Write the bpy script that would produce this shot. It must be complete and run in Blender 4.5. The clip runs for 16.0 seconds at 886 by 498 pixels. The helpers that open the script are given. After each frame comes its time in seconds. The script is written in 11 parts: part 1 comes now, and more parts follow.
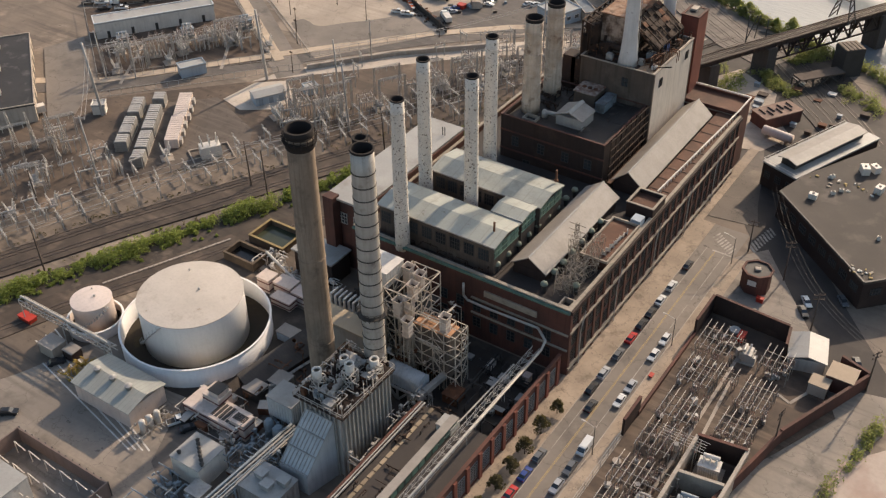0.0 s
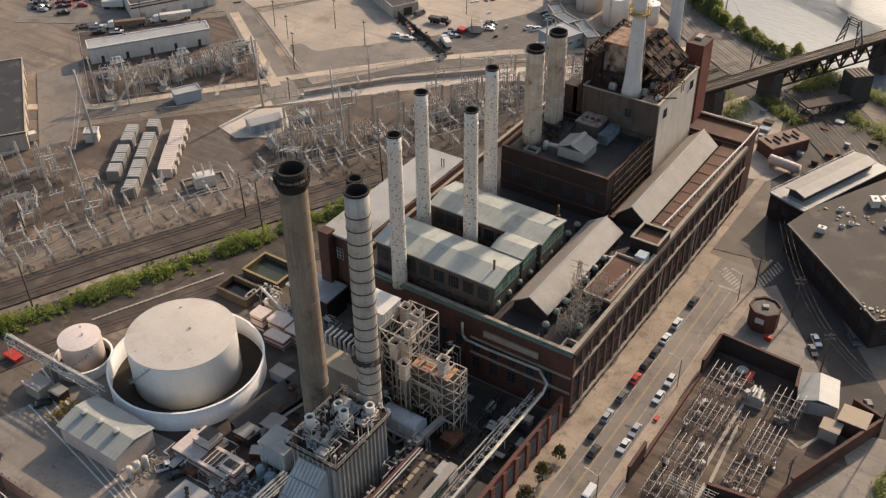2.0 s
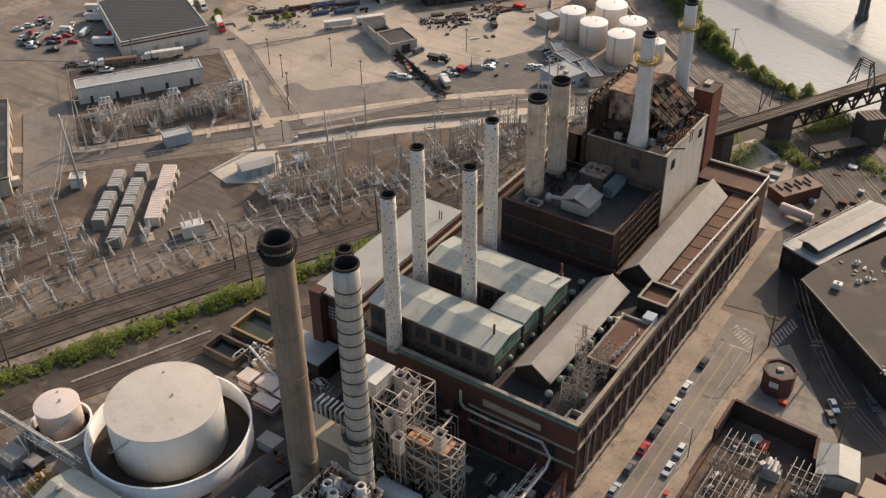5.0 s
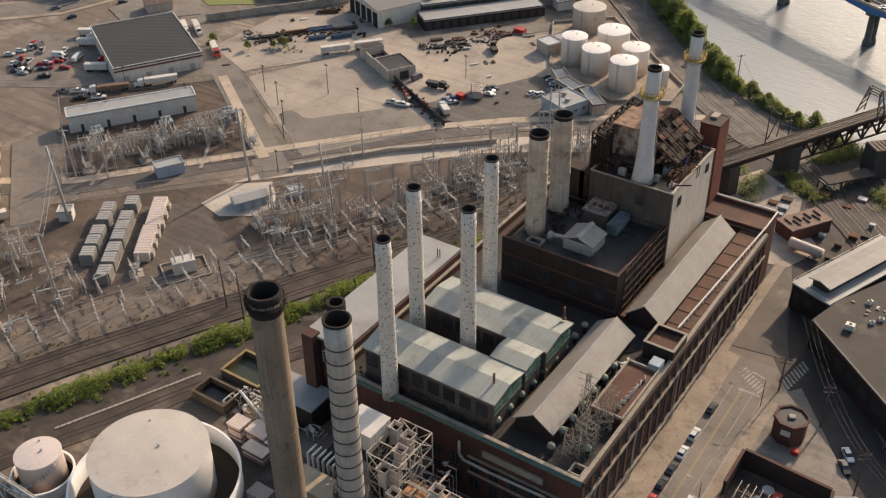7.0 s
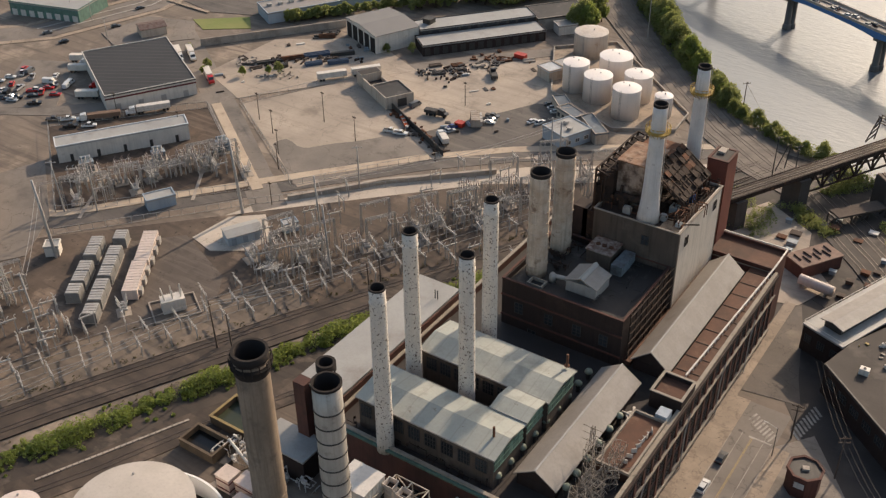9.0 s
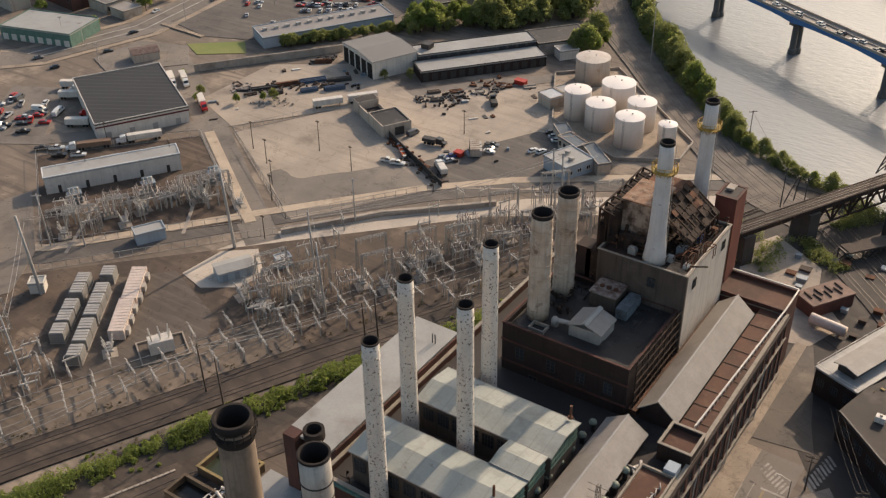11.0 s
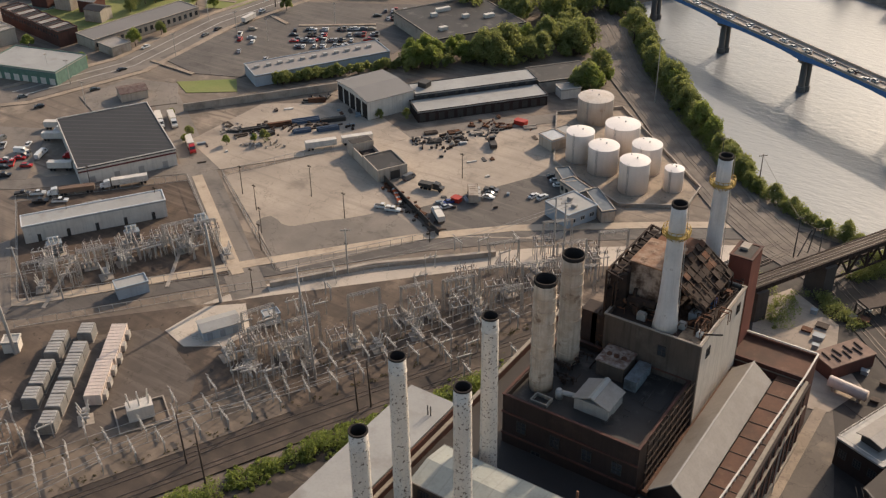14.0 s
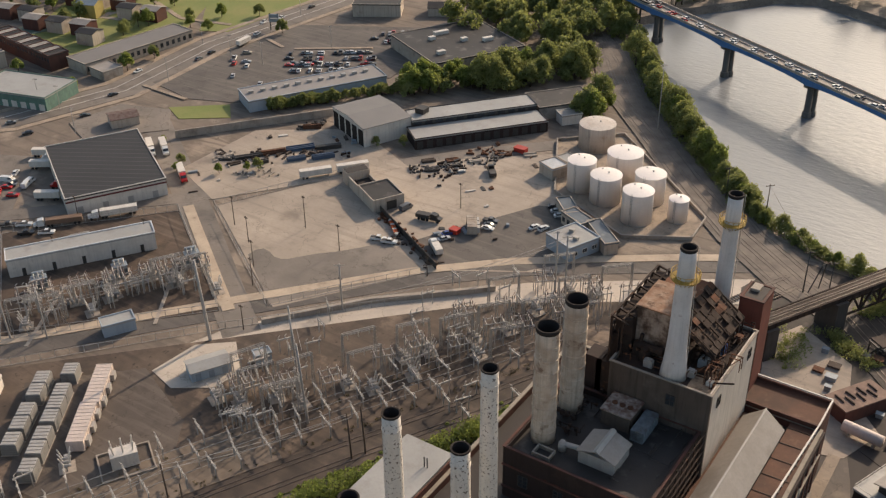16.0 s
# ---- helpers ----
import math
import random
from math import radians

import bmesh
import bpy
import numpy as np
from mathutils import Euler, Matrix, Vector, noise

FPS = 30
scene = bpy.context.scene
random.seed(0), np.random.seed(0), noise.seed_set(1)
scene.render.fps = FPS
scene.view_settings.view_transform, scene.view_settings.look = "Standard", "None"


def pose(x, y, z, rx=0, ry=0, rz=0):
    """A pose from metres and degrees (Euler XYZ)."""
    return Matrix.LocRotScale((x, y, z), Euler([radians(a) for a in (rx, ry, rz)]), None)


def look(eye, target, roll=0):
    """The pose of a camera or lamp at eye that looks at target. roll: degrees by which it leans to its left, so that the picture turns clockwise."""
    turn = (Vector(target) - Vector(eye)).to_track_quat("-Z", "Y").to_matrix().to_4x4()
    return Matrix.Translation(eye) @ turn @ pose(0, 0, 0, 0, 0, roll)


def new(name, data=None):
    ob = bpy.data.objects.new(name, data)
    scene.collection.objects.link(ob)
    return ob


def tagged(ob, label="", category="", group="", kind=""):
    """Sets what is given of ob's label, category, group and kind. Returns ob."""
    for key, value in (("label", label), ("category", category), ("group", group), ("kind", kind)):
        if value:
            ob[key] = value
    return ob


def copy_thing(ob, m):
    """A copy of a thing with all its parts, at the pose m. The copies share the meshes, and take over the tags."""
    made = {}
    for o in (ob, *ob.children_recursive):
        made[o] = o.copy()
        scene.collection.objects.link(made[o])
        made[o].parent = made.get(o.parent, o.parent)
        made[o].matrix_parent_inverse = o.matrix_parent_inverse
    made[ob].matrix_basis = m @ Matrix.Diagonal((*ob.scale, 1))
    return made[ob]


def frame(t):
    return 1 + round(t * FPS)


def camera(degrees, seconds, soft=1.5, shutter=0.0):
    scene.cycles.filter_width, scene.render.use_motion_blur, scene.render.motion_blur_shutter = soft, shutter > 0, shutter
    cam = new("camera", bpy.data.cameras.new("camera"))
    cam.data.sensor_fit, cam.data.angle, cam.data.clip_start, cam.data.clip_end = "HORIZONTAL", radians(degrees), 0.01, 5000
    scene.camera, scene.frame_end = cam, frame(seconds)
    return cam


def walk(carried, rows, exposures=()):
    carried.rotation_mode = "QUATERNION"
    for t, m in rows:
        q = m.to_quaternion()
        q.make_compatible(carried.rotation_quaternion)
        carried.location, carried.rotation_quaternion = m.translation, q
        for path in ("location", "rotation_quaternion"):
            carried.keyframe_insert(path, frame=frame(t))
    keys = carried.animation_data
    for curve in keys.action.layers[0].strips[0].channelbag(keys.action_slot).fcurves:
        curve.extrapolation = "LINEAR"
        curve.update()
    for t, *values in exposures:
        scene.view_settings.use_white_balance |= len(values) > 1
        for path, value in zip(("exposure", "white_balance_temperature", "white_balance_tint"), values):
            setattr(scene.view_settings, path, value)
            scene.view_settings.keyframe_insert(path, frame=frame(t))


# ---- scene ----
# camera: a drone that glides forward at constant height and slowly tilts up
cam = camera(46.0, 16.0, soft=1.3)
TURN = 33.8
TRUE = 1.27  # plan units to metres: a parked saloon car is 4.6 m long
ROWS = [
    (0, 0.0, 0.0, 140.0, 53.066, 0.558, 0.0),
    (2, 0.561, 7.727, 140.265, 53.756, 0.572, 0.085),
    (4, 1.089, 16.135, 140.446, 54.465, 0.586, 0.15),
    (6, 1.584, 25.089, 140.543, 55.192, 0.599, 0.195),
    (8, 2.046, 34.457, 140.556, 55.938, 0.613, 0.219),
    (10, 2.475, 44.106, 140.485, 56.701, 0.627, 0.222),
    (12, 2.871, 53.901, 140.329, 57.483, 0.641, 0.205),
    (14, 3.234, 63.711, 140.09, 58.282, 0.655, 0.168),
    (16, 3.565, 73.401, 139.766, 59.1, 0.668, 0.11),
]
walk(cam, [(t, pose(0, 0, 0, 0, 0, TURN) @ pose(TRUE * x, TRUE * y, TRUE * z, rx, ry, rz)) for t, x, y, z, rx, ry, rz in ROWS],
     exposures=((0, 0.29), (4, 0.22), (8, 0.12), (12, 0.05), (16, 0.02)))

# ---- light: low morning sun ahead and a little to the right, hazy sky ----
SUN_EL, SUN_DIR = 27.0, Vector((0.085, 0.996, 0)).normalized()
world = bpy.data.worlds.new("sky")
scene.world = world
world.use_nodes = True
wn = world.node_tree.nodes
sky = wn.new("ShaderNodeTexSky")
sky.sky_type = "NISHITA"
sky.sun_disc = False
sky.sun_elevation = radians(SUN_EL)
sky.sun_rotation = math.atan2(SUN_DIR.x, SUN_DIR.y)
sky.dust_density = 3.0
sky.air_density = 1.2
world.node_tree.links.new(sky.outputs[0], wn["Background"].inputs[0])
wn["Background"].inputs[1].default_value = 0.15
sun = new("sun", bpy.data.lights.new("sun", "SUN"))
sun.data.energy, sun.data.angle, sun.data.color = 4.3, radians(0.7), (1.0, 0.795, 0.605)
sun.matrix_world = look(SUN_DIR * 400 + Vector((-100, 150, 200)), (-100, 150, 200 - 400 * math.tan(radians(SUN_EL))))


# ---- materials ----
MATS = {}


def mat(name, col, col2=None, rough=0.8, metal=0.0, scale=0.5, fine=6.0, amount=0.6, bump=0.15, stain=None, island=0.0, streak=0.0, stripes=None, spec=0.3, cracks=None, drags=None, specks=None):
    """A procedural surface: two colours mixed by a broad and a fine noise, optional stains, streaks down walls, stripes, cracks, wheel drags, specks and bump, in metres."""
    if name in MATS:
        return MATS[name]
    m = bpy.data.materials.new(name)
    m.use_nodes = True
    nt = m.node_tree
    N, L = nt.nodes, nt.links
    b = N["Principled BSDF"]
    b.inputs["Roughness"].default_value, b.inputs["Metallic"].default_value = rough, metal
    b.inputs["Specular IOR Level"].default_value = spec
    col2 = col2 or tuple(c * 0.72 for c in col)
    where = N.new("ShaderNodeNewGeometry")
    geo = N.new("ShaderNodeVectorMath")
    geo.operation = "SCALE"
    geo.inputs["Scale"].default_value = 1 / TRUE
    L.new(where.outputs["Position"], geo.inputs[0])

    def noise_at(sc, detail=6, stretch=None):
        n = N.new("ShaderNodeTexNoise")
        n.inputs["Scale"].default_value, n.inputs["Detail"].default_value = sc, detail
        n.inputs["Roughness"].default_value = 0.62
        if stretch:
            mp = N.new("ShaderNodeMapping")
            mp.inputs["Scale"].default_value = stretch
            L.new(geo.outputs[0], mp.inputs[0])
            L.new(mp.outputs[0], n.inputs["Vector"])
        else:
            L.new(geo.outputs[0], n.inputs["Vector"])
        return n.outputs[0]

    def ramp(src, lo, hi):
        r = N.new("ShaderNodeMapRange")
        r.inputs[1].default_value, r.inputs[2].default_value = lo, hi
        L.new(src, r.inputs[0])
        return r.outputs[0]

    def mix(fac, a, c):
        x = N.new("ShaderNodeMix")
        x.data_type = "RGBA"
        for sock, v in ((x.inputs[0], fac), (x.inputs[6], a), (x.inputs[7], c)):
            if isinstance(v, (tuple, list)):
                sock.default_value = (*v[:3], 1)
            elif isinstance(v, (int, float)):
                sock.default_value = v
            else:
                L.new(v, sock)
        return x.outputs[2]

    def times(a, k):
        x = N.new("ShaderNodeMath")
        x.operation = "MULTIPLY"
        L.new(a, x.inputs[0])
        x.inputs[1].default_value = k
        return x.outputs[0]

    broad = ramp(noise_at(scale, 8), 0.35, 0.65)
    out = mix(times(broad, amount), col, col2)
    fn = noise_at(fine, 4)
    out = mix(times(ramp(fn, 0.45, 0.75), 0.35 * amount), out, tuple(c * 0.6 for c in col))
    if stripes:
        (dx, dy, dz), width, c3, k = stripes
        dot = N.new("ShaderNodeVectorMath")
        dot.operation = "DOT_PRODUCT"
        L.new(geo.outputs[0], dot.inputs[0])
        dot.inputs[1].default_value = (dx / width, dy / width, dz / width)
        fr = N.new("ShaderNodeMath")
        fr.operation = "FRACT"
        L.new(dot.outputs["Value"], fr.inputs[0])
        out = mix(times(ramp(fr.outputs[0], 0.86, 0.94), k), out, c3)
    if streak:
        st = ramp(noise_at(1.0, 5, (1.6, 1.6, 0.09)), 0.48, 0.72)
        out = mix(times(st, streak), out, tuple(c * 0.42 for c in col))
    if stain:
        c4, sc4, lo, hi, k4 = stain
        out = mix(times(ramp(noise_at(sc4, 9), lo, hi), k4), out, c4)
    if drags:
        deg, c6, k6 = drags
        mp = N.new("ShaderNodeMapping")
        mp.inputs["Rotation"].default_value = (0, 0, radians(-deg))
        mp.inputs["Scale"].default_value = (0.035, 0.55, 1)
        L.new(geo.outputs[0], mp.inputs[0])
        dn = N.new("ShaderNodeTexNoise")
        dn.inputs["Scale"].default_value, dn.inputs["Detail"].default_value, dn.inputs["Distortion"].default_value = 1.0, 7, 0.6
        L.new(mp.outputs[0], dn.inputs["Vector"])
        out = mix(times(ramp(dn.outputs[0], 0.5, 0.68), k6), out, c6)
    if specks:
        sc7, lo7, c7, k7 = specks
        out = mix(times(ramp(noise_at(sc7, 5), lo7, lo7 + 0.05), k7), out, c7)
    if cracks:
        sc5, w5, c5, k5 = cracks
        wob = N.new("ShaderNodeTexNoise")
        wob.inputs["Scale"].default_value, wob.inputs["Detail"].default_value = sc5 * 3, 4
        L.new(geo.outputs[0], wob.inputs["Vector"])
        sh = N.new("ShaderNodeVectorMath")
        sh.operation = "MULTIPLY_ADD"
        L.new(wob.outputs["Color"], sh.inputs[0])
        sh.inputs[1].default_value = (0.9 / sc5, 0.9 / sc5, 0)
        L.new(geo.outputs[0], sh.inputs[2])
        vo = N.new("ShaderNodeTexVoronoi")
        vo.feature, vo.voronoi_dimensions = "DISTANCE_TO_EDGE", "2D"
        vo.inputs["Scale"].default_value = sc5
        L.new(sh.outputs[0], vo.inputs["Vector"])
        inv = N.new("ShaderNodeMapRange")
        inv.inputs[1].default_value, inv.inputs[2].default_value = 0.0, w5 * sc5
        inv.inputs[3].default_value, inv.inputs[4].default_value = 1.0, 0.0
        L.new(vo.outputs["Distance"], inv.inputs[0])
        out = mix(times(inv.outputs[0], k5), out, c5)
    if island:
        oi = N.new("ShaderNodeObjectInfo")
        hs = N.new("ShaderNodeHueSaturation")
        L.new(out, hs.inputs["Color"])
        L.new(ramp(oi.outputs["Random"], 0, 1), hs.inputs["Value"])
        v = N.new("ShaderNodeMath")
        v.operation = "MULTIPLY_ADD"
        L.new(oi.outputs["Random"], v.inputs[0])
        v.inputs[1].default_value, v.inputs[2].default_value = 2 * island, 1 - island
        L.new(v.outputs[0], hs.inputs["Value"])
        out = hs.outputs[0]
    L.new(out, b.inputs["Base Color"])
    if bump:
        bp = N.new("ShaderNodeBump")
        bp.inputs["Strength"].default_value, bp.inputs["Distance"].default_value = bump, 0.05
        L.new(fn, bp.inputs["Height"])
        L.new(bp.outputs[0], b.inputs["Normal"])
    MATS[name] = m
    return m


BRICK = mat("brick", (0.125, 0.050, 0.036), (0.072, 0.036, 0.029), scale=0.18, fine=4, streak=0.5, stain=((0.042, 0.029, 0.025), 0.12, 0.45, 0.7, 0.7))
BRICK_RED = mat("brick_red", (0.20, 0.065, 0.045), (0.13, 0.05, 0.038), scale=0.3, fine=4, streak=0.35)
BRICK_DARK = mat("brick_dark", (0.042, 0.026, 0.021), (0.026, 0.018, 0.016), scale=0.2, fine=4, streak=0.5, stain=((0.075, 0.049, 0.038), 0.25, 0.57, 0.72, 0.5))
STONE = mat("stone_coping", (0.34, 0.29, 0.23), (0.22, 0.19, 0.15), scale=0.8, stain=((0.09, 0.075, 0.06), 0.6, 0.55, 0.75, 0.7))
CONCRETE = mat("concrete", (0.40, 0.345, 0.285), (0.27, 0.23, 0.19), scale=0.15, fine=3, streak=0.3, stain=((0.11, 0.092, 0.075), 0.25, 0.52, 0.72, 0.6))
STUCCO_SUNLIT = mat("sunlit_side_render", (0.62, 0.555, 0.475), (0.50, 0.44, 0.37), scale=0.2, streak=0.4, stain=((0.26, 0.19, 0.14), 0.2, 0.58, 0.74, 0.5))
STUCCO = mat("painted_render", (0.47, 0.40, 0.325), (0.36, 0.30, 0.24), scale=0.2, streak=0.5, stain=((0.16, 0.105, 0.072), 0.2, 0.55, 0.72, 0.6))
ASPHALT = mat("asphalt", (0.135, 0.116, 0.100), (0.088, 0.077, 0.068), scale=0.07, fine=2.5, amount=0.8, stain=((0.055, 0.049, 0.044), 0.25, 0.55, 0.72, 0.6), cracks=(0.11, 0.16, (0.05, 0.044, 0.04), 0.6), drags=(58, (0.19, 0.165, 0.14), 0.5))
ASPHALT_OLD = mat("asphalt_old", (0.245, 0.208, 0.172), (0.155, 0.133, 0.112), scale=0.05, fine=1.5, amount=0.95, stain=((0.09, 0.078, 0.067), 0.12, 0.54, 0.7, 0.6), cracks=(0.085, 0.2, (0.085, 0.073, 0.062), 0.65), specks=(0.35, 0.66, (0.075, 0.065, 0.056), 0.8))
PAVING = mat("paving", (0.385, 0.302, 0.222), (0.245, 0.194, 0.145), scale=0.12, fine=2, amount=0.95, stain=((0.125, 0.096, 0.072), 0.25, 0.54, 0.7, 0.7), specks=(0.9, 0.64, (0.10, 0.078, 0.058), 0.75), cracks=(0.3, 0.12, (0.12, 0.095, 0.072), 0.5))
CORNER = mat("corner_asphalt", (0.155, 0.128, 0.105), (0.095, 0.08, 0.068), scale=0.09, fine=2, amount=0.95, stain=((0.27, 0.215, 0.165), 0.08, 0.58, 0.7, 0.65), cracks=(0.14, 0.15, (0.05, 0.043, 0.037), 0.6), specks=(0.5, 0.66, (0.045, 0.039, 0.034), 0.7))
FOOTWAY = mat("sandy_footway", (0.50, 0.40, 0.295), (0.36, 0.285, 0.21), scale=0.15, fine=2, amount=0.9, stain=((0.2, 0.155, 0.115), 0.3, 0.57, 0.72, 0.6), specks=(0.9, 0.66, (0.14, 0.11, 0.08), 0.7))
CONC_PALE = mat("pale_concrete", (0.56, 0.475, 0.385), (0.43, 0.365, 0.295), scale=0.06, fine=1.4, amount=0.9, stain=((0.25, 0.21, 0.17), 0.12, 0.58, 0.72, 0.6), cracks=(0.12, 0.14, (0.22, 0.185, 0.15), 0.6), specks=(0.4, 0.67, (0.17, 0.14, 0.11), 0.7))
SAND = mat("bare_lot", (0.43, 0.354, 0.276), (0.30, 0.247, 0.195), scale=0.045, fine=1.2, amount=1.0, stain=((0.165, 0.137, 0.11), 0.09, 0.56, 0.69, 0.6), cracks=(0.065, 0.22, (0.18, 0.148, 0.118), 0.6), drags=(20, (0.23, 0.19, 0.152), 0.5), specks=(0.3, 0.67, (0.13, 0.108, 0.085), 0.8))
VERGE = mat("verge_gravel", (0.245, 0.19, 0.141), (0.135, 0.106, 0.08), scale=0.09, fine=1.6, amount=1.0, stain=((0.075, 0.059, 0.046), 0.12, 0.54, 0.67, 0.7), drags=(62, (0.095, 0.075, 0.058), 0.6), specks=(0.5, 0.64, (0.045, 0.037, 0.03), 0.7))
GRAVEL = mat("gravel", (0.142, 0.103, 0.074), (0.060, 0.045, 0.035), scale=0.09, fine=1.6, amount=1.0, stain=((0.27, 0.198, 0.143), 0.06, 0.55, 0.63, 0.7), drags=(62, (0.055, 0.042, 0.033), 0.75), specks=(0.5, 0.62, (0.028, 0.023, 0.019), 0.75))
SUB_EARTH = mat("substation_earth", (0.118, 0.082, 0.058), (0.058, 0.042, 0.032), scale=0.14, fine=2.0, amount=1.0, stain=((0.030, 0.023, 0.019), 0.16, 0.54, 0.66, 0.8), drags=(92, (0.20, 0.148, 0.106), 0.5), specks=(0.7, 0.64, (0.025, 0.02, 0.017), 0.7))
YARD_BROWN = mat("brown_asphalt", (0.128, 0.102, 0.082), (0.078, 0.063, 0.052), scale=0.07, fine=2.5, amount=0.9, stain=((0.048, 0.039, 0.033), 0.16, 0.54, 0.68, 0.65), cracks=(0.11, 0.16, (0.045, 0.037, 0.031), 0.6), drags=(58, (0.20, 0.16, 0.126), 0.45), specks=(0.5, 0.66, (0.035, 0.029, 0.025), 0.7))
CINDER_TAN = mat("siding_verge", (0.165, 0.128, 0.097), (0.085, 0.067, 0.053), scale=0.06, fine=1.2, amount=1.0, stain=((0.29, 0.227, 0.17), 0.06, 0.55, 0.65, 0.7), drags=(62, (0.05, 0.04, 0.033), 0.7), specks=(0.45, 0.64, (0.04, 0.033, 0.027), 0.7))
DIRT = mat("ground_dirt", (0.235, 0.184, 0.140), (0.12, 0.096, 0.076), scale=0.05, fine=1.0, amount=1.0, stain=((0.36, 0.284, 0.212), 0.05, 0.53, 0.63, 0.75), drags=(60, (0.085, 0.068, 0.054), 0.6), specks=(0.4, 0.65, (0.06, 0.052, 0.042), 0.7))
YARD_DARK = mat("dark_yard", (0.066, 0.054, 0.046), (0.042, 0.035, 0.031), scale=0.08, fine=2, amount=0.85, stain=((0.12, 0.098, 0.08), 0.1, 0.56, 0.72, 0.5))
COURT = mat("shaded_court_ground", (0.062, 0.051, 0.042), (0.037, 0.031, 0.027), scale=0.1, fine=2, amount=0.9, stain=((0.135, 0.108, 0.083), 0.12, 0.56, 0.72, 0.6))
GRASS = mat("grass", (0.17, 0.20, 0.055), (0.25, 0.23, 0.08), scale=0.06, fine=1.5, amount=0.8)
ROOF_WHITE = mat("roof_white", (0.365, 0.352, 0.325), (0.29, 0.28, 0.258), rough=0.5, scale=0.12, fine=2, amount=0.8, stain=((0.20, 0.17, 0.14), 0.2, 0.54, 0.72, 0.55))
ROOF_GREY = mat("roof_grey", (0.315, 0.283, 0.248), (0.25, 0.223, 0.195), rough=0.6, scale=0.25, fine=2, amount=0.8, stain=((0.18, 0.155, 0.13), 0.15, 0.55, 0.70, 0.55))
ROOF_SLATE = mat("roof_slate", (0.12, 0.145, 0.165), (0.08, 0.095, 0.11), rough=0.5, scale=0.3, amount=0.9, stain=((0.24, 0.24, 0.23), 0.4, 0.6, 0.72, 0.6))
ROOF_BROWN = mat("roof_brown", (0.125, 0.056, 0.033), (0.066, 0.035, 0.023), scale=0.2, fine=2.5, amount=0.95, stain=((0.20, 0.12, 0.077), 0.35, 0.57, 0.72, 0.6))
ROOF_DARK = mat("roof_dark", (0.052, 0.043, 0.038), (0.033, 0.028, 0.026), rough=0.75, scale=0.12, fine=2, stain=((0.11, 0.088, 0.07), 0.15, 0.57, 0.75, 0.65))
ROOF_TAR = mat("roof_tar", (0.046, 0.040, 0.036), (0.027, 0.024, 0.022), rough=0.6, scale=0.14, fine=2, amount=0.9, stain=((0.135, 0.12, 0.105), 0.2, 0.57, 0.7, 0.75))
STEEL_WHITE = mat("steel_painted_pale", (0.66, 0.61, 0.54), (0.50, 0.455, 0.40), rough=0.5, scale=0.4, fine=3, streak=0.3, stain=((0.22, 0.14, 0.085), 0.6, 0.62, 0.78, 0.6))
YARD_STEEL = mat("yard_steel_pale", (0.50, 0.465, 0.415), (0.36, 0.33, 0.295), rough=0.5, scale=0.4, fine=3, streak=0.3, stain=((0.17, 0.12, 0.085), 0.6, 0.58, 0.75, 0.6))
STEEL_GREY = mat("steel_galvanised", (0.42, 0.395, 0.36), (0.30, 0.28, 0.255), rough=0.5, metal=0.15, scale=0.5, fine=4, streak=0.3)
STEEL_DARK = mat("steel_dark", (0.058, 0.052, 0.047), (0.038, 0.034, 0.031), rough=0.55, scale=0.5, fine=4)
STUCCO_BROWN = mat("stained_shaded_render", (0.112, 0.087, 0.069), (0.066, 0.052, 0.042), scale=0.2, streak=0.75, stain=((0.19, 0.16, 0.13), 0.13, 0.56, 0.7, 0.55))
STEEL_BLUE = mat("steel_blue_grey", (0.27, 0.31, 0.335), (0.19, 0.215, 0.235), rough=0.5, scale=0.5, streak=0.35, stain=((0.14, 0.09, 0.06), 0.7, 0.6, 0.75, 0.5))
RUST = mat("rusted_steel", (0.17, 0.072, 0.036), (0.06, 0.031, 0.020), rough=0.9, scale=0.35, fine=4, amount=1.0, streak=0.5, stain=((0.34, 0.225, 0.15), 0.4, 0.6, 0.72, 0.6))
RUST_DARK = mat("dark_rusted_steel", (0.055, 0.034, 0.024), (0.026, 0.019, 0.016), rough=0.9, scale=0.4, fine=4, amount=1.0, streak=0.4, stain=((0.15, 0.075, 0.04), 0.5, 0.6, 0.72, 0.7))
TANK_WHITE = mat("tank_white", (0.80, 0.785, 0.76), (0.72, 0.70, 0.67), rough=0.5, scale=0.12, fine=2, amount=0.5, streak=0.12, stain=((0.52, 0.43, 0.33), 0.2, 0.6, 0.78, 0.35))
TANK_CREAM = mat("tank_cream_white", (0.82, 0.75, 0.69), (0.73, 0.66, 0.60), rough=0.5, scale=0.15, fine=2, amount=0.5, streak=0.12, stain=((0.5, 0.39, 0.30), 0.2, 0.6, 0.78, 0.35))
TANK_PINK = mat("tank_cream_pink", (0.66, 0.56, 0.50), (0.57, 0.47, 0.41), rough=0.5, scale=0.2, fine=2, amount=0.6, streak=0.2, stain=((0.36, 0.24, 0.17), 0.3, 0.6, 0.76, 0.5))
TANK_ROOF = mat("tank_roof_dusty", (0.535, 0.475, 0.41), (0.44, 0.388, 0.33), rough=0.7, scale=0.15, fine=2, amount=0.75, stain=((0.33, 0.275, 0.22), 0.25, 0.57, 0.73, 0.55), specks=(0.5, 0.69, (0.2, 0.15, 0.1), 0.6))
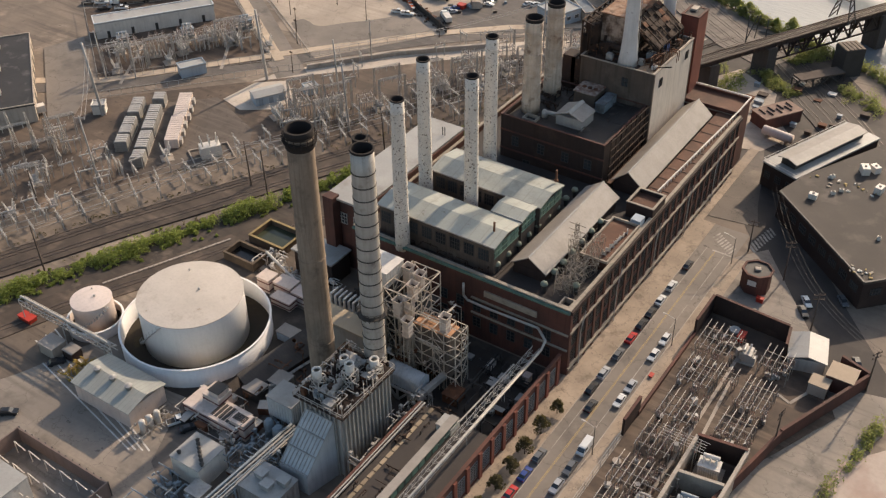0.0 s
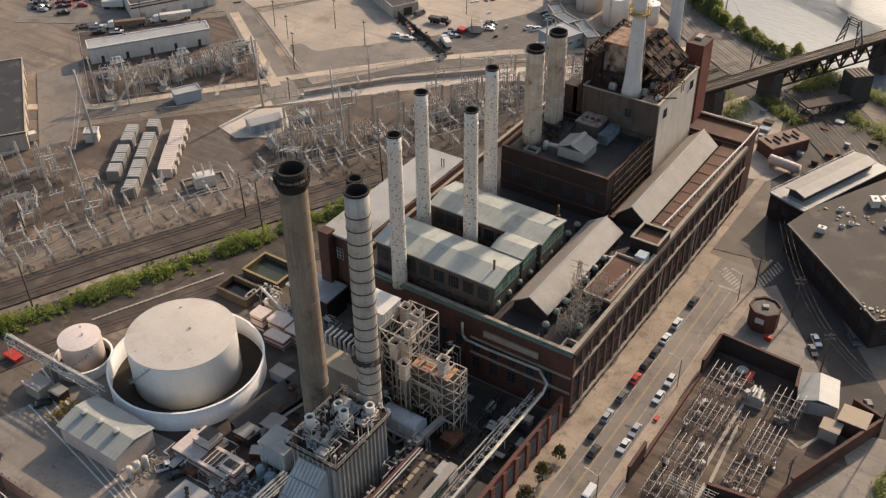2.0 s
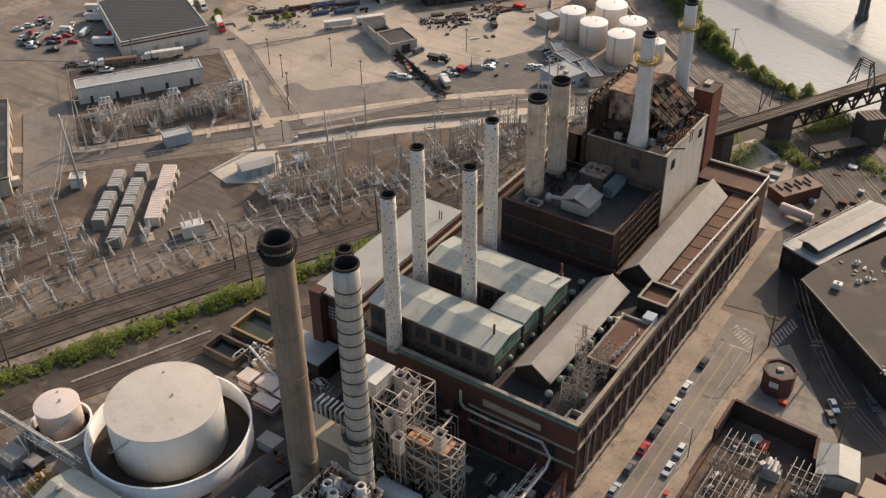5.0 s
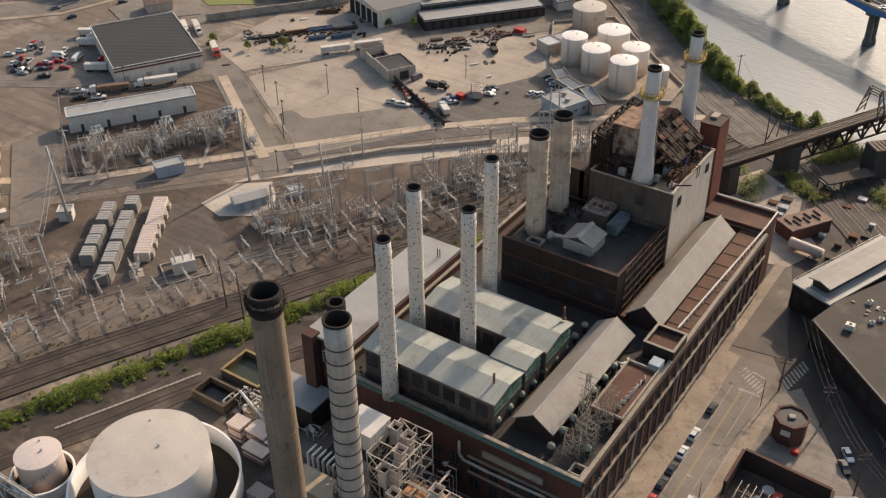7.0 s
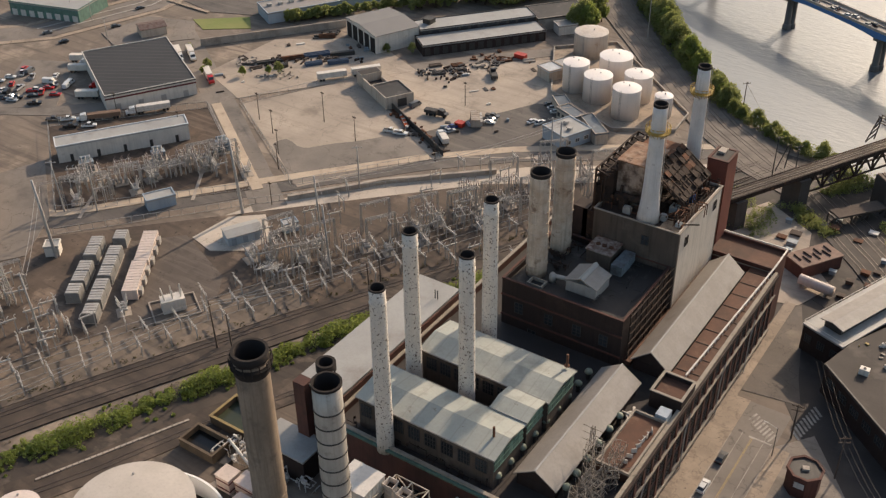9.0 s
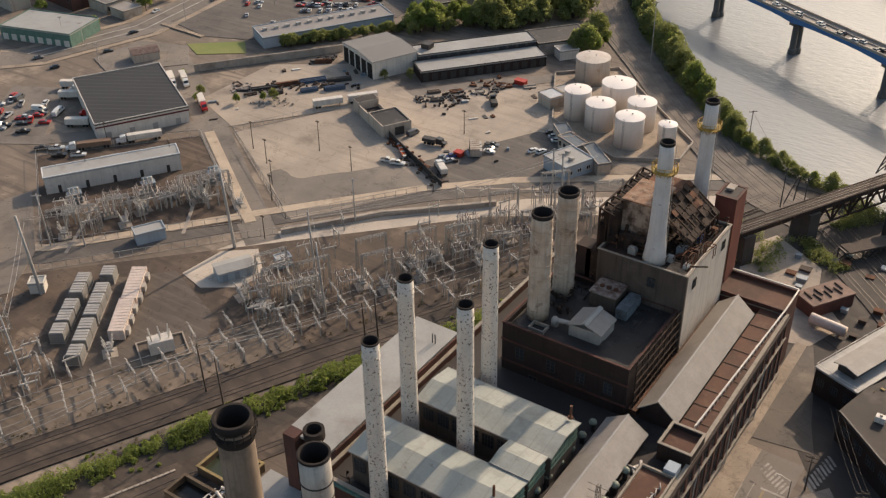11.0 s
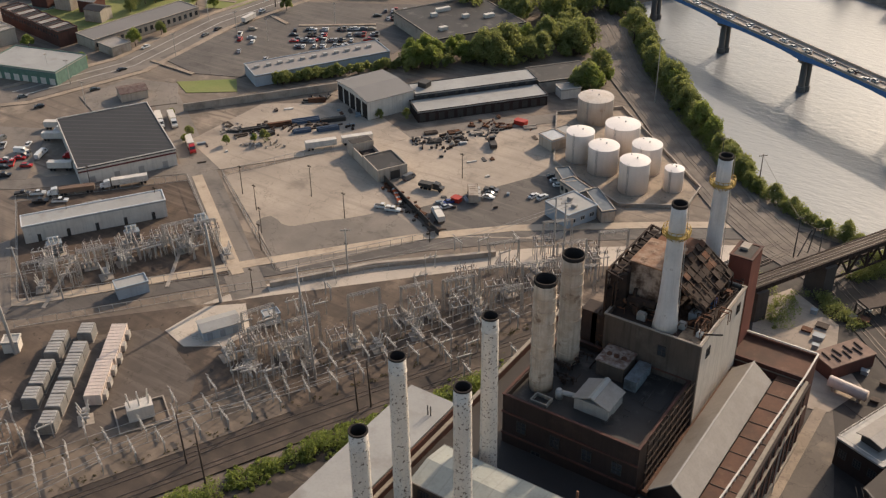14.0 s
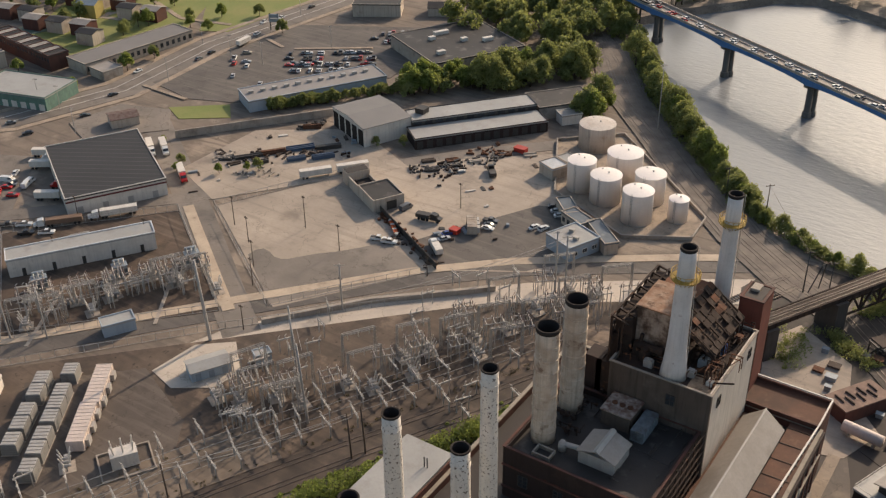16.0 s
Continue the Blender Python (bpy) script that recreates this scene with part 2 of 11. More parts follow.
YARD = mat("yard_concrete", (0.30, 0.255, 0.208), (0.20, 0.171, 0.142), scale=0.06, fine=1.4, amount=0.95, stain=((0.10, 0.086, 0.073), 0.1, 0.54, 0.68, 0.7), cracks=(0.12, 0.14, (0.10, 0.086, 0.072), 0.6), drags=(-12, (0.13, 0.11, 0.092), 0.6), specks=(0.5, 0.66, (0.07, 0.06, 0.05), 0.7))
SIDING = mat("shaded_siding_earth", (0.085, 0.066, 0.051), (0.042, 0.034, 0.028), scale=0.09, fine=1.6, amount=1.0, stain=((0.23, 0.178, 0.134), 0.09, 0.57, 0.68, 0.7), drags=(64, (0.032, 0.026, 0.022), 0.75), specks=(0.45, 0.64, (0.03, 0.025, 0.021), 0.7))
TANK_RUSTY = mat("tank_weathered", (0.58, 0.52, 0.46), (0.45, 0.36, 0.28), rough=0.6, scale=0.25, fine=3, streak=0.45, stain=((0.28, 0.15, 0.08), 0.4, 0.58, 0.74, 0.7))
STACK_TAN = mat("stack_concrete", (0.30, 0.232, 0.172), (0.175, 0.135, 0.10), scale=0.15, fine=2, amount=0.9, streak=0.85, stain=((0.085, 0.066, 0.053), 0.3, 0.56, 0.7, 0.65))
STACK_STEEL = mat("stack_steel", (0.47, 0.43, 0.375), (0.32, 0.29, 0.25), rough=0.5, metal=0.15, scale=0.3, fine=3, streak=0.5, stain=((0.14, 0.11, 0.085), 0.6, 0.58, 0.72, 0.6))
STACK_WHITE = mat("stack_white_flaking", (0.70, 0.64, 0.56), (0.58, 0.52, 0.44), rough=0.7, scale=0.3, fine=3, streak=0.2, stain=((0.09, 0.055, 0.035), 2.2, 0.575, 0.61, 0.9))
STACK_CHALK = mat("stack_chalk", (0.66, 0.62, 0.58), (0.52, 0.48, 0.44), rough=0.7, scale=0.3, fine=3, streak=0.35, stain=((0.17, 0.10, 0.06), 0.7, 0.63, 0.74, 0.7))
STACK_RUSTY = mat("stack_cream_rusty", (0.61, 0.515, 0.41), (0.40, 0.285, 0.195), rough=0.7, scale=0.35, fine=3, amount=0.85, streak=0.65, stain=((0.14, 0.072, 0.042), 0.45, 0.57, 0.69, 0.8))
SOOT = mat("soot", (0.022, 0.018, 0.016), (0.035, 0.026, 0.021), rough=0.95)
COPPER_GREEN = mat("copper_green", (0.115, 0.195, 0.155), (0.06, 0.095, 0.08), scale=0.6, streak=0.4, island=0.35)
GLASS_DARK = mat("window_glass", (0.035, 0.040, 0.045), (0.06, 0.062, 0.065), rough=0.25, scale=0.5, spec=0.5, bump=0.0, island=0.4)
PANEL_WHITE = mat("wall_white_panel", (0.70, 0.71, 0.72), (0.60, 0.61, 0.62), rough=0.5, scale=0.2, streak=0.25, stripes=((0.56, 0.83, 0), 1.2, (0.48, 0.49, 0.5), 0.5))
PANEL_BLUE = mat("wall_pale_blue", (0.36, 0.41, 0.45), (0.29, 0.33, 0.37), rough=0.5, scale=0.2, streak=0.2)
WHITE_PAINT = mat("white_paint", (0.62, 0.59, 0.54), (0.48, 0.45, 0.41), rough=0.7, scale=0.6, fine=4)
ROAD_WHITE = mat("road_paint_worn", (0.42, 0.38, 0.325), (0.27, 0.24, 0.205), rough=0.8, scale=0.7, fine=4, amount=0.9, stain=((0.14, 0.12, 0.10), 0.5, 0.5, 0.64, 0.8))
YELLOW_LINE = mat("yellow_line", (0.42, 0.30, 0.12), (0.30, 0.22, 0.10), rough=0.8, scale=0.8)
YELLOW_STEEL = mat("yellow_steel", (0.42, 0.28, 0.05), (0.28, 0.17, 0.05), rough=0.6, scale=0.8, streak=0.4)
RED_PAINT = mat("red_paint", (0.45, 0.045, 0.025), (0.33, 0.03, 0.02), rough=0.45, scale=0.5)
TYRE = mat("rubber", (0.02, 0.02, 0.02), (0.03, 0.03, 0.03), rough=0.9)
PINK = mat("cream_cladding", (0.64, 0.53, 0.455), (0.50, 0.41, 0.35), rough=0.6, scale=0.3, streak=0.3, stain=((0.27, 0.18, 0.125), 0.5, 0.6, 0.75, 0.5))
MAROON = mat("maroon_trim", (0.14, 0.035, 0.035), (0.10, 0.03, 0.03), rough=0.6)
TIMBER = mat("weathered_timber", (0.10, 0.075, 0.058), (0.06, 0.045, 0.036), rough=0.9, scale=1.5, fine=8)
BALLAST = mat("ballast", (0.092, 0.068, 0.051), (0.044, 0.034, 0.027), scale=0.2, fine=4, amount=1.0, stain=((0.175, 0.132, 0.098), 0.12, 0.55, 0.68, 0.65), drags=(63, (0.035, 0.027, 0.022), 0.6))
# dark cinders, with the shade over the river tracks put into the colour
CINDER_SHADED = mat("shaded_cinder_ground", (0.072, 0.059, 0.049), (0.040, 0.033, 0.028), scale=0.12, fine=3, amount=0.95, stain=((0.15, 0.12, 0.095), 0.1, 0.55, 0.68, 0.65))
BALLAST_PALE = mat("ballast_pale", (0.20, 0.166, 0.135), (0.115, 0.095, 0.078), scale=0.2, fine=5, amount=0.95, stain=((0.085, 0.07, 0.058), 0.12, 0.55, 0.7, 0.6))
ROOF_BOILER = mat("roof_boiler", (0.375, 0.375, 0.325), (0.30, 0.318, 0.285), rough=0.5, scale=0.12, fine=2, amount=0.8, stain=((0.185, 0.185, 0.155), 0.2, 0.54, 0.72, 0.6), specks=(0.6, 0.67, (0.17, 0.13, 0.095), 0.7), stripes=((1, 0, 0), 2.4, (0.24, 0.235, 0.20), 0.35))
RAIL_STEEL = mat("rail_steel", (0.17, 0.14, 0.12), (0.11, 0.085, 0.07), rough=0.4, metal=0.5)
BLUE_GIRDER = mat("blue_girder", (0.075, 0.18, 0.38), (0.055, 0.13, 0.28), rough=0.5, scale=0.3, streak=0.3)


def leaf_mat(name, col, col2, glow):
    """Leaves: matt upper side, and light that shines through the blade."""
    m = mat(name, col, col2, rough=0.65, scale=0.35, fine=3, amount=0.95, bump=0.0)
    nt = m.node_tree
    b = nt.nodes["Principled BSDF"]
    tr = nt.nodes.new("ShaderNodeBsdfTranslucent")
    mx = nt.nodes.new("ShaderNodeMixShader")
    tr.inputs[0].default_value = (*glow, 1)
    mx.inputs[0].default_value = 0.45
    nt.links.new(b.outputs[0], mx.inputs[1])
    nt.links.new(tr.outputs[0], mx.inputs[2])
    nt.links.new(mx.outputs[0], nt.nodes["Material Output"].inputs[0])
    return m


SCAFFOLD = mat("scaffold_grey", (0.34, 0.30, 0.25), (0.16, 0.125, 0.095), rough=0.7, scale=0.8, fine=4, amount=0.9)
LEAF = leaf_mat("leaf", (0.21, 0.235, 0.085), (0.135, 0.16, 0.062), (0.33, 0.35, 0.11))
LEAF_LIGHT = leaf_mat("leaf_light", (0.185, 0.23, 0.060), (0.13, 0.165, 0.050), (0.33, 0.38, 0.09))
LEAF_DULL = leaf_mat("leaf_dull", (0.10, 0.085, 0.045), (0.06, 0.055, 0.028), (0.13, 0.11, 0.04))
PIER_STONE = mat("pier_concrete", (0.15, 0.135, 0.118), (0.095, 0.086, 0.077), scale=0.3, fine=2, streak=0.5)
BARK = mat("bark", (0.085, 0.062, 0.045), (0.05, 0.038, 0.028), rough=0.95, scale=2)

water = bpy.data.materials.new("water")
water.use_nodes = True
wt = water.node_tree
wb = wt.nodes["Principled BSDF"]
wb.inputs["Base Color"].default_value = (0.125, 0.142, 0.155, 1)
wb.inputs["Roughness"].default_value, wb.inputs["IOR"].default_value = 0.6, 1.333
wb.inputs["Coat Weight"].default_value, wb.inputs["Coat Roughness"].default_value, wb.inputs["Coat IOR"].default_value = 0.8, 0.2, 1.36
wg = wt.nodes.new("ShaderNodeNewGeometry")
wm = wt.nodes.new("ShaderNodeMapping")
wm.inputs["Rotation"].default_value = (0, 0, radians(35))
wm.inputs["Scale"].default_value = (0.35 / TRUE, 1.0 / TRUE, 1.0 / TRUE)
wno = wt.nodes.new("ShaderNodeTexNoise")
wno.inputs["Scale"].default_value, wno.inputs["Detail"].default_value = 0.8, 6
wbp = wt.nodes.new("ShaderNodeBump")
wbp.inputs["Strength"].default_value, wbp.inputs["Distance"].default_value = 0.36, 0.55
for a, c in ((wg.outputs["Position"], wm.inputs[0]), (wm.outputs[0], wno.inputs["Vector"]), (wno.outputs[0], wbp.inputs["Height"]), (wbp.outputs[0], wb.inputs["Normal"])):
    wt.links.new(a, c)
# slicks of calm and ruffled water
wn2 = wt.nodes.new("ShaderNodeTexNoise")
wn2.inputs["Scale"].default_value, wn2.inputs["Detail"].default_value, wn2.inputs["Distortion"].default_value = 0.022, 6, 1.2
wr2 = wt.nodes.new("ShaderNodeMapRange")
wr2.inputs[1].default_value, wr2.inputs[2].default_value, wr2.inputs[3].default_value, wr2.inputs[4].default_value = 0.35, 0.68, 0.14, 0.26
wt.links.new(wm.outputs[0], wn2.inputs["Vector"])
wt.links.new(wn2.outputs[0], wr2.inputs[0])
wt.links.new(wr2.outputs[0], wb.inputs["Coat Roughness"])
wt.links.new(wbp.outputs[0], wb.inputs["Coat Normal"])


# ---- building blocks ----
def box(bm, x0, y0, z0, x1, y1, z1, m=None):
    vs = [bm.verts.new(v) for v in ((x0, y0, z0), (x1, y0, z0), (x1, y1, z0), (x0, y1, z0), (x0, y0, z1), (x1, y0, z1), (x1, y1, z1), (x0, y1, z1))]
    if m is not None:
        for v in vs:
            v.co = m @ v.co
    for f in ((3, 2, 1, 0), (4, 5, 6, 7), (0, 1, 5, 4), (1, 2, 6, 5), (2, 3, 7, 6), (3, 0, 4, 7)):
        bm.faces.new([vs[i] for i in f])


def obox(bm, cx, cy, z0, length, width, z1, deg):
    """A box of that length along deg (from x) and width across it."""
    box(bm, -length / 2, -width / 2, z0, length / 2, width / 2, z1, pose(cx, cy, 0, 0, 0, deg))


def ring(bm, cx, cy, z, r, n):
    return [bm.verts.new((cx + r * math.cos(2 * math.pi * i / n), cy + r * math.sin(2 * math.pi * i / n), z)) for i in range(n)]


def lathe(bm, cx, cy, profile, n=24, cap0=True, cap1=True):
    """A body of revolution about a vertical axis; profile is (radius, height) pairs."""
    rings = [ring(bm, cx, cy, z, r, n) for r, z in profile]
    for a, b in zip(rings, rings[1:]):
        for i in range(n):
            bm.faces.new((a[i], a[(i + 1) % n], b[(i + 1) % n], b[i]))
    if cap0:
        bm.faces.new(rings[0][::-1])
    if cap1:
        bm.faces.new(rings[-1])


def beam(bm, p, q, w=0.2, h=None, sides=4):
    """A straight bar between two points; sides 4 is square, more is round."""
    p, q = Vector(p), Vector(q)
    d = (q - p)
    if d.length < 1e-6:
        return
    d.normalize()
    up = Vector((0, 0, 1)) if abs(d.z) < 0.95 else Vector((1, 0, 0))
    s = d.cross(up).normalized()
    u = s.cross(d)
    h = h or w
    if sides == 4:
        offs = [(s * a * w + u * b * h) / 2 for a, b in ((-1, -1), (1, -1), (1, 1), (-1, 1))]
    else:
        offs = [(s * math.cos(2 * math.pi * i / sides) + u * math.sin(2 * math.pi * i / sides)) * w / 2 for i in range(sides)]
    a = [bm.verts.new(p + o) for o in offs]
    b = [bm.verts.new(q + o) for o in offs]
    n = len(a)
    for i in range(n):
        bm.faces.new((a[i], a[(i + 1) % n], b[(i + 1) % n], b[i]))
    bm.faces.new(a[::-1])
    bm.faces.new(b)


def prism(bm, pts, z0, z1):
    lo = [bm.verts.new((x, y, z0)) for x, y in pts]
    hi = [bm.verts.new((x, y, z1)) for x, y in pts]
    n = len(pts)
    for i in range(n):
        bm.faces.new((lo[i], lo[(i + 1) % n], hi[(i + 1) % n], hi[i]))
    bm.faces.new(lo[::-1])
    bm.faces.new(hi)


def gable(bm, x0, y0, x1, y1, ze, zr, along="y", t=0.25, m=None):
    """A gable roof slab with thickness; the ridge runs along x or y."""
    def v(x, y, z):
        c = Vector((x, y, z))
        return bm.verts.new(m @ c if m is not None else c)
    if along == "y":
        xm = (x0 + x1) / 2
        sec = ((x0, ze), (xm, zr), (x1, ze), (x1, ze - t), (xm, zr - t), (x0, ze - t))
        a = [v(x, y0, z) for x, z in sec]
        b = [v(x, y1, z) for x, z in sec]
    else:
        ym = (y0 + y1) / 2
        sec = ((y0, ze), (ym, zr), (y1, ze), (y1, ze - t), (ym, zr - t), (y0, ze - t))
        a = [v(x0, y, z) for y, z in sec]
        b = [v(x1, y, z) for y, z in sec]
    for i in range(6):
        bm.faces.new((a[i], a[(i + 1) % 6], b[(i + 1) % 6], b[i]))
    for q in (a, b):
        bm.faces.new((q[0], q[1], q[4], q[5]))
        bm.faces.new((q[1], q[2], q[3], q[4]))


def mesh_of(bm, name, smooth=False):
    bmesh.ops.recalc_face_normals(bm, faces=bm.faces)
    me = bpy.data.meshes.new(name)
    bm.to_mesh(me)
    bm.free()
    if smooth:
        for p in me.polygons:
            p.use_smooth = abs(p.normal.z) < 0.85
    return me


def part(name, bm, material, parent=None, label="", smooth=False):
    me = mesh_of(bm, name, smooth)
    me.materials.append(material)
    ob = new(name, me)
    if parent is not None:
        ob.parent = parent
    if label:
        ob["label"] = label
    return ob


def shared(name, me, parent, m, label=""):
    """A part that uses a mesh which is already there."""
    ob = new(name, me)
    ob.parent = parent
    ob.matrix_basis = m
    if label:
        ob["label"] = label
    return ob


def lattice_box(x0, y0, x1, y1, levels, nx, ny, w=0.22, brace=True):
    """Members of an open steel rack."""
    segs = []
    xs = [x0 + (x1 - x0) * i / nx for i in range(nx + 1)]
    ys_ = [y0 + (y1 - y0) * i / ny for i in range(ny + 1)]
    for x in xs:
        for y in ys_:
            segs.append(((x, y, levels[0]), (x, y, levels[-1])))
    for z in levels[1:]:
        for x in xs:
            segs.append(((x, y0, z), (x, y1, z)))
        for y in ys_:
            segs.append(((x0, y, z), (x1, y, z)))
    if brace:
        for a, b in zip(levels, levels[1:]):
            for i in range(nx):
                p, q = (xs[i], xs[i + 1]) if i % 2 else (xs[i + 1], xs[i])
                segs.append(((p, y0, a), (q, y0, b)))
                segs.append(((p, y1, a), (q, y1, b)))
            for i in range(ny):
                p, q = (ys_[i], ys_[i + 1]) if i % 2 else (ys_[i + 1], ys_[i])
                segs.append(((x0, p, a), (x0, q, b)))
                segs.append(((x1, p, a), (x1, q, b)))
    return segs


def thing(name, m, label, category, group="", kind=""):
    ob = new(name)
    ob.matrix_basis = m
    return tagged(ob, label, category, group, kind)


def setting(name, bm, material, label, category):
    ob = part(name, bm, material)
    return tagged(ob, label, category, kind="structure")


def B():
    return bmesh.new()


O = Matrix.Identity(4)
# ---- the ground: one sheet to the horizon, cut by the river ----
# the near bank runs from the lower right of the plan up to the left
def bank_x(y):
    """x of the near bank of the river at y."""
    pts = ((-4000, 7600), (-80, 600), (180, 120), (240, 10), (288, -43), (304, -84), (318, -110), (354, -143), (383, -166), (425, -193), (452, -206), (470, -197), (512, -166))
    for (ya, xa), (yb, xb) in zip(pts, pts[1:]):
        if ya <= y <= yb:
            return xa + (xb - xa) * (y - ya) / (yb - ya)
    return -166


bm = B()
ys = [-4000, -80, 180, 210, 240, 264, 288, 296, 304, 311, 318, 330, 342, 354, 368, 383, 404, 425, 440, 452, 461, 470, 490, 512]
left = [bm.verts.new((-4000, y, 0)) for y in ys]
mid = [bm.verts.new((bank_x(y), y, 0)) for y in ys]
for i in range(len(ys) - 1):
    bm.faces.new((left[i], mid[i], mid[i + 1], left[i + 1]))
# beyond the bend the far bank runs off to the right, beside the road bridge
FAR = [(-166, 512), (-150, 519), (-119, 505), (0, 443), (200, 335), (700, 60), (8000, -3800)]
far = [mid[-1]] + [bm.verts.new((x, y, 0)) for x, y in FAR[1:]]
far += [bm.verts.new((8000, 5000, 0)), bm.verts.new((-4000, 5000, 0)), left[-1]]
bm.faces.new(far)
# sloping banks down to the water
for line, ox, oy in (([(bank_x(y), y) for y in ys], 3.5, 1.5), (FAR, -1.0, -4.0)):
    hi = [bm.verts.new((x, y, 0)) for x, y in line]
    lo = [bm.verts.new((x + ox, y + oy, -4)) for x, y in line]
    for i in range(len(line) - 1):
        bm.faces.new((hi[i], hi[i + 1], lo[i + 1], lo[i]))
setting("ground", bm, DIRT, "dusty brown ground with worn earth and gravel", "ground")
bm = B()
wv = [bm.verts.new(v) for v in ((-260, 560, -3), (-260, 150, -3), (8000, -4200, -3), (8000, 560, -3))]
bm.faces.new(wv)
setting("water", bm, water, "calm brown river water with a soft sheen", "river")

# ---- paved areas, each a thin sheet over the ground ----
U = 58.0  # heading of the streets in the northern quarter


LAYER = [0]


def next_z(z):
    """Every paved sheet lies a hair above the one before it."""
    LAYER[0] += 1
    return z + 0.004 * LAYER[0]


def sheet(name, pts, z, material, label, category="pavement", thick=0.25):
    bm = B()
    z = next_z(z)
    prism(bm, pts, z - thick, z)
    return setting(name, bm, material, label, category)


def strip_pts(line, width):
    """The outline of a band of that width along a line of points."""
    left_, right_ = [], []
    for i, p in enumerate(line):
        a = Vector(line[max(i - 1, 0)])
        c = Vector(line[min(i + 1, len(line) - 1)])
        d = (c - a).normalized()
        n = Vector((-d.y, d.x)) * width / 2
        left_.append(tuple(Vector(p) + n))
        right_.append(tuple(Vector(p) - n))
    return left_ + right_[::-1]


def band(name, line, width, z, material, label, category="road", thick=0.25):
    bm = B()
    z = next_z(z) if name != "road_street" else z
    edge = strip_pts(line, width)
    n = len(line)
    hi = [bm.verts.new((x, y, z)) for x, y in edge]
    lo = [bm.verts.new((x, y, z - thick)) for x, y in edge]
    for i in range(n - 1):
        bm.faces.new((hi[i], hi[i + 1], hi[2 * n - 2 - i], hi[2 * n - 1 - i]))
    for k in range(2 * n):
        bm.faces.new((hi[k], hi[(k + 1) % (2 * n)], lo[(k + 1) % (2 * n)], lo[k]))
    return setting(name, bm, material, label, category)


band("road_street", [(-53.5, -60), (-53.5, 196)], 8.2, 0.05, ASPHALT_OLD, "grey worn asphalt street with parking lanes")
band("pavement_wall_strip", [(-61.7, 196), (-61.7, 232)], 2.4, 0.18, PAVING, "dusty concrete strip along the wall foot")
band("pavement_west", [(-60.25, -60), (-60.25, 196)], 5.3, 0.18, PAVING, "pale sunlit concrete sidewalk along the brick building")
band("pavement_east", [(-47.9, -60), (-47.9, 186)], 3.0, 0.18, PAVING, "pale concrete sidewalk beside the substation wall")
# the shade of the hall is put into this very dark street colour
band("road_cross", [(-62, 236), (-48, 205), (-28.5, 178), (-12.5, 158)], 13.0, 0.04, YARD_DARK, "asphalt side street with the hall's shade in its colour")
band("road_cross_south", [(-13.4, 159.6), (-12.5, 156), (-18, 141), (-22, 120), (-28, 60)], 13.0, 0.05, YARD, "pale worn side street beside the substation wall")
sheet("pavement_plaza", [(-49.4, 186), (-44, 193), (-26, 169), (-29, 166), (-46, 166.5), (-49.4, 166.5)], 0.15, YARD, "pale concrete plaza round the brick kiosk")
# shade between station and hall is mixed into this darker asphalt
sheet("pavement_corner", [(-62, 198), (-49, 200), (-52, 208), (-57, 226), (-62, 240)], 0.06, CORNER, "dusty asphalt beside the building end, darkened for shade")

# road that crosses north of the railway, with its pale footway
R1 = [(-262, 140), (-243, 152), (-226, 163), (-193, 204.5), (-165, 238), (-146, 256), (-112, 280), (-96, 290)]
R1b = [(x + 5.2, y - 5.0) for x, y in R1]
R1c = [(x - 5.0, y + 4.4) for x, y in R1]
band("road_north", [(x - 1.6, y + 1.4) for x, y in R1], 5.2, 0.06, ASPHALT, "dark asphalt road beside the switchyard")
band("pavement_verge", R1c, 3.2, 0.16, FOOTWAY, "sandy concrete footway along the road")
band("pavement_service", [(-191.5, 182.5)] + [(x + 1.6, y - 1.6) for x, y in R1b[3:8]], 11.0, 0.05, CONC_PALE, "pale concrete service road along the switchyard")
band("road_grid", [(-187, 199), (-238, 235), (-262, 251), (-300, 276)], 9.0, 0.05, ASPHALT_OLD, "asphalt side road between the lots")
band("pavement_grid", [(-196.5, 204.5), (-243, 236.5)], 3.0, 0.17, FOOTWAY, "sandy footway along the fenced substation")
band("road_middle", [(-300, 195), (-281, 206), (-246, 241), (-219, 277), (-196, 305), (-165, 338)], 6.5, 0.06, ASPHALT_OLD, "asphalt back road past warehouses")
band("road_avenue", [(-400, 180), (-338, 245), (-326, 285), (-332, 335), (-325, 400), (-318, 520)], 15.0, 0.07, ASPHALT_OLD, "wide grey worn asphalt avenue")
AV = [(-400, 180), (-338, 245), (-326, 285), (-332, 335), (-325, 400), (-318, 520)]
for side in (-9.2, 9.2):
    band("pavement_avenue", [(x + side * (0.6 if i == 0 else 0.98), y - side * (0.8 if i == 0 else 0.15)) for i, (x, y) in enumerate(AV)], 2.6, 0.12, PAVING, "pale concrete sidewalk along the avenue", "pavement")
sheet("lot_west", [(-190.2, 211.8), (-167.0, 244.6), (-184.0, 250.6), (-188.0, 244.6), (-192.1, 239.4), (-195.2, 236.5), (-197.8, 233.2), (-200.1, 230.0), (-201.7, 229.0), (-203.8, 228.9), (-206.5, 230.1), (-209.1, 230.5), (-210.3, 228.9), (-210.4, 226.0)], 0.08, ASPHALT_OLD, "dark patched asphalt of the empty lot")
sheet("lot_bare", [(-188.5, 211.2), (-165.5, 245.4), (-218, 274), (-236, 241)], 0.05, SAND, "pale cracked concrete of an empty lot", "lot")
